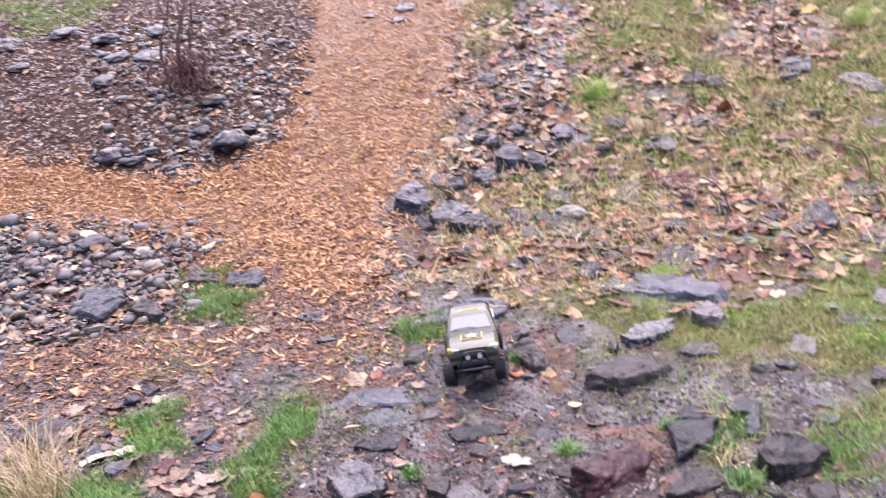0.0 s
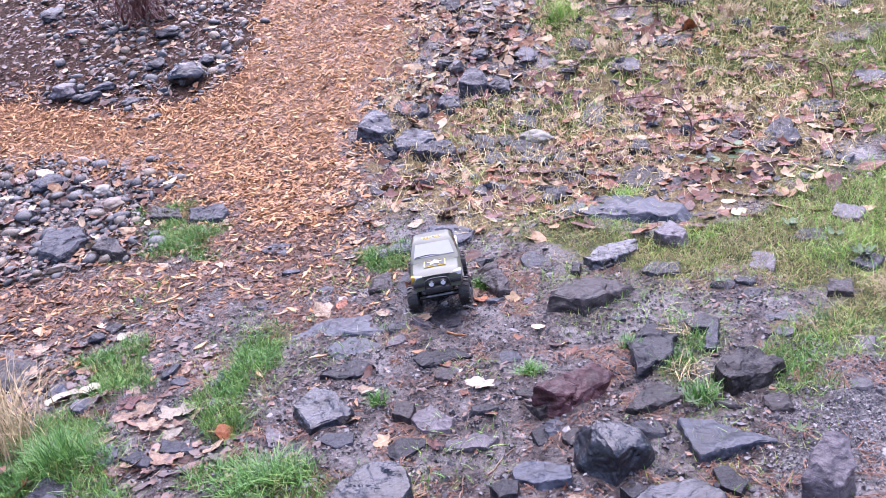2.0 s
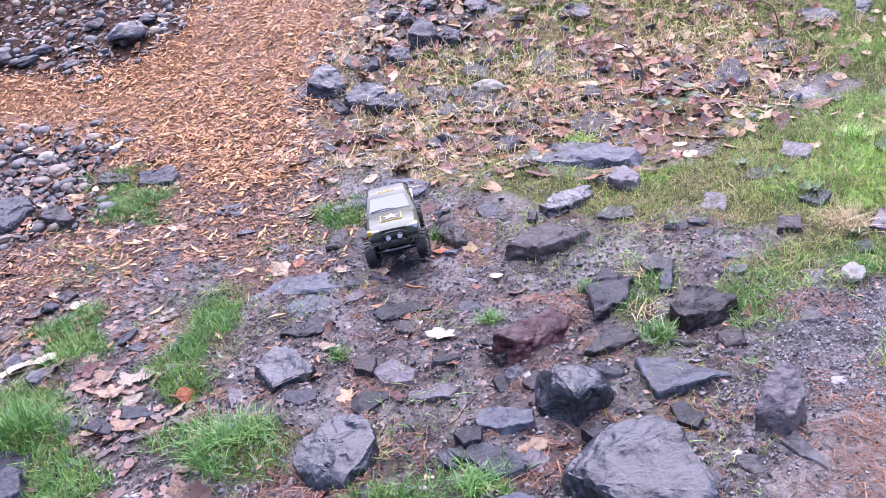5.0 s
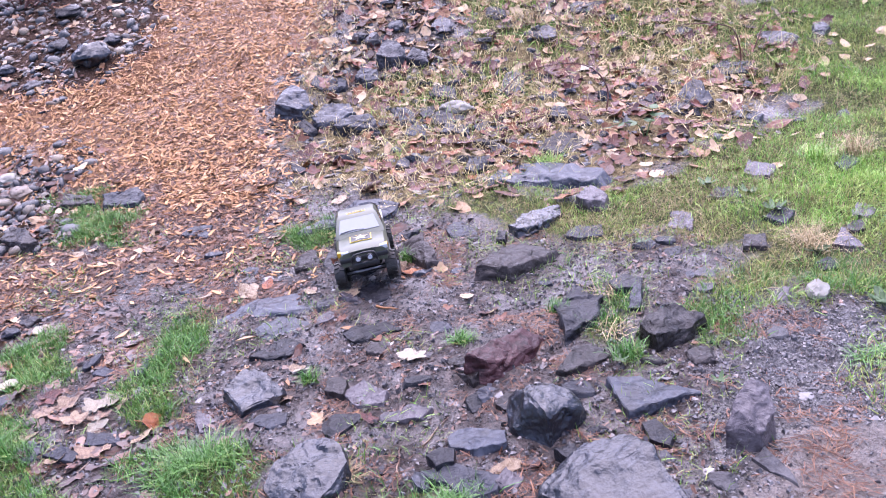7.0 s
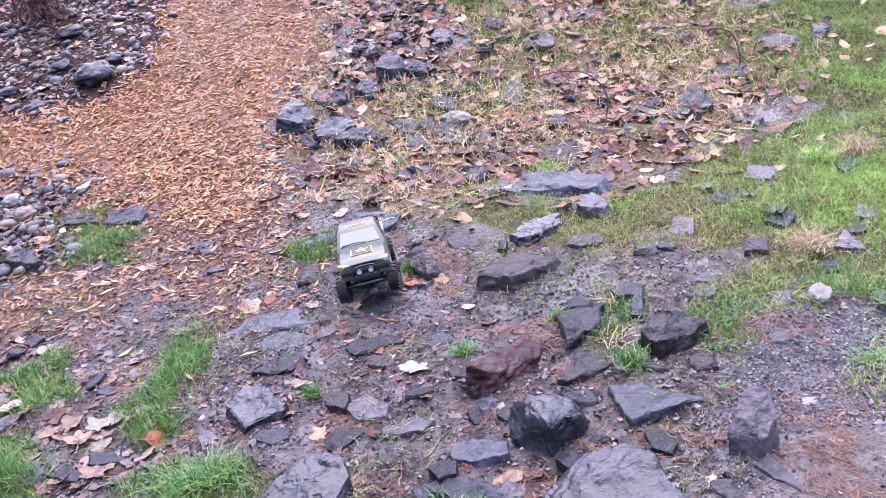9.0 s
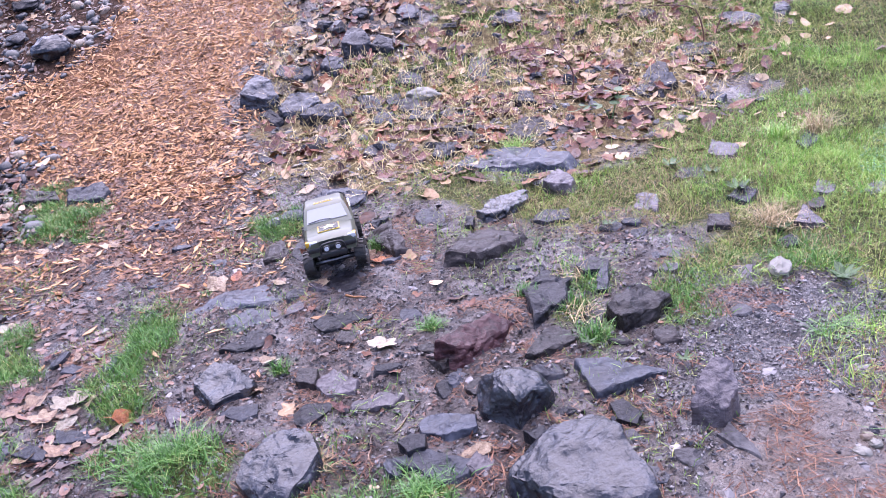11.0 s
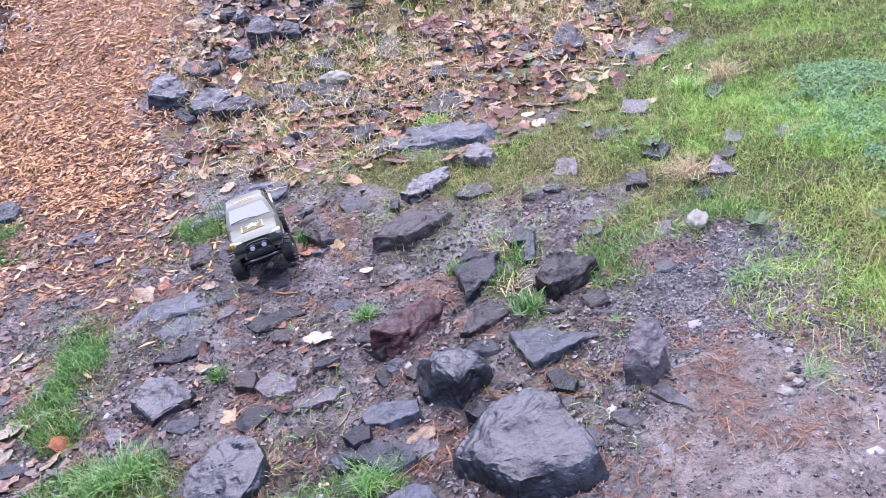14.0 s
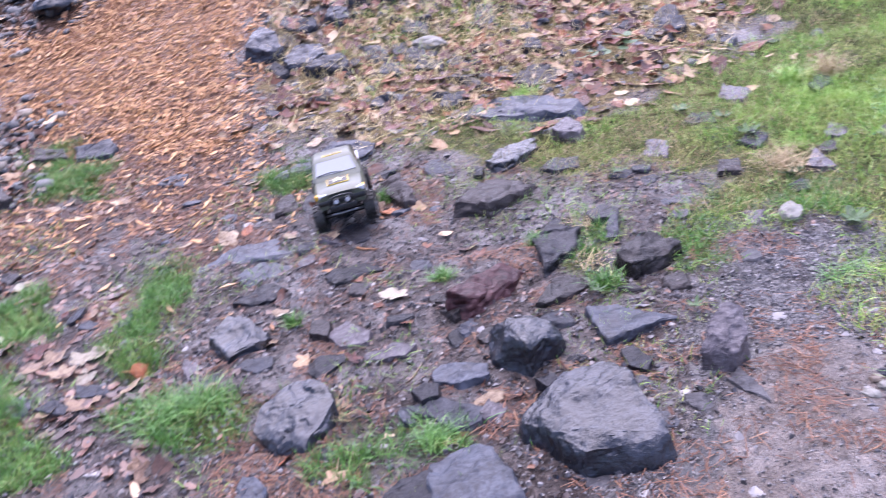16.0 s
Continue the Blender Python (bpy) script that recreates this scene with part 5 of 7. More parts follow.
cut_rock(0.29, 5.02, "slab", "slate", (-0.08, 0.00, 0.04), (-0.03, 0.11, 0.05), (0.06, 0.02, 0.05), (0.05, -0.13, 0.04))
cut_rock(0.33, 4.81, "slab", "slate", (-0.09, -0.01, 0.03), (-0.02, 0.07, 0.04), (0.07, 0.07, 0.035), (0.04, -0.13, 0.03))
cut_rock(0.56, 4.76, "slab", "slate", (-0.10, 0.00, 0.03), (-0.04, 0.11, 0.04), (0.08, 0.01, 0.035), (0.06, -0.12, 0.03))
cut_rock(-0.32, 5.09, "block", "dark", (-0.08, 0.04, 0.05), (-0.00, 0.09, 0.06), (0.07, -0.06, 0.045), (0.01, -0.07, 0.045))
cut_rock(0.58, 4.24, "block", "dark", (-0.08, -0.04, 0.05), (-0.02, 0.08, 0.06), (0.07, 0.08, 0.05), (0.06, -0.02, 0.04), (-0.03, -0.10, 0.045))
cut_rock(0.75, 4.70, "slab", "slate", (-0.11, 0.06, 0.03), (0.04, 0.08, 0.04), (0.10, -0.05, 0.03), (-0.03, -0.09, 0.025))
cut_rock(1.18, 4.71, "block", "dark", (-0.09, -0.01, 0.05), (-0.01, 0.08, 0.06), (0.06, 0.03, 0.05), (0.03, -0.10, 0.045))
cut_rock(1.85, 4.47, "slab", "slate", (-0.12, -0.02, 0.03), (-0.02, 0.08, 0.04), (0.09, 0.03, 0.035), (0.05, -0.09, 0.03))
cut_rock(2.14, 4.28, "slab", "slate", (-0.09, 0.03, 0.03), (0.01, 0.06, 0.04), (0.07, -0.01, 0.035), (0.01, -0.08, 0.03))
cut_rock(-1.62, 4.66, "block", "umber", (-0.08, -0.04, 0.045), (-0.09, 0.07, 0.055), (0.07, 0.04, 0.05), (0.11, -0.07, 0.045))
cut_rock(-1.34, 4.57, "block", "slate", (-0.11, -0.05, 0.05), (-0.15, 0.12, 0.06), (0.07, 0.08, 0.055), (0.11, -0.04, 0.045), (0.08, -0.11, 0.05))
cut_rock(-2.12, 4.38, "block", "slate", (-0.11, -0.07, 0.07), (-0.14, 0.16, 0.09), (0.03, 0.17, 0.085), (0.12, 0.04, 0.06), (0.08, -0.13, 0.07), (0.03, -0.18, 0.065))
cut_rock(-1.81, 4.24, "block", "umber", (-0.10, 0.01, 0.065), (-0.08, 0.14, 0.07), (0.03, 0.05, 0.065), (0.11, -0.09, 0.06), (0.04, -0.11, 0.065))
cut_rock(-0.89, 4.04, "slab", "slate", (-0.09, -0.03, 0.02), (-0.03, 0.08, 0.03), (0.07, 0.04, 0.025), (0.05, -0.08, 0.02))
cut_rock(-1.27, 2.02, "block", "slate", (-0.07, -0.02, 0.05), (-0.02, 0.07, 0.065), (0.04, 0.05, 0.055), (0.05, -0.03, 0.045), (-0.00, -0.08, 0.04))
cut_rock(-1.07, 2.27, "slab", "slate", (-0.07, 0.01, 0.015), (-0.02, 0.04, 0.022), (0.04, 0.00, 0.018), (0.04, -0.05, 0.015))
cut_rock(-0.97, 2.32, "slab", "slate", (-0.05, -0.02, 0.015), (-0.06, 0.06, 0.02), (0.05, 0.01, 0.018), (0.07, -0.05, 0.015))
cut_rock(-1.55, 2.58, "slab", "slate", (-0.04, 0.03, 0.01), (-0.02, 0.05, 0.012), (0.03, -0.00, 0.01), (0.03, -0.07, 0.01))
cut_rock(0.16, 3.28, "shard", "umber", (-0.11, 0.10, 0.025), (-0.01, 0.15, 0.082), (0.02, 0.11, 0.098), (0.05, -0.08, 0.074), (0.06, -0.14, 0.025), (-0.00, -0.14, 0.041))
rock(0.75, 2.14, 0.094, 0.036, 0.016, -19, "block", "brown")
rock(0.43, 5.04, 0.095, 0.151, 0.036, -5, "boulder", "dark")
rock(0.61, 5.01, 0.2, 0.105, 0.06, -32, "log", "pale")
rock(1.42, 2.37, 0.072, 0.105, 0.045, -30, "cobble", "pale")
rock(0.36, 3.54, 0.132, 0.196, 0.016, -5, "slab", "slate")
rock(-0.03, 2.15, 0.162, 0.090, 0.013, 1, "slab", "plum")
rock(-0.23, 2.15, 0.138, 0.123, 0.016, 22, "slab", "dark")
rock(-0.44, 2.69, 0.185, 0.135, 0.010, 20, "slab", "dark")
rock(0.15, 2.65, 0.095, 0.083, 0.010, -3, "slab", "slate")
rock(-1.78, 6.33, 0.25, 0.19, 0.14, 20, "cobble", "wet")
rock(1.27, 2.16, 0.081, 0.073, 0.021, -30, "wedge", "dark")
rock(1.17, 2.17, 0.084, 0.081, 0.010, -28, "slab", "grey")
rock(0.89, 2.12, 0.108, 0.093, 0.010, -22, "slab", "umber")
rock(-0.34, 3.44, 0.149, 0.189, 0.026, 6, "block", "umber")
rock(-0.34, 3.49, 0.125, 0.200, 0.026, 5, "block", "umber")
rock(-0.06, 2.98, 0.131, 0.181, 0.021, 26, "slab", "dark")
rock(-0.09, 2.69, 0.204, 0.101, 0.016, 17, "slab", "dark")
rock(-0.08, 2.57, 0.119, 0.074, 0.016, 22, "slab", "umber")
rock(0.18, 2.12, 0.060, 0.092, 0.021, -4, "block", "dark")
rock(0.03, 2.28, 0.109, 0.044, 0.016, -0, "slab", "dark")
rock(0.61, 1.70, 0.062, 0.055, 0.016, -19, "block", "grey")
rock(0.70, 1.55, 0.082, 0.062, 0.016, -23, "block", "grey")
rock(0.39, 1.42, 0.068, 0.068, 0.010, -14, "slab", "grey")
rock(1.05, 2.98, 0.116, 0.078, 0.016, -19, "slab", "slate")
rock(1.17, 2.68, 0.087, 0.087, 0.016, -23, "slab", "grey")
rock(1.12, 2.89, 0.092, 0.065, 0.010, -21, "slab", "slate")
rock(-0.24, 1.75, 0.076, 0.072, 0.010, 9, "slab", "slate")
rock(-1.93, 6.60, 0.028, 0.025, 0.018, 17, "cobble", "dark")
rock(-1.83, 3.02, 0.233, 0.316, 0.026, 31, "slab", "umber")
rock(-1.77, 2.71, 0.162, 0.259, 0.026, 33, "slab", "dark")
rock(-2.49, 5.21, 0.209, 0.190, 0.063, 25, "cobble", "slate")
rock(-2.12, 5.09, 0.133, 0.113, 0.054, 22, "cobble", "pale")
rock(-1.99, 4.88, 0.127, 0.133, 0.054, 22, "cobble", "tan")
rock(-2.07, 4.14, 0.147, 0.037, 0.045, 26, "cobble", "tan")
rock(-1.57, 3.28, 0.071, 0.070, 0.036, 25, "cobble", "slate")
rock(-1.31, 2.14, 0.133, 0.163, 0.026, 31, "block", "slate")
rock(-3.48, 8.62, 0.24, 0.22, 0.10, 22, "cobble", "dark")
rock(-4.19, 8.18, 0.211, 0.200, 0.054, 27, "cobble", "dark")
rock(-3.99, 8.89, 0.256, 0.272, 0.063, 24, "cobble", "dark")
rock(-4.58, 8.74, 0.381, 0.438, 0.052, 27, "block", "dark")
rock(-3.19, 7.67, 0.201, 0.260, 0.081, 22, "cobble", "dark")
rock(-3.26, 8.22, 0.239, 0.188, 0.054, 21, "cobble", "slate")
rock(-2.91, 8.14, 0.231, 0.366, 0.072, 19, "cobble", "dark")
rock(-2.98, 8.73, 0.186, 0.297, 0.072, 18, "cobble", "slate")
rock(-2.72, 6.36, 0.18, 0.17, 0.11, 40, "cobble", "plum")
rock(-2.51, 6.29, 0.184, 0.108, 0.054, 21, "cobble", "slate")
rock(-2.43, 6.39, 0.172, 0.101, 0.063, 20, "cobble", "slate")
rock(-2.92, 7.30, 0.133, 0.117, 0.045, 21, "cobble", "slate")
rock(-2.08, 6.62, 0.150, 0.150, 0.063, 17, "cobble", "dark")
rock(-2.18, 6.14, 0.133, 0.098, 0.045, 19, "cobble", "grey")
rock(-1.68, 6.59, 0.116, 0.090, 0.054, 14, "cobble", "slate")
rock(-2.07, 7.10, 0.200, 0.154, 0.063, 16, "cobble", "dark")
rock(-0.51, 8.33, 0.152, 0.171, 0.026, 3, "slab", "slate")
rock(-0.75, 8.55, 0.233, 0.147, 0.021, 5, "slab", "umber")
rock(-0.41, 8.67, 0.246, 0.261, 0.031, 2, "slab", "slate")
rock(1.85, 6.64, 0.201, 0.189, 0.031, -16, "block", "slate")
rock(1.12, 6.11, 0.199, 0.183, 0.031, -11, "block", "dark")
rock(2.64, 6.64, 0.338, 0.265, 0.042, -22, "slab", "slate")
rock(3.05, 6.34, 0.371, 0.307, 0.042, -26, "slab", "grey")
rock(2.05, 6.99, 0.212, 0.201, 0.026, -17, "slab", "slate")
rock(0.72, 6.04, 0.141, 0.198, 0.042, -7, "boulder", "slate")
rock(1.36, 5.76, 0.26, 0.2, 0.035, -14, "slab", "grey")
rock(0.26, 6.94, 0.187, 0.237, 0.042, -3, "block", "dark")
rock(0.40, 6.17, 0.127, 0.134, 0.045, -4, "cobble", "slate")
rock(2.26, 5.46, 0.164, 0.112, 0.031, -23, "block", "dark")
rock(1.76, 5.98, 0.27, 0.2, 0.03, -18, "slab", "grey")
rock(1.98, 6.50, 0.2, 0.16, 0.05, -18, "block", "dark")
rock(0.56, 4.93, 0.24, 0.17, 0.03, -8, "slab", "grey")
rock(2.80, 5.20, 0.314, 0.239, 0.047, -29, "block", "grey")
rock(3.08, 5.20, 0.148, 0.224, 0.036, -31, "block", "slate")
rock(2.36, 4.93, 0.263, 0.214, 0.031, -26, "block", "dark")
rock(1.93, 4.61, 0.173, 0.159, 0.031, -23, "block", "slate")
rock(0.41, 3.47, 0.076, 0.121, 0.010, -7, "slab", "slate")
rock(1.85, 2.83, 0.074, 0.118, 0.016, -34, "slab", "umber")
rock(2.60, 4.13, 0.085, 0.131, 0.016, -32, "block", "slate")
rock(2.33, 4.12, 0.083, 0.048, 0.027, -29, "cobble", "slate")
rock(2.12, 2.84, 0.102, 0.107, 0.010, -36, "slab", "plum")
rock(1.96, 2.95, 0.089, 0.139, 0.010, -33, "slab", "plum")
rock(1.56, 2.56, 0.089, 0.084, 0.021, -30, "block", "dark")
rock(1.14, 2.99, 0.094, 0.079, 0.016, -20, "slab", "slate")
rock(1.09, 2.54, 0.084, 0.082, 0.016, -22, "slab", "grey")
rock(1.18, 1.53, 0.024, 0.030, 0.018, -36, "cobble", "slate")
rock(1.10, 1.46, 0.039, 0.030, 0.018, -35, "cobble", "pale")
rock(1.15, 1.48, 0.032, 0.030, 0.018, -36, "cobble", "pale")
rock(1.15, 1.51, 0.032, 0.030, 0.018, -36, "cobble", "tan")

# flat stones that pave the mud, alike in kind, in a few shapes
flat_meshes = {}
for colour in ("dark", "slate", "umber", "plum", "wet", "grey", "sheet"):
    for k in range(4):
        mesh = bpy.data.meshes.new("flat_stone")
        bm = rock_shape("slab", 0.1, 0.075, 0.022, 300 + 7 * k + len(colour))
        for e in bm.edges:
            e.smooth = len(e.link_faces) == 2 and e.calc_face_angle(0) < radians(24)
        bm.to_mesh(mesh)
        bm.free()
        mesh.materials.append(ROCK[colour])
        flat_meshes[colour, k] = mesh
pave = random.Random(12)
x, y = spots(80, lambda x, y: zone(LITTER, x, y, 0.2, 0.3, 4) * np.clip(1.5 - abs(y - 5.2) / 1.6, 0.1, 1), (-0.5, 3.8, 2.6, 7.5))
for px, py in zip(x, y):
    colour = pave.choice(("slate", "grey", "sheet", "grey"))
    ob = tagged(new("small_rock", flat_meshes[colour, pave.randrange(4)]), ROCK_WORDS[colour] + " small rock among the fallen leaves", "rock", "small rocks in the litter")
    size = pave.choice((0.4, 0.5, 0.6, 0.7, 0.8, 1.0, 1.2, 1.6))
    ob.matrix_world = pose(px, py, float(land(px, py)) + 0.012 * size, 20 + pave.gauss(0, 9), pave.gauss(0, 9), pave.uniform(0, 360)) @ Matrix.Diagonal((size, size * pave.uniform(0.7, 1.2), size * pave.uniform(0.45, 0.9), 1))
def clear(x, y, gap=0.0):
    """1 away from the larger rocks, 0 on them."""
    out = np.ones(np.shape(x))
    for rx, ry, r in rock_spots:
        out = out * (np.hypot(x - rx, y - ry) > r + gap)
    return out


x, y = spots(170, lambda x, y: clear(x, y, 0.02) * bare(x, y) * (1 - 0.8 * zone(TURF, x, y)) * (1 - 0.5 * zone(FRINGE, x, y)) * (1 - 0.95 * zone(SCREE, x, y)) * (1 - zone(PATH_WET, x, y)), (-1.7, 1.2, 1.4, 3.9))
for px, py in zip(x, y):
    colour = pave.choice(("dark", "slate", "slate", "sheet", "sheet", "umber", "plum"))
    ob = tagged(new("flat_stone", flat_meshes[colour, pave.randrange(4)]), ROCK_WORDS[colour] + " small flat stone bedded in wet mud", "stone", "small flat stones")
    size = pave.choice((0.3, 0.4, 0.5, 0.5, 0.6, 0.7, 0.9, 1.2, 1.4))
    ob.matrix_world = pose(px, py, float(land(px, py)) - 0.012 - 0.006 * size, pave.gauss(0, 5), pave.gauss(0, 7), pave.uniform(0, 360)) @ Matrix.Diagonal((size, size * pave.uniform(0.6, 1.1), size * pave.uniform(0.8, 1.3), 1))

# pebbles and wood chips that one can pick out
def loose(name, shapes, material, count, weight, area, lo, hi, ratio, label, category, group, tip, up):
    meshes = []
    for verts, faces in shapes:
        mesh = bpy.data.meshes.new(name)
        mesh.from_pydata(verts, [], faces)
        mesh.polygons.foreach_set("use_smooth", np.full(len(mesh.polygons), name == "pebble"))
        mesh.materials.append(material)
        meshes.append(mesh)
    x, y = spots(count, weight, area)
    bases = land_frame(x, y)
    for px, py, base in zip(x, y, bases):
        ob = tagged(new(name, meshes[pave.randrange(len(meshes))]), label, category, group)
        size = lo + (hi - lo) * pave.random() ** 1.5
        ob.matrix_world = Matrix.Translation((px, py, float(land(px, py)) + up * size)) @ Matrix(base.tolist()).to_4x4() @ pose(0, 0, 0, pave.gauss(0, tip), pave.gauss(0, tip), pave.uniform(0, 360)) @ Matrix.Diagonal((size * ratio[0], size * ratio[1] * pave.uniform(0.8, 1.2), size * ratio[2], 1))


loose("pebble", STONES + SHARDS[:2], M_PEBBLE_ONE, 230, lambda x, y: zone(PEBBLES[:2], x, y, 0.3, 0.25, 3) * np.where(y > 5.8, 0.3, 1), (-3.6, 4.0, -1.2, 8.6), 0.06, 0.13, (1, 1, 0.8), "wet rounded pebble among wood chips and leaves", "pebble", "pebbles beside the trail", 10, 0.15)
loose("wood_chip", CHIPS, M_CHIP_ONE, 260, lambda x, y: np.maximum(zone(FRINGE, x, y, 0.4, 0.3, 2), 0.12 * bare(x, y) * (x < 0.1)), (-2.2, 2.4, 0.1, 5.2), 0.04, 0.08, (1, 0.9, 0.9), "orange-tan wet splinter of wood on mud", "wood chip", "loose wood chips", 6, 0.06)

# ---- fallen leaves one can tell apart ----
def as_mesh(name, shape, material):
    mesh = bpy.data.meshes.new(name)
    mesh.from_pydata(shape[0], [], shape[1])
    mesh.polygons.foreach_set("use_smooth", np.ones(len(mesh.polygons), bool))
    mesh.materials.append(material)
    return mesh


LEAF_WORDS = {"pink": "tan-pink wet fallen leaf lying on the ground", "pale": "pale tan fallen leaf lying on the ground", "red": "wet red-brown fallen maple leaf on the ground", "dark": "dark brown rotting leaf on the ground",
              "orange": "bright orange-brown fallen leaf on the ground", "white": "bleached cream-white fallen leaf on mud", "yellow": "bright yellow fallen leaf on the ground", "green": "green leaf"}
leaf_meshes = {(c, k): as_mesh("fallen_leaf", (MAPLE + OVAL)[k], LEAF[c]) for c in LEAF if c != "green" for k in range(8)}
leaf_rng = random.Random(5)


def leaf(x, y, size, colour, turn=None, kind=None, tip=14.0):
    """A fallen leaf laid on the ground, its stalk turned by so many degrees."""
    kind = leaf_rng.randrange(5 if colour in ("pale", "white") else 0, 8) if kind is None else kind
    turn = leaf_rng.uniform(0, 360) if turn is None else turn
    ob = tagged(new("fallen_leaf", leaf_meshes[colour, kind]), LEAF_WORDS[colour], "leaf", "fallen leaves")
    base = Matrix(land_frame(np.array([x]), np.array([y]))[0].tolist()).to_4x4()
    ob.matrix_world = Matrix.Translation((x, y, float(land(x, y)) + 0.006)) @ base @ pose(0, 0, 0, leaf_rng.gauss(0, tip), leaf_rng.gauss(0, tip), turn) @ Matrix.Diagonal((size, size, size * 0.8, 1))
    return ob


for x, y, size, colour in ((1.90, 6.07, 0.24, "orange"), (1.96, 6.00, 0.2, "orange"), (1.63, 6.15, 0.17, "orange"), (2.86, 6.79, 0.27, "orange"), (2.78, 6.92, 0.22, "red"), (3.0, 6.8, 0.2, "orange"), (2.06, 4.75, 0.2, "orange"),
                           (3.15, 7.59, 0.19, "yellow"), (0.16, 6.03, 0.12, "yellow"), (1.03, 8.05, 0.14, "yellow"), (1.33, 6.25, 0.15, "orange"), (2.25, 4.6, 0.16, "red"), (1.80, 4.72, 0.16, "red"),
                           (0.42, 7.02, 0.17, "white"), (0.30, 7.15, 0.14, "white"), (0.55, 6.66, 0.16, "pale"), (2.42, 5.95, 0.12, "pale"), (1.62, 5.9, 0.12, "pale"), (1.93, 4.95, 0.16, "pale"), (0.98, 4.62, 0.14, "pale")):
    leaf(x, y, size, colour, tip=24.0)


leaf(0.035, 2.45, 0.15, "white", 30, 3, 3)
leaf(0.21, 1.79, 0.1, "pale", 10, 7, 5)
leaf(-1.04, 2.53, 0.12, "white", 60, 2)
leaf(-0.99, 2.55, 0.11, "white", 200, 1)
leaf(-0.95, 2.52, 0.1, "pale", 120, 7)
leaf(-1.02, 2.42, 0.1, "white", 10, 4)
leaf(-1.01, 2.46, 0.11, "pink", 100)
leaf(-1.14, 2.56, 0.12, "pink", 40)
leaf(-1.22, 2.55, 0.12, "pink", 300)
leaf(-1.22, 2.64, 0.13, "red", 300)
leaf(-0.97, 2.24, 0.16, "pink", 80, 2, 4)
leaf(-1.41, 2.78, 0.08, "white", 80, 6)
leaf(-1.23, 2.41, 0.09, "pink", 10)
leaf(-0.14, 2.14, 0.08, "red", 80)
leaf(0.10, 3.14, 0.1, "orange", 20)
leaf(0.07, 3.19, 0.09, "pink", 120)
leaf(2.01, 4.77, 0.2, "orange", 5, 1)
leaf(1.89, 4.79, 0.12, "pale", 95, 6)
leaf(2.24, 4.58, 0.15, "red", 40)
leaf(1.87, 5.04, 0.14, "pale", 190, 6)
leaf(2.64, 4.59, 0.16, "red", 60)
leaf(2.50, 4.43, 0.09, "pale", 60)
leaf(0.88, 4.40, 0.13, "pink", 80, 3)
leaf(1.02, 4.28, 0.12, "pale", 20)
leaf(1.28, 4.01, 0.12, "pale", 150)
leaf(1.20, 3.90, 0.11, "dark", 60, 6)
leaf(1.06, 3.97, 0.14, "pink", 160)
leaf(0.59, 3.95, 0.14, "pink", 240, 0)
leaf(1.23, 4.64, 0.15, "red", 100)
leaf(1.00, 4.75, 0.12, "red", 200)
leaf(0.84, 4.65, 0.09, "pale", 0, 6)
leaf(0.68, 4.53, 0.12, "pale", 70)
leaf(0.57, 4.48, 0.1, "dark", 0)
leaf(-0.31, 4.70, 0.2, "red", 10, 2)
leaf(-0.22, 4.68, 0.16, "red", 140)
leaf(-0.09, 4.88, 0.11, "pale", 90, 7)
leaf(-0.21, 5.05, 0.1, "pale", 320, 6)
leaf(-0.53, 5.13, 0.11, "pale", 0, 6)
leaf(0.28, 4.46, 0.13, "orange", 0)
leaf(0.07, 4.19, 0.1, "pale", 0)
leaf(0.18, 4.21, 0.09, "pink", 45)
leaf(0.24, 4.07, 0.08, "white", 10, 6)
leaf(0.37, 4.11, 0.11, "pink", 10)
leaf(0.44, 4.11, 0.1, "pink", 80)
leaf(0.39, 4.33, 0.12, "pale", 200)
leaf(-0.48, 3.78, 0.1, "pink", 20)
leaf(-0.41, 3.36, 0.06, "pale", 0)
leaf(-0.59, 3.26, 0.13, "pale", 300, 7)
leaf(-0.77, 3.30, 0.07, "pale", 0)
leaf(-0.75, 1.86, 0.12, "pink", 200, 3, 25)
leaf(-0.69, 1.85, 0.1, "dark", 20)
leaf(-0.35, 1.75, 0.08, "orange", 170, 4)
leaf(-0.81, 2.38, 0.17, "orange", 60, 6, 20)
leaf(-0.84, 2.29, 0.1, "pink", 60, 6)
leaf(-1.03, 2.99, 0.09, "dark", 0)
leaf(-1.76, 4.35, 0.14, "orange", 20)
leaf(-0.16, 3.01, 0.1, "pink", 20)
leaf(2.12, 5.53, 0.12, "pale", 30)
leaf(1.82, 5.08, 0.12, "white", 30, 6)
leaf(1.94, 5.23, 0.1, "pale", 60)
leaf(0.18, 6.04, 0.1, "yellow", 0, 6)
leaf(0.27, 4.55, 0.14, "orange", 10)
leaf(0.86, 4.40, 0.13, "pink", 30)
leaf(0.79, 4.68, 0.09, "pale", 30)
leaf(1.82, 4.14, 0.1, "pink", 30)
leaf(1.79, 4.29, 0.12, "red", 30)
leaf(1.36, 3.76, 0.09, "pink", 30)
leaf(3.10, 7.58, 0.14, "yellow", 0, 6)
leaf(-2.29, 8.95, 0.13, "yellow", 80, 6)
leaf(-3.40, 9.13, 0.11, "yellow", 80, 6)
leaf(1.08, 8.03, 0.12, "yellow", 0, 6)
leaf(1.90, 6.13, 0.19, "orange", 0, 1)
leaf(2.77, 6.79, 0.24, "orange", 0, 2)
leaf(2.68, 6.90, 0.18, "orange", 60, 1)
leaf(-3.76, 8.73, 0.12, "orange", 0)
leaf(-2.69, 7.45, 0.12, "pink", 0)
leaf(-2.11, 7.23, 0.11, "orange", 0)
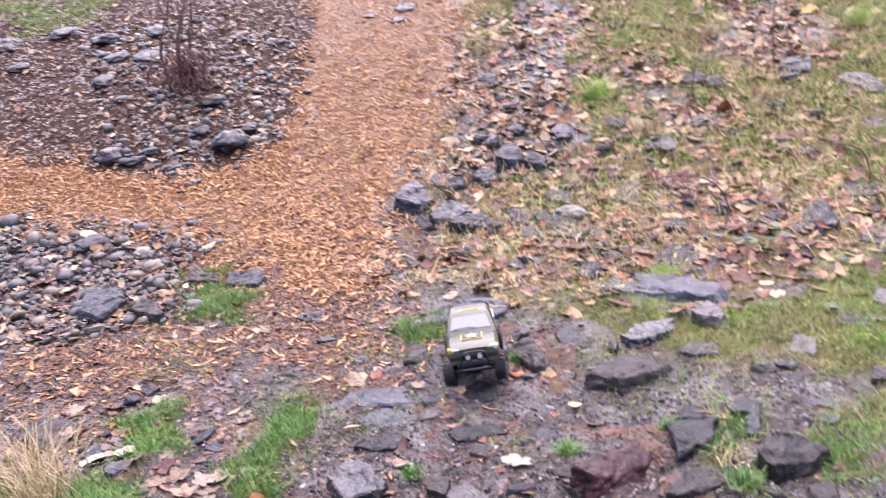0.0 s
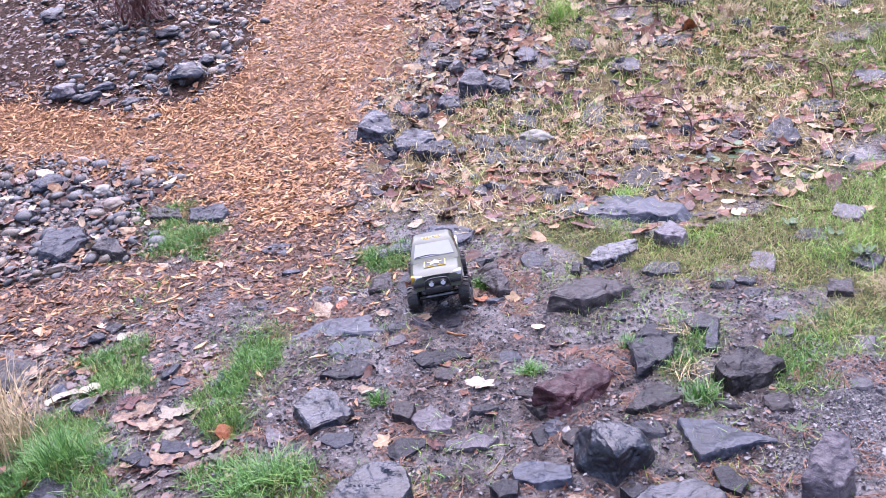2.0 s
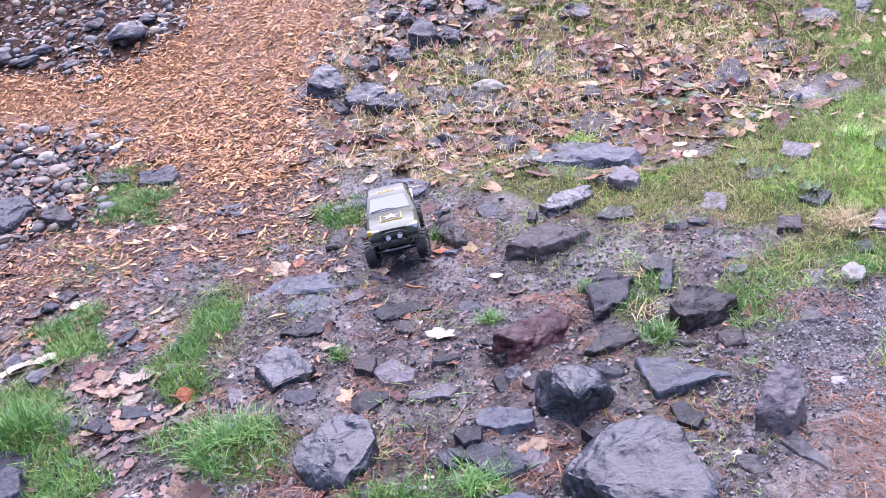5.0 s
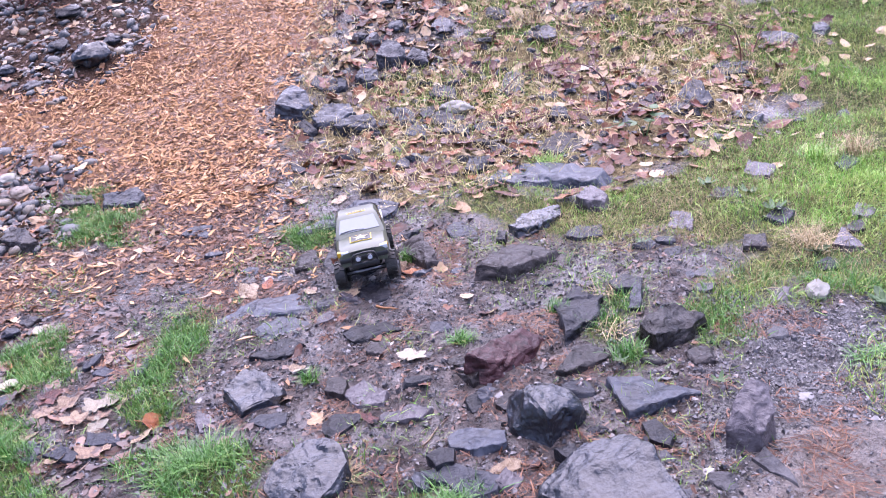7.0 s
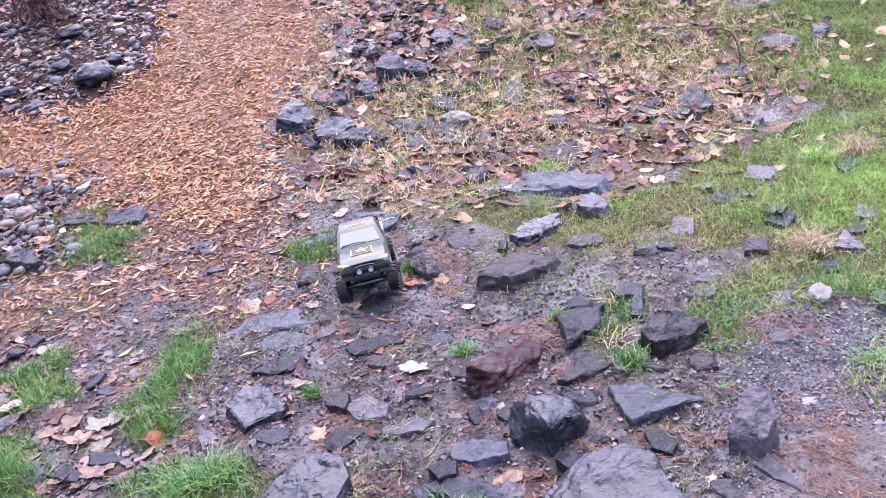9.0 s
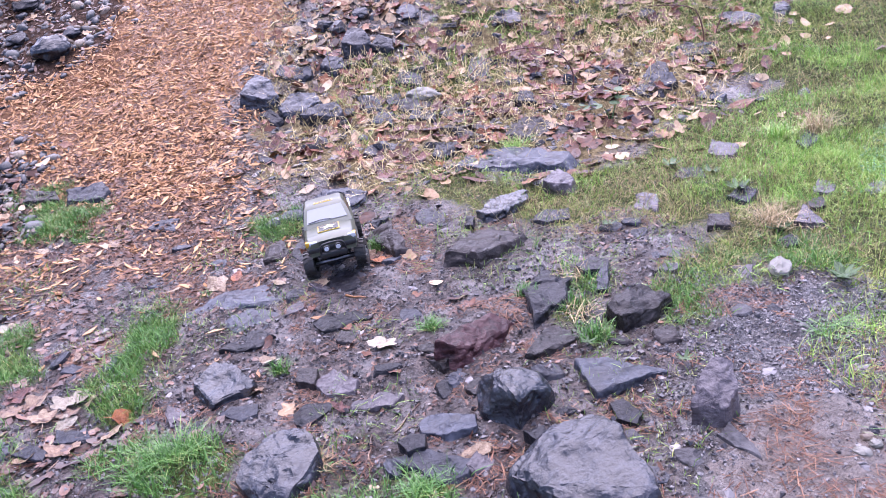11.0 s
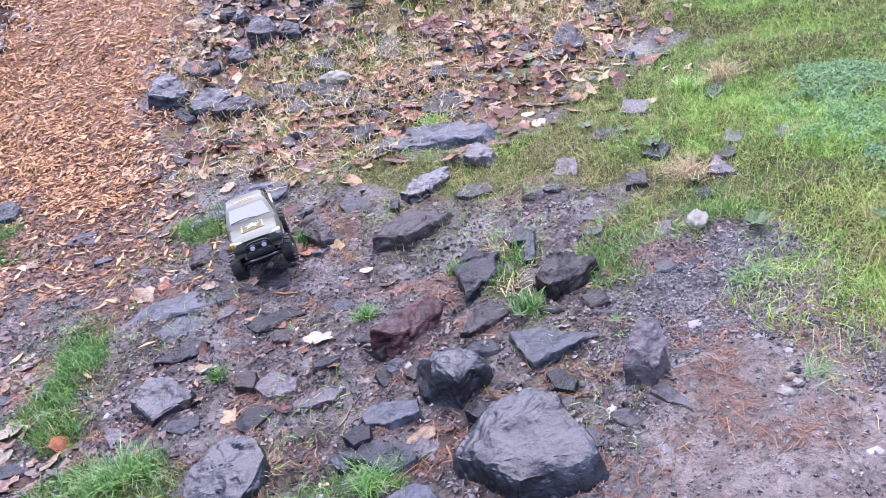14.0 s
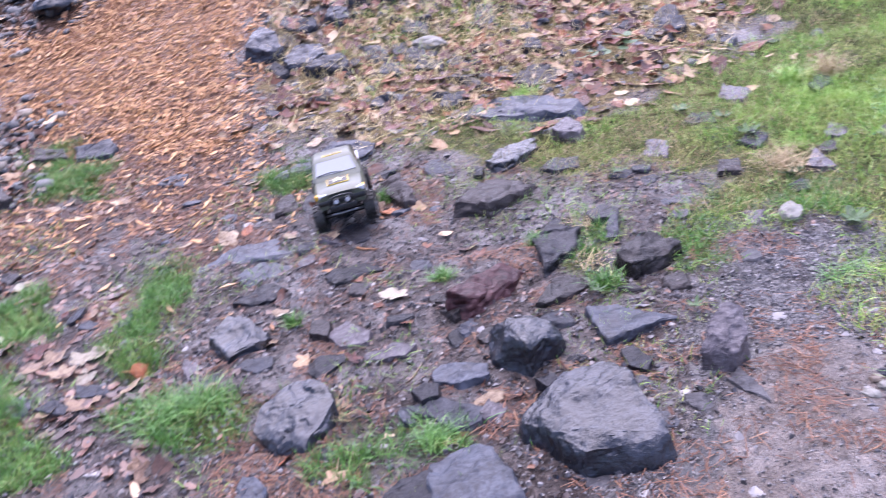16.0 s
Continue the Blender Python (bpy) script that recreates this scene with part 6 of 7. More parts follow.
leaf(-0.87, 7.46, 0.1, "pale", 0)
leaf(0.71, 6.96, 0.14, "white", 0)
leaf(0.69, 5.96, 0.12, "white", 0, 6)
leaf(2.21, 5.27, 0.1, "white", 0, 6)
leaf(-1.74, 4.34, 0.16, "pink", 20, 4)
leaf(-2.45, 4.56, 0.16, "red", 20)
leaf(-2.56, 4.56, 0.14, "pink", 80)
leaf(-1.67, 2.98, 0.12, "pale", 80)
leaf(-1.73, 3.00, 0.12, "pink", 20)
leaf(-1.82, 2.96, 0.1, "pink", 20)
leaf(-1.85, 3.30, 0.13, "pink", 20)
leaf(-1.63, 3.21, 0.12, "red", 20)
leaf(-0.58, 3.27, 0.13, "pale", 70, 7)
leaf(-0.48, 3.80, 0.11, "pale", 10)
leaf(-1.55, 2.27, 0.16, "red", 10)
leaf(-1.42, 2.18, 0.13, "orange", 90)
leaf(-0.37, 4.55, 0.12, "red", 292, None, 7)
leaf(-0.01, 4.80, 0.15, "red", 30, None, 7)
leaf(0.04, 4.74, 0.13, "pink", 64, None, 7)
leaf(-0.56, 4.75, 0.11, "pink", 85, None, 7)
leaf(0.16, 5.17, 0.11, "pale", 65, None, 7)
leaf(-0.16, 5.40, 0.09, "pink", 288, None, 7)
leaf(0.05, 5.48, 0.11, "pale", 312, None, 7)
leaf(0.23, 5.46, 0.07, "pale", 209, None, 7)
leaf(0.51, 5.21, 0.10, "orange", 14, None, 7)
leaf(0.73, 5.15, 0.17, "dark", 33, None, 7)
leaf(0.66, 5.37, 0.14, "pink", 119, None, 7)
leaf(0.82, 4.52, 0.11, "pale", 155, None, 7)
leaf(0.86, 4.30, 0.12, "orange", 223, None, 7)
leaf(0.36, 4.45, 0.08, "red", 172, None, 7)
leaf(0.95, 4.23, 0.08, "pale", 95, None, 7)
leaf(1.17, 4.24, 0.12, "pale", 57, None, 7)
leaf(1.28, 4.71, 0.11, "red", 248, None, 7)
leaf(1.09, 4.59, 0.13, "pink", 264, None, 7)
leaf(0.14, 4.36, 0.12, "orange", 11, None, 7)
leaf(-0.17, 4.14, 0.11, "pale", 40, None, 7)
leaf(-0.37, 4.18, 0.09, "pale", 162, None, 7)
leaf(0.38, 4.79, 0.11, "pink", 140, None, 7)
leaf(1.49, 5.27, 0.17, "white", 319, None, 7)
leaf(0.74, 5.69, 0.13, "pale", 186, None, 7)
leaf(1.02, 5.65, 0.11, "pale", 151, None, 7)
leaf(1.26, 5.58, 0.10, "pale", 155, None, 7)
leaf(-0.33, 4.45, 0.12, "pink", 239, None, 7)
leaf(0.12, 5.00, 0.10, "pink", 211, None, 7)
leaf(0.23, 4.83, 0.11, "pink", 62, None, 7)
leaf(0.67, 4.92, 0.10, "pale", 265, None, 7)
leaf(0.91, 4.82, 0.12, "dark", 272, None, 7)
leaf(0.97, 4.01, 0.09, "pink", 344, None, 7)
leaf(-1.07, 2.85, 0.07, "pink", 283, None, 7)
leaf(-1.09, 2.46, 0.12, "pink", 102, None, 7)
leaf(-1.45, 3.25, 0.08, "white", 115, None, 7)
leaf(-0.39, 2.37, 0.05, "pink", 233, None, 7)
leaf(-0.29, 2.24, 0.04, "pale", 234, None, 7)
leaf(-0.51, 3.32, 0.09, "orange", 250, None, 7)
# the rest of the litter that lies loose near the trail and the stones
for colour, count, lo, hi in (("pink", 30, 0.07, 0.13), ("pale", 34, 0.06, 0.12), ("red", 40, 0.08, 0.15), ("dark", 12, 0.08, 0.14), ("orange", 34, 0.08, 0.14)):
    x, y = spots(count, lambda x, y: zone(LITTER, x, y, 0.3, 0.3, 4) * np.clip(1.9 - y / 5, 0.1, 1), (-0.6, 3.6, 3.0, 7.5))
    for px, py in zip(x, y):
        leaf(float(px), float(py), leaf_rng.uniform(lo, hi), colour)
for colour, count in (("pink", 14), ("pale", 9), ("red", 7)):
    x, y = spots(count, lambda x, y: 0.25 + 0.75 * zone(FRINGE, x, y), (-2.6, 1.9, 0.0, 5.5))
    for px, py in zip(x, y):
        leaf(float(px), float(py), leaf_rng.uniform(0.05, 0.1), colour)


# ---- twigs, canes, shrub, weeds ----
def tube(bm, pts, r0, r1, sides=6):
    pts = [Vector(p) for p in pts]
    rings = []
    for i, p in enumerate(pts):
        d = (pts[min(i + 1, len(pts) - 1)] - pts[max(i - 1, 0)]).normalized()
        a = d.orthogonal().normalized()
        b = d.cross(a)
        r = r0 + (r1 - r0) * i / (len(pts) - 1)
        rings.append([bm.verts.new(p + (a * math.cos(2 * math.pi * k / sides) + b * math.sin(2 * math.pi * k / sides)) * r) for k in range(sides)])
    for u, v in zip(rings, rings[1:]):
        for k in range(sides):
            bm.faces.new((u[k], u[(k + 1) % sides], v[(k + 1) % sides], v[k]))
    bm.faces.new(rings[0][::-1])
    bm.faces.new(rings[-1])


def bend(points, n=5):
    """A smooth line through the points (Catmull-Rom)."""
    p = [Vector(q) for q in points]
    p = [2 * p[0] - p[1]] + p + [2 * p[-1] - p[-2]]
    out = []
    for i in range(1, len(p) - 2):
        for k in range(n):
            t = k / n
            a, b, c, d = p[i - 1], p[i], p[i + 1], p[i + 2]
            out.append(0.5 * ((2 * b) + (c - a) * t + (2 * a - 5 * b + 4 * c - d) * t * t + (3 * b - 3 * c + d - a) * t ** 3))
    return out + [p[-2]]


def cane(x, y, steps, radius, name="bramble_cane", label="thin arching dark red bramble cane", material=None):
    z = float(land(x, y)) - 0.02
    bm = bmesh.new()
    line = bend([(x, y, z)] + [(x + a, y + b, z + c) for a, b, c in steps])
    tube(bm, line, radius, radius * 0.45)
    r = random.Random(int(x * 100))
    for p in line[3:-2:2]:
        d = Vector((r.uniform(-1, 1), r.uniform(-1, 1), r.uniform(-0.2, 1))).normalized()
        tube(bm, [p, p + d * radius * 3], radius * 0.4, radius * 0.08, 4)
    return tagged(part(name, bm, material or M_CANE, None, label, smooth=60), category="bramble")


cane(1.44, 4.66, [(0.02, 0, 0.16), (-0.06, 0.02, 0.29), (-0.22, 0.04, 0.34), (-0.46, 0.02, 0.33), (-0.6, 0.0, 0.24)], 0.005)
cane(2.45, 5.01, [(-0.01, 0, 0.13), (-0.06, 0.02, 0.25), (-0.24, 0.04, 0.3), (-0.44, 0.05, 0.31)], 0.005)
cane(2.57, 5.10, [(0.03, 0, 0.08), (0.1, 0.03, 0.18), (0.22, 0.06, 0.22), (0.36, 0.1, 0.21)], 0.0045)
cane(0.88, 4.92, [(0.1, 0.03, 0.03), (0.25, 0.06, 0.05), (0.4, 0.1, 0.03)], 0.009, "twig", "dark wet fallen twig among leaves", M_TWIG)
cane(1.31, 6.54, [(0.15, -0.02, 0.05), (0.35, -0.06, 0.04), (0.55, -0.1, 0.02)], 0.009, "twig", "dark wet fallen twig among leaves", M_TWIG)
cane(2.51, 6.69, [(-0.01, 0.0, 0.2), (0.0, 0.02, 0.4), (0.03, 0.03, 0.6)], 0.006)
cane(1.74, 6.23, [(-0.01, 0.0, 0.15), (0.03, 0.02, 0.35), (0.1, 0.03, 0.5)], 0.005)


def stick(x, y, length, turn, radius, material, label, name="stick"):
    r = random.Random(int(1000 * x))
    bm = bmesh.new()
    a = radians(turn)
    pts = []
    for i in range(5):
        t = (i / 4 - 0.5) * length
        px, py = x + t * math.cos(a) + r.uniform(-1, 1) * 0.04 * length, y + t * math.sin(a) + r.uniform(-1, 1) * 0.04 * length
        pts.append((px, py, float(land(px, py)) + radius * 0.8))
    tube(bm, bend(pts, 3), radius, radius * 0.6)
    return tagged(part(name, bm, material, None, label, smooth=60), category="stick", group="fallen sticks")


stick(-0.00, 4.20, 0.12, 20, 0.022, M_TWIG, "short thick dark rotten stick beside leaves")
stick(-1.03, 3.61, 0.12, -50, 0.006, M_CHIP, "pale splinter of wood on mud")
stick(-0.51, 3.16, 0.09, -30, 0.005, M_CHIP, "pale splinter of wood on mud")
stick(-0.07, 1.94, 0.12, 80, 0.003, LEAF["pink"], "thin pink stalk on the mud")
stick(0.05, 2.05, 0.14, 50, 0.003, LEAF["pink"], "thin pink stalk on the mud")
stick(-0.35, 2.51, 0.06, 5, 0.006, LEAF["white"], "short white splinter on mud")
stick(-1.88, 3.15, 0.3, 40, 0.008, M_TWIG, "thin brown stick on wet ground")
stick(0.54, 6.76, 0.4, -25, 0.012, M_TWIG, "dark fallen stick among leaves")
stick(-0.03, 2.84, 0.08, -30, 0.005, M_CHIP, "pale splinter of wood on mud")


def bark_strip(line, width):
    """A torn strip of bark: a thin curled sheet with ragged edges along a line on the ground."""
    r = random.Random(9)
    bm = bmesh.new()
    rows = []
    pts = bend([(px, py, float(land(px, py)) + 0.012) for px, py in line], 5)
    for i, p in enumerate(pts):
        d = pts[min(i + 1, len(pts) - 1)] - pts[max(i - 1, 0)]
        side = Vector((-d.y, d.x, 0)).normalized()
        w = width * r.uniform(0.55, 1.15) * (0.5 if i in (0, len(pts) - 1) else 1)
        rows.append([p + side * w * k + Vector((0, 0, 0.35 * width * k * k + r.uniform(0, 0.004))) for k in (-1, -0.35, 0.35, 1)])
    for lift in (0.0, 0.003):
        grid = [[bm.verts.new(q + Vector((0, 0, lift))) for q in row] for row in rows]
        for u, v in zip(grid, grid[1:]):
            for k in range(3):
                bm.faces.new((u[k], u[k + 1], v[k + 1], v[k]))
    return tagged(part("bark_strip", bm, LEAF["white"], None, "torn curled strip of white birch bark", smooth=50), category="bark")


bark_strip([(-1.53, 2.68), (-1.50, 2.75), (-1.43, 2.74), (-1.37, 2.78)], 0.03)


def shrub(x, y):
    """A leafless shrub: upright dark stems out of a tangle of short twigs."""
    r = random.Random(3)
    root = tagged(new("shrub"), "leafless dark shrub with thin upright stems", "shrub")
    z = float(land(x, y))
    root.location = (x, y, z)
    for i in range(8):
        a, h = r.uniform(0, 6.28), r.uniform(0.7, 1.3)
        bm = bmesh.new()
        bx, by = r.uniform(-0.16, 0.12), r.uniform(-0.12, 0.12)
        tube(bm, bend([(bx, by, -0.05), (bx + r.uniform(-0.05, 0.05), by, 0.3 * h), (bx + r.uniform(-0.1, 0.12), by + 0.03, 0.65 * h), (bx + r.uniform(-0.15, 0.2), by + 0.05, h)]), 0.011, 0.005)
        part("stem", bm, M_CANE, root, smooth=60)
    bm = bmesh.new()
    for i in range(420):
        a, d = r.uniform(0, 6.28), abs(r.gauss(0, 0.3))
        p = Vector((d * math.cos(a), d * math.sin(a), r.uniform(-0.05, 0.25)))
        q = p + Vector((r.uniform(-0.12, 0.12), r.uniform(-0.12, 0.12), r.uniform(-0.02, 0.16)))
        tube(bm, [p, (p + q) / 2 + Vector((r.uniform(-0.02, 0.02), 0, 0.02)), q], 0.006, 0.002, 4)
    tagged(part("twig_tangle", bm, M_CANE, root, "tangle of short dark red twigs"), kind="stuff")


shrub(-2.35, 7.43)


def rosette(x, y, size, count, seed, label="low green weed with broad leaves"):
    r = random.Random(seed)
    root = tagged(new("weed"), label, "weed", "weeds in the grass")
    root.location = (x, y, float(land(x, y)) + 0.005)
    for i in range(count):
        a = 2 * math.pi * i / count + r.uniform(-0.3, 0.3)
        ob = new("leaf", weed_mesh)
        ob.parent = root
        s = size * r.uniform(0.7, 1.1)
        ob.matrix_local = pose(0.45 * s * math.cos(a), 0.45 * s * math.sin(a), 0.02, 0, 0, math.degrees(a)) @ pose(0, 0, 0, 0, -r.uniform(10, 35), 0) @ Matrix.Diagonal((s, s * 0.55, s * 0.5, 1))


weed_mesh = as_mesh("leaf", OVAL[0], LEAF["green"])
rosette(1.55, 2.21, 0.07, 11, 1)
rosette(1.88, 1.99, 0.06, 9, 2)
rosette(1.52, 3.46, 0.06, 9, 3)
rosette(1.66, 3.33, 0.06, 8, 4)
rosette(1.54, 2.20, 0.05, 9, 5)
rosette(1.64, 3.07, 0.07, 9, 6)
rosette(1.61, 2.68, 0.07, 8, 7)
rosette(1.04, 3.00, 0.04, 7, 8)
rosette(0.65, 2.15, 0.04, 6, 9)
rosette(0.87, 1.94, 0.04, 6, 10)


def seedling(x, y):
    """A small plant with two sprays of paired leaflets."""
    root = tagged(new("seedling"), "small plant with paired blue-green leaflets", "plant")
    z = float(land(x, y))
    root.location = (x, y, z)
    bm = bmesh.new()
    tube(bm, bend([(0, 0, -0.02), (-0.02, 0, 0.06), (-0.08, 0, 0.1), (-0.18, 0, 0.1)]), 0.004, 0.002)
    tube(bm, bend([(0, 0, -0.02), (0.03, 0, 0.07), (0.06, 0.02, 0.15)]), 0.004, 0.002)
    part("stem", bm, LEAF["green"], root)
    for px, py, pz, turn, s in ((-0.2, 0, 0.09, 185, 0.09), (-0.14, -0.03, 0.1, 240, 0.08), (-0.13, 0.035, 0.1, 120, 0.08), (-0.07, -0.035, 0.095, 250, 0.08), (-0.05, 0.035, 0.09, 110, 0.08),
                               (0.02, -0.03, 0.1, 300, 0.08), (0.07, -0.01, 0.12, 340, 0.09), (0.07, 0.04, 0.15, 60, 0.1), (0.02, 0.04, 0.15, 130, 0.09)):
        ob = new("leaf", weed_mesh)
        ob.parent = root
        ob.matrix_local = pose(px, py, pz, 12, 0, turn) @ Matrix.Diagonal((s, s * 0.9, s * 0.4, 1))


seedling(1.50, 4.19)


def tuft(x, y, height, spread, count, seed, material, label):
    """A clump of long arching blades."""
    r = random.Random(seed)
    verts, faces = [], []
    for i in range(count):
        a, lean = r.uniform(0, 6.28), r.uniform(0.15, 1.0)
        h = height * r.uniform(0.5, 1.1)
        bx, by = r.gauss(0, spread * 0.25), r.gauss(0, spread * 0.25)
        w = r.uniform(0.0012, 0.0025)
        o = len(verts)
        for t in (0, 0.35, 0.7, 1):
            out = spread * lean * t * t
            cx, cy, cz = bx + out * math.cos(a), by + out * math.sin(a), h * (t - 0.45 * lean * t * t)
            k = w * (1 - 0.8 * t)
            verts += [(cx - k * math.sin(a), cy + k * math.cos(a), cz), (cx + k * math.sin(a), cy - k * math.cos(a), cz)]
        faces += [(o, o + 1, o + 3, o + 2), (o + 2, o + 3, o + 5, o + 4), (o + 4, o + 5, o + 7, o + 6)]
    mesh = as_mesh("grass_tuft", (verts, faces), material)
    ob = tagged(new("grass_tuft", mesh), label, "grass tuft", "grass tufts")
    ob.location = (x, y, float(land(x, y)) - 0.005)


tuft(-1.57, 2.46, 0.3, 0.26, 230, 1, M_STRAW, "long blond arching grass clump")
tuft(-1.32, 2.28, 0.16, 0.14, 420, 2, M_TURF, "dense green grass clump beside the mud")
tuft(-1.75, 2.68, 0.3, 0.3, 160, 3, M_STRAW, "long blond arching grass clump")
tuft(0.94, 4.13, 0.1, 0.12, 160, 4, M_GRASS, "spiky bright green grass tuft")
tuft(0.10, 3.26, 0.08, 0.06, 150, 5, M_TURF, "green grass tuft beside an upright shard")
tuft(2.12, 3.57, 0.11, 0.13, 160, 6, M_GRASS, "spiky bright green grass tuft")
tuft(2.32, 3.58, 0.14, 0.16, 220, 7, M_STRAW, "drooping straw-coloured grass clump")
tuft(1.61, 2.74, 0.09, 0.14, 180, 8, M_STRAW, "flattened straw-coloured grass tuft")
tuft(0.78, 2.64, 0.06, 0.12, 45, 9, M_STRAW, "drooping straw-coloured grass tuft by a rock")
tuft(0.70, 2.35, 0.06, 0.12, 45, 10, M_STRAW, "drooping straw-coloured grass tuft by a rock")
tuft(0.69, 2.20, 0.08, 0.07, 120, 11, M_TURF, "green grass tuft under a rock")
tuft(0.56, 2.55, 0.07, 0.06, 90, 12, M_TURF, "green grass tuft under a rock")
tuft(0.20, 2.49, 0.06, 0.06, 90, 13, M_TURF, "small green grass tuft on mud")
tuft(0.21, 2.48, 0.05, 0.06, 70, 14, M_TURF, "small green grass tuft on mud")
tuft(-0.32, 2.45, 0.06, 0.06, 90, 15, M_TURF, "small green grass tuft on mud")
tuft(1.33, 1.96, 0.035, 0.1, 60, 16, M_TURF, "sparse grass tuft on the gravel")
tuft(1.38, 1.96, 0.035, 0.08, 60, 17, M_TURF, "sparse grass tuft on the gravel")
tuft(1.22, 1.48, 0.035, 0.1, 45, 18, M_TURF, "sparse grass tuft on the path")
tuft(-0.60, 2.08, 0.09, 0.13, 160, 19, M_TURF, "dense green grass tuft")
tuft(-0.69, 2.07, 0.09, 0.12, 150, 20, M_TURF, "dense green grass tuft")
tuft(-0.22, 1.89, 0.06, 0.08, 60, 21, M_STRAW, "straw-coloured grass tuft between rocks")
tuft(0.04, 1.70, 0.06, 0.08, 200, 22, M_TURF, "bright green grass tuft between rocks")
tuft(1.08, 6.51, 0.2, 0.22, 260, 23, M_GRASS, "grey-green grass tussock on the bank")
tuft(1.32, 5.99, 0.12, 0.2, 200, 24, M_STRAW, "straw-coloured grass tussock on the bank")
tuft(3.46, 7.30, 0.2, 0.3, 300, 25, M_GRASS, "dark green grass tussock on the bank")
tuft(2.31, 6.28, 0.12, 0.24, 260, 26, M_STRAW, "straw-coloured grass tussock on the bank")
tuft(2.19, 7.39, 0.14, 0.3, 260, 27, M_STRAW, "straw-coloured grass tussock on the bank")
tuft(0.34, 7.51, 0.12, 0.25, 200, 28, M_STRAW, "straw-coloured grass tussock on the bank")

# ---- small radio-controlled truck ----
M_OLIVE = plain("olive_paint", (0.11, 0.125, 0.08), 0.4, 0.0, 0.06, 0.08)
M_BLACK = plain("black_plastic", (0.016, 0.016, 0.018), 0.45, 0.0, 0.0, 0.25)
M_RUBBER = natural("tyre_rubber", [(0.2, (0.012, 0.012, 0.013)), (0.8, (0.035, 0.033, 0.032))], 20, 90, 0.1, (0.4, 0.7), 0.3, 0.001)
M_SILVER = plain("satin_metal", (0.55, 0.55, 0.56), 0.3, 0.9)
M_BED = plain("white_panel", (0.75, 0.75, 0.73), 0.35)
# the pale grey-blue is the sky's reflection put into the windscreen's colour
M_SCREEN = plain("windscreen_sky_reflection", (0.31, 0.34, 0.36), 0.2, 0.0, 0.3, 0.05)
M_GLASS = plain("side_window_tint", (0.03, 0.032, 0.035), 0.12)
M_LAMP = plain("lamp_lens", (0.75, 0.77, 0.8), 0.15)
M_AMBER = plain("amber_lens", (0.75, 0.42, 0.02), 0.2)
M_YELLOW = plain("yellow_print", (0.8, 0.56, 0.05), 0.4)
M_INK = plain("black_print", (0.012, 0.012, 0.012), 0.4)
M_CREAM = plain("cream_print", (0.72, 0.66, 0.42), 0.4)


def box(bm, lo, hi, bevel=0.0):
    """A box between two corners, its edges rounded."""
    g = bmesh.ops.create_cube(bm, size=1)
    for v in g["verts"]:
        v.co = Vector([(lo[i] + hi[i]) / 2 + v.co[i] * (hi[i] - lo[i]) for i in range(3)])
    if bevel:
        es = list({e for v in g["verts"] for e in v.link_edges})
        bmesh.ops.bevel(bm, geom=es, offset=bevel, segments=2, affect="EDGES", profile=0.5)


def loft(bm, rings, caps=True):
    rows = [[bm.verts.new(p) for p in ring] for ring in rings]
    n = len(rows[0])
    for a, b in zip(rows, rows[1:]):
        for k in range(n):
            bm.faces.new((a[k], a[(k + 1) % n], b[(k + 1) % n], b[k]))
    if caps:
        bm.faces.new(rows[0][::-1])
        bm.faces.new(rows[-1])
    bmesh.ops.recalc_face_normals(bm, faces=bm.faces)


def panel(points, thick):
    """A flat plate between corner points, given in order, thick along its normal."""
    bm = bmesh.new()
    p = [Vector(q) for q in points]
    n = (p[1] - p[0]).cross(p[2] - p[0]).normalized() * thick
    low, top = [bm.verts.new(q - n * 0.3) for q in p], [bm.verts.new(q + n) for q in p]
    bm.faces.new(low[::-1]), bm.faces.new(top)
    for i in range(len(p)):
        j = (i + 1) % len(p)
        bm.faces.new((low[i], low[j], top[j], top[i]))
    return bm


def cylinder(bm, centre, axis, radius, depth, sides=20, taper=1.0):
    q = Vector(axis).normalized().to_track_quat("Z", "Y").to_matrix().to_4x4()
    bmesh.ops.create_cone(bm, cap_ends=True, segments=sides, radius1=radius, radius2=radius * taper, depth=depth, matrix=Matrix.Translation(centre) @ q)


WHEEL_Y, WHEEL_R, TRACK = 0.157, 0.056, 0.094


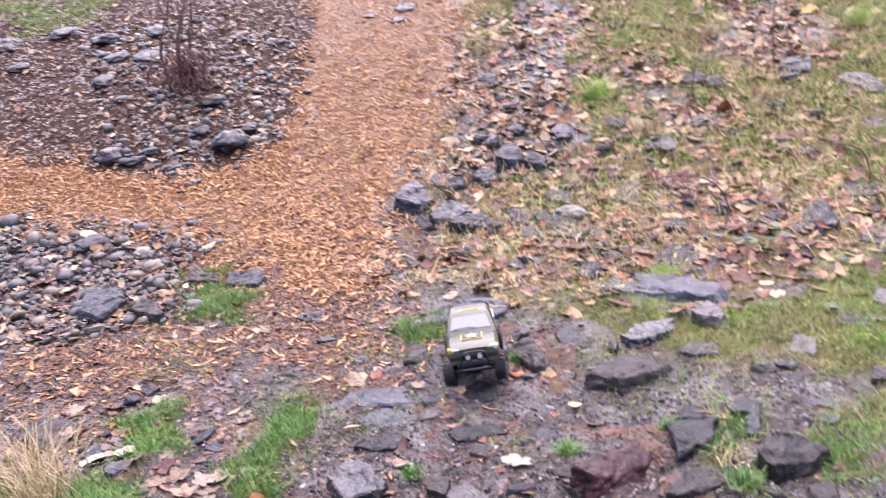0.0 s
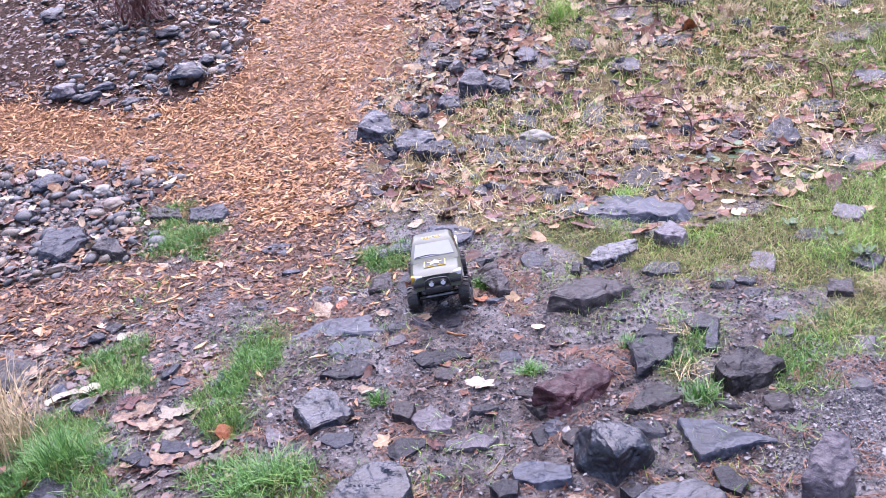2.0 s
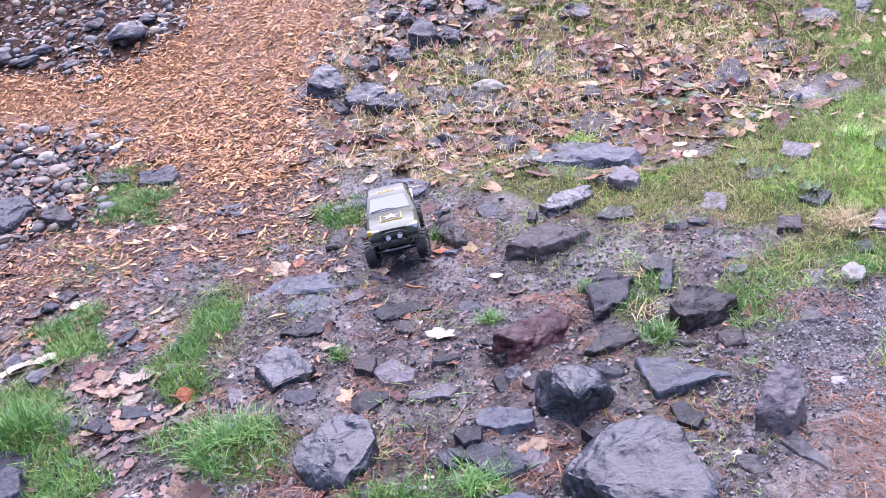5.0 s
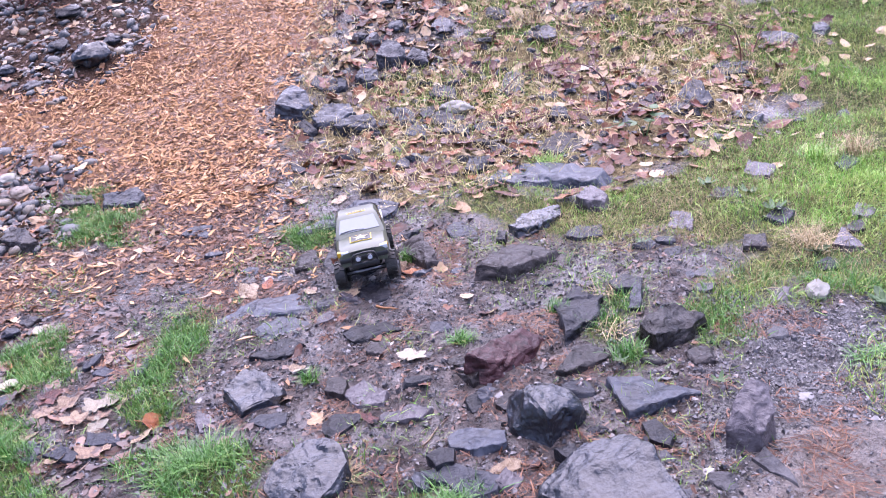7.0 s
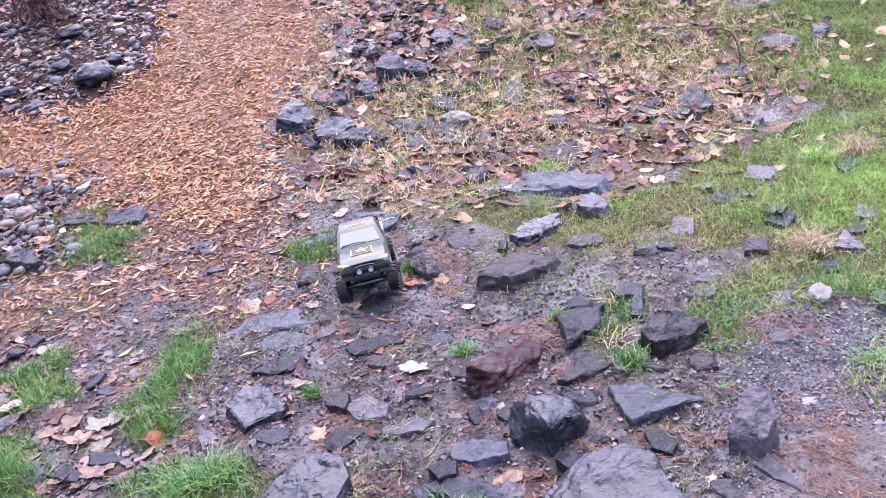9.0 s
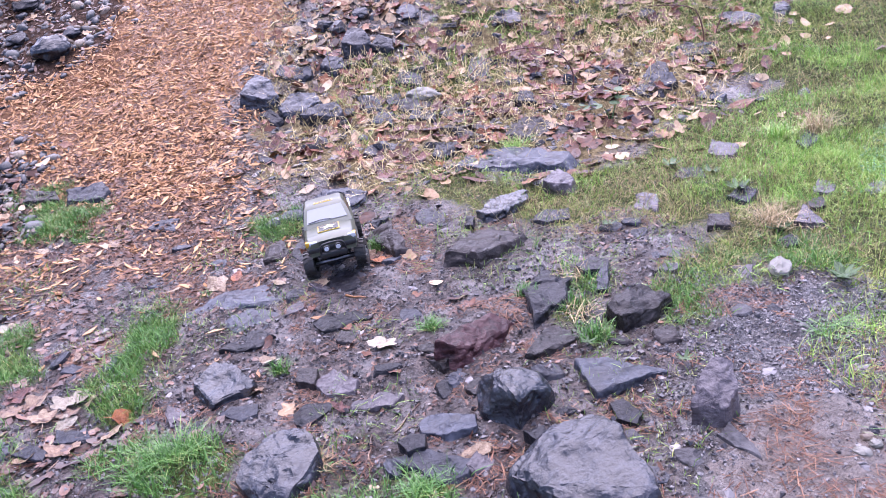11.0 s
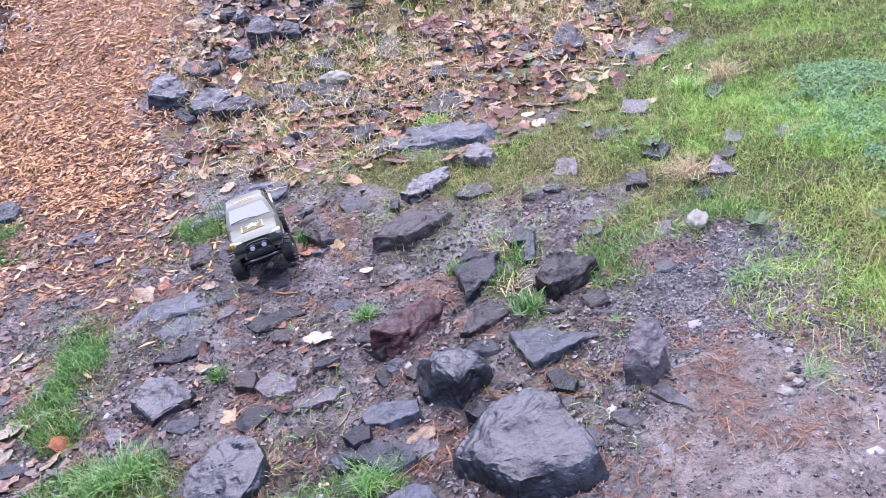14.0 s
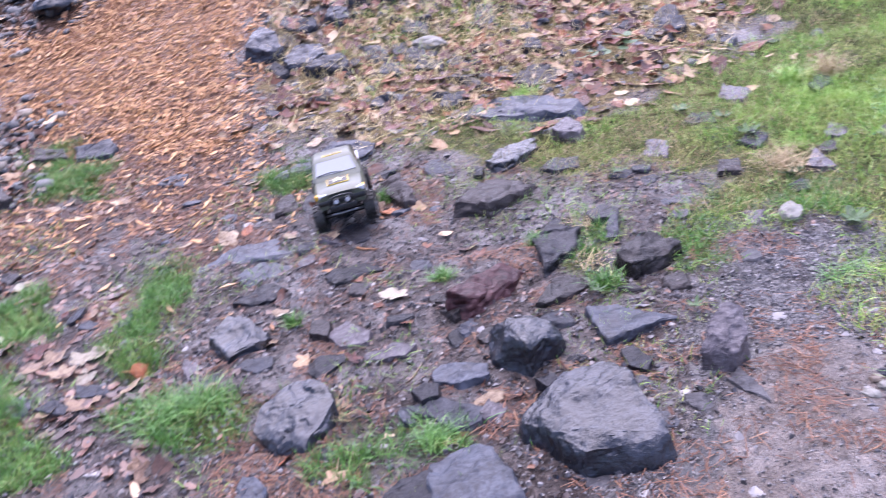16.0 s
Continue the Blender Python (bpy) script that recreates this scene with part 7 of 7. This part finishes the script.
def wheel_parts(root, x, y, turn):
    side = 1 if x > 0 else -1
    hub = new("wheel")
    hub.parent = root
    hub.matrix_local = pose(x, y, WHEEL_R, 0, 0, turn) @ Matrix.Diagonal((0.95, 1.0, 1.0, 1))
    bm = bmesh.new()
    prof = [(-0.02, 0.03), (-0.022, 0.045), (-0.019, 0.052), (-0.008, 0.0535), (0.008, 0.0535), (0.019, 0.052), (0.022, 0.045), (0.02, 0.03)]
    n = 32
    rings = [[(px, r * math.cos(2 * math.pi * k / n), r * math.sin(2 * math.pi * k / n)) for px, r in prof] for k in range(n)]
    loft(bm, rings + [rings[0]], caps=False)
    bmesh.ops.remove_doubles(bm, verts=bm.verts, dist=1e-5)
    for k in range(18):
        for s in (-1, 1):
            g = bmesh.ops.create_cube(bm, size=1)
            m = Matrix.Rotation(2 * math.pi * (k + 0.25 * s) / 18, 4, "X") @ Matrix.Translation((s * 0.011, 0, 0.0535)) @ Matrix.Rotation(0.35 * s, 4, "Z") @ Matrix.Diagonal((0.018, 0.009, 0.007, 1))
            bmesh.ops.transform(bm, matrix=m, verts=g["verts"])
    part("tyre", bm, M_RUBBER, hub, "black knobbly rubber tyre", smooth=40)
    bm = bmesh.new()
    cylinder(bm, (side * 0.008, 0, 0), (side, 0, 0), 0.031, 0.016, 24, 0.9)
    cylinder(bm, (side * 0.017, 0, 0), (side, 0, 0), 0.009, 0.012, 12)
    for k in range(6):
        a = 2 * math.pi * k / 6
        cylinder(bm, (side * 0.017, 0.02 * math.cos(a), 0.02 * math.sin(a)), (side, 0, 0), 0.0035, 0.006, 8)
    part("rim", bm, M_SILVER, hub, "silver wheel rim", smooth=40)


def body_ring(y):
    """Half-way round the lower body at y: sides with wheel arches cut up into them, and a crowned bonnet."""
    arch = 0.104
    for wy in (WHEEL_Y, -WHEEL_Y):
        d = abs(y - wy)
        if d < 0.07:
            arch = max(arch, 0.06 + math.sqrt(0.0765 ** 2 - d * d))
    nose = max(0, (y - 0.17) / 0.05)
    top = 0.176 - 0.012 * nose * nose - (0.004 if y > 0.06 else 0)
    w = 0.096 - 0.012 * nose * nose
    arch = min(arch, top - 0.025)
    half = [(w * 0.97, arch), (w, arch + 0.008), (w, top - 0.028), (w * 0.965, top - 0.014), (w * 0.86, top - 0.003), (w * 0.45, top + 0.002), (0, top + 0.003)]
    ring = [(x, y, z) for x, z in half] + [(-x, y, z) for x, z in half[-2::-1]]
    return ring + [(-w * 0.8, y, arch + 0.002), (w * 0.8, y, arch + 0.002)]


def truck(m):
    root = tagged(new("toy_truck"), "olive-green radio-controlled toy pickup truck with knobbly tyres", "toy truck")
    root.matrix_world = m
    bm = bmesh.new()
    loft(bm, [body_ring(-0.13 + 0.352 * i / 60) for i in range(61)])
    part("body", bm, M_OLIVE, root, "olive-green painted body", smooth=35)
    bm = bmesh.new()
    cab = []
    for z, yb, yf, w in ((0.17, -0.125, 0.082, 0.091), (0.186, -0.124, 0.062, 0.089), (0.228, -0.112, 0.012, 0.076), (0.238, -0.1, -0.004, 0.068), (0.241, -0.06, -0.03, 0.04)):
        c = min(0.012, w * 0.3)
        cab.append([(w - c, yf, z), (w, yf - c, z), (w, yb + c, z), (w - c, yb, z), (-w + c, yb, z), (-w, yb + c, z), (-w, yf - c, z), (-w + c, yf, z)])
    loft(bm, cab)
    part("cab", bm, M_OLIVE, root, "olive-green cab roof and pillars", smooth=30)
    part("windscreen", panel([(-0.076, 0.063, 0.187), (0.076, 0.063, 0.187), (0.064, 0.0135, 0.2275), (-0.064, 0.0135, 0.2275)], 0.0025), M_SCREEN, root, "windscreen with a pale sky reflection painted on")
    for s in (1, -1):
        w1 = [(s * 0.0885, 0.03, 0.188), (s * 0.0885, -0.035, 0.188), (s * 0.0775, -0.035, 0.224), (s * 0.0775, 0.002, 0.224)]
        w2 = [(s * 0.0885, -0.045, 0.188), (s * 0.0885, -0.105, 0.188), (s * 0.0775, -0.098, 0.224), (s * 0.0775, -0.045, 0.224)]
        for w in (w1, w2):
            part("side_window", panel(w if s > 0 else w[::-1], 0.002) if s < 0 else panel(w[::-1], 0.002), M_GLASS, root, "dark side window")
        bm = bmesh.new()
        box(bm, (s * 0.086 - 0.012, -0.085, 0.078), (s * 0.086 + 0.014, 0.085, 0.088), 0.003)
        part("side_step", bm, M_BLACK, root, "black side step", smooth=40)
        bm = bmesh.new()
        box(bm, (s * 0.07 - 0.02, 0.2, 0.146), (s * 0.07 + 0.008, 0.2215, 0.163), 0.003)
        part("headlight", bm, M_LAMP, root, "clear headlight", smooth=40)
        bm = bmesh.new()
        box(bm, (s * 0.0845 - 0.008, 0.19, 0.144), (s * 0.0845 + 0.008, 0.215, 0.164), 0.003)
        part("turn_signal", bm, M_AMBER, root, "amber turn signal", smooth=40)
        bm = bmesh.new()
        loft(bm, [[(s * 0.092, y, 0.11), (s * 0.094, y, 0.156 + 0.006 * (y < -0.2)), (s * 0.086, y, 0.158 + 0.006 * (y < -0.2)), (s * 0.084, y, 0.11)] for y in (-0.125, -0.17, -0.21, -0.25)] if s > 0 else
             [[(s * 0.092, y, 0.11), (s * 0.094, y, 0.156 + 0.006 * (y < -0.2)), (s * 0.086, y, 0.158 + 0.006 * (y < -0.2)), (s * 0.084, y, 0.11)] for y in (-0.25, -0.21, -0.17, -0.125)])
        part("bed_side", bm, M_BED, root, "white bed side panel", smooth=40)
        bm = bmesh.new()
        cylinder(bm, (s * 0.021, 0.245, 0.136), (0, 1, 0), 0.0115, 0.014, 18)
        lamp = part("fog_light", bm, M_BLACK, root, "round fog light", smooth=40)
        bm = bmesh.new()
        cylinder(bm, (s * 0.021, 0.2525, 0.136), (0, 1, 0), 0.0095, 0.004, 18, 0.8)
        part("lens", bm, M_LAMP, lamp, "white lens", smooth=40)
        for y in (WHEEL_Y, -WHEEL_Y):
            bm = bmesh.new()
            cylinder(bm, (s * 0.055, y - 0.018, 0.1), (s * 0.2, 0.1, 1), 0.008, 0.07, 12)
            for k in range(6):
                cylinder(bm, (s * (0.051 + 0.0016 * k), y - 0.0195 + 0.0008 * k, 0.078 + 0.008 * k), (s * 0.2, 0.1, 1), 0.0115, 0.0035, 12)
            part("shock_absorber", bm, M_BLACK, root, "", smooth=40)
    bm = bmesh.new()
    box(bm, (-0.05, 0.205, 0.143), (0.05, 0.2205, 0.162), 0.002)
    for k in range(4):
        box(bm, (-0.046, 0.2195, 0.1455 + 0.004 * k), (0.046, 0.2225, 0.1475 + 0.004 * k))
    part("grille", bm, M_BLACK, root, "black slatted grille", smooth=40)
    bm = bmesh.new()
    box(bm, (-0.05, 0.226, 0.098), (0.05, 0.246, 0.12), 0.004)
    box(bm, (-0.088, 0.205, 0.12), (0.088, 0.226, 0.14), 0.005)
    part("front_bumper", bm, M_BLACK, root, "black front bumper", smooth=40)
    bm = bmesh.new()
    tube(bm, bend([(-0.045, 0.24, 0.11), (-0.043, 0.248, 0.14), (-0.028, 0.25, 0.156), (0.028, 0.25, 0.156), (0.043, 0.248, 0.14), (0.045, 0.24, 0.11)]), 0.0035, 0.0035, 8)
    part("bull_bar", bm, M_BLACK, root, "black bull bar", smooth=60)
    bm = bmesh.new()
    tube(bm, [(-0.075, 0.185, 0.066), (0.075, 0.185, 0.066)], 0.0045, 0.0045, 10)
    part("steering_rod", bm, M_SILVER, root, "silver steering rod", smooth=60)
    for y in (WHEEL_Y, -WHEEL_Y):
        bm = bmesh.new()
        tube(bm, [(-0.09, y, WHEEL_R), (0.09, y, WHEEL_R)], 0.011, 0.011, 10)
        g = bmesh.ops.create_icosphere(bm, subdivisions=2, radius=0.022, matrix=Matrix.Translation((0.02, y, WHEEL_R)))
        part("axle", bm, M_BLACK, root, "black axle with round gear housing", smooth=50)
    bm = bmesh.new()
    for s in (1, -1):
        box(bm, (s * 0.035 - 0.005, -0.235, 0.085), (s * 0.035 + 0.005, 0.22, 0.102), 0.002)
    for y in (-0.23, -0.08, 0.06, 0.2):
        box(bm, (-0.035, y - 0.006, 0.088), (0.035, y + 0.006, 0.1), 0.002)
    box(bm, (-0.032, -0.05, 0.068), (0.032, 0.05, 0.092), 0.004)
    part("chassis", bm, M_BLACK, root, "black ladder chassis", smooth=40)
    bm = bmesh.new()
    box(bm, (-0.086, -0.25, 0.106), (0.086, -0.128, 0.114), 0.002)
    box(bm, (-0.084, -0.252, 0.112), (0.084, -0.244, 0.172), 0.002)
    part("bed_floor", bm, M_BLACK, root, "black bed floor and tailgate", smooth=40)
    bm = bmesh.new()
    for s in (1, -1):
        tube(bm, bend([(s * 0.08, -0.24, 0.178), (s * 0.078, -0.2, 0.2), (s * 0.07, -0.135, 0.226)]), 0.0035, 0.0035, 8)
        tube(bm, [(s * 0.075, -0.17, 0.212), (s * 0.075, -0.17, 0.174)], 0.003, 0.003, 8)
    tube(bm, [(-0.078, -0.2, 0.2), (0.078, -0.2, 0.2)], 0.0035, 0.0035, 8)
    tube(bm, [(-0.07, -0.135, 0.226), (0.07, -0.135, 0.226)], 0.0035, 0.0035, 8)
    tube(bm, [(-0.08, -0.24, 0.178), (0.08, -0.24, 0.178)], 0.0035, 0.0035, 8)
    tube(bm, [(-0.078, -0.2, 0.2), (0.07, -0.135, 0.226)], 0.003, 0.003, 8)
    part("roll_cage", bm, M_BLACK, root, "black tubular roll cage over the bed", smooth=60)
    bm = bmesh.new()
    cylinder(bm, (0, -0.185, 0.155), (0, 0.35, 1), 0.048, 0.034, 24)
    bmesh.ops.bevel(bm, geom=bm.edges[:], offset=0.006, segments=2, affect="EDGES")
    part("spare_tyre", bm, M_RUBBER, root, "black spare tyre lying in the bed", smooth=40)

    def bonnet(px, py, up):
        return px, py, 0.1748 + 0.002 * (1 - abs(px) / 0.096) + up - 0.012 * max(0, (py - 0.17) / 0.05) ** 2

    sticker = part("bonnet_badge", panel([bonnet(-0.04, 0.088, 0), bonnet(0.04, 0.088, 0), bonnet(0.04, 0.162, 0), bonnet(-0.04, 0.162, 0)], 0.0022), M_YELLOW, root, "yellow-edged square badge on the bonnet")
    part("badge_field", panel([bonnet(-0.036, 0.092, 0.0022), bonnet(0.036, 0.092, 0.0022), bonnet(0.036, 0.158, 0.0022), bonnet(-0.036, 0.158, 0.0022)], 0.0008), M_INK, sticker, "black field")
    star = []
    for k in range(10):
        a, r = math.pi / 2 + math.pi * k / 5, 0.032 if k % 2 == 0 else 0.0135
        star.append(bonnet(-r * math.cos(a), 0.124 - r * math.sin(a), 0.0034))
    bm = bmesh.new()
    low, top = [bm.verts.new(p) for p in star], [bm.verts.new((p[0], p[1], p[2] + 0.0009)) for p in star]
    mid = bm.verts.new(bonnet(0, 0.124, 0.0044))
    for i in range(10):
        j = (i + 1) % 10
        bm.faces.new((low[i], low[j], top[j], top[i])), bm.faces.new((top[i], top[j], mid))
    bmesh.ops.recalc_face_normals(bm, faces=bm.faces)
    part("badge_star", bm, M_CREAM, sticker, "cream five-pointed star")
    strip = part("roof_strip", panel([(-0.036, -0.03, 0.2395), (0.036, -0.03, 0.2395), (0.036, -0.012, 0.2385), (-0.036, -0.012, 0.2385)], 0.002), M_YELLOW, root, "yellow lettered strip on the roof")
    for k, w in ((-0.029, 0.008), (-0.018, 0.008), (-0.007, 0.009), (0.004, 0.008), (0.015, 0.009), (0.027, 0.008)):
        part("bar", panel([(k - w / 2, -0.026, 0.2415), (k + w / 2, -0.026, 0.2415), (k + w / 2, -0.016, 0.2409), (k - w / 2, -0.016, 0.2409)], 0.0006), M_INK, strip)
    bm = bmesh.new()
    tube(bm, bend([(0.07, 0.062, 0.19), (0.02, 0.06, 0.1935), (-0.02, 0.064, 0.19)]), 0.0016, 0.001, 6)
    part("wiper", bm, M_BLACK, root, "thin black wiper", smooth=60)
    for x, y, t in ((TRACK, WHEEL_Y, -8), (-TRACK, WHEEL_Y, -8), (TRACK, -WHEEL_Y, 0), (-TRACK, -WHEEL_Y, 0)):
        wheel_parts(root, x, y, t)
    return root


truck(pose(-0.07, 3.25, 0.02, 2, 3, 180) @ Matrix.Diagonal((1.1, 1.0, 1.05, 1)))
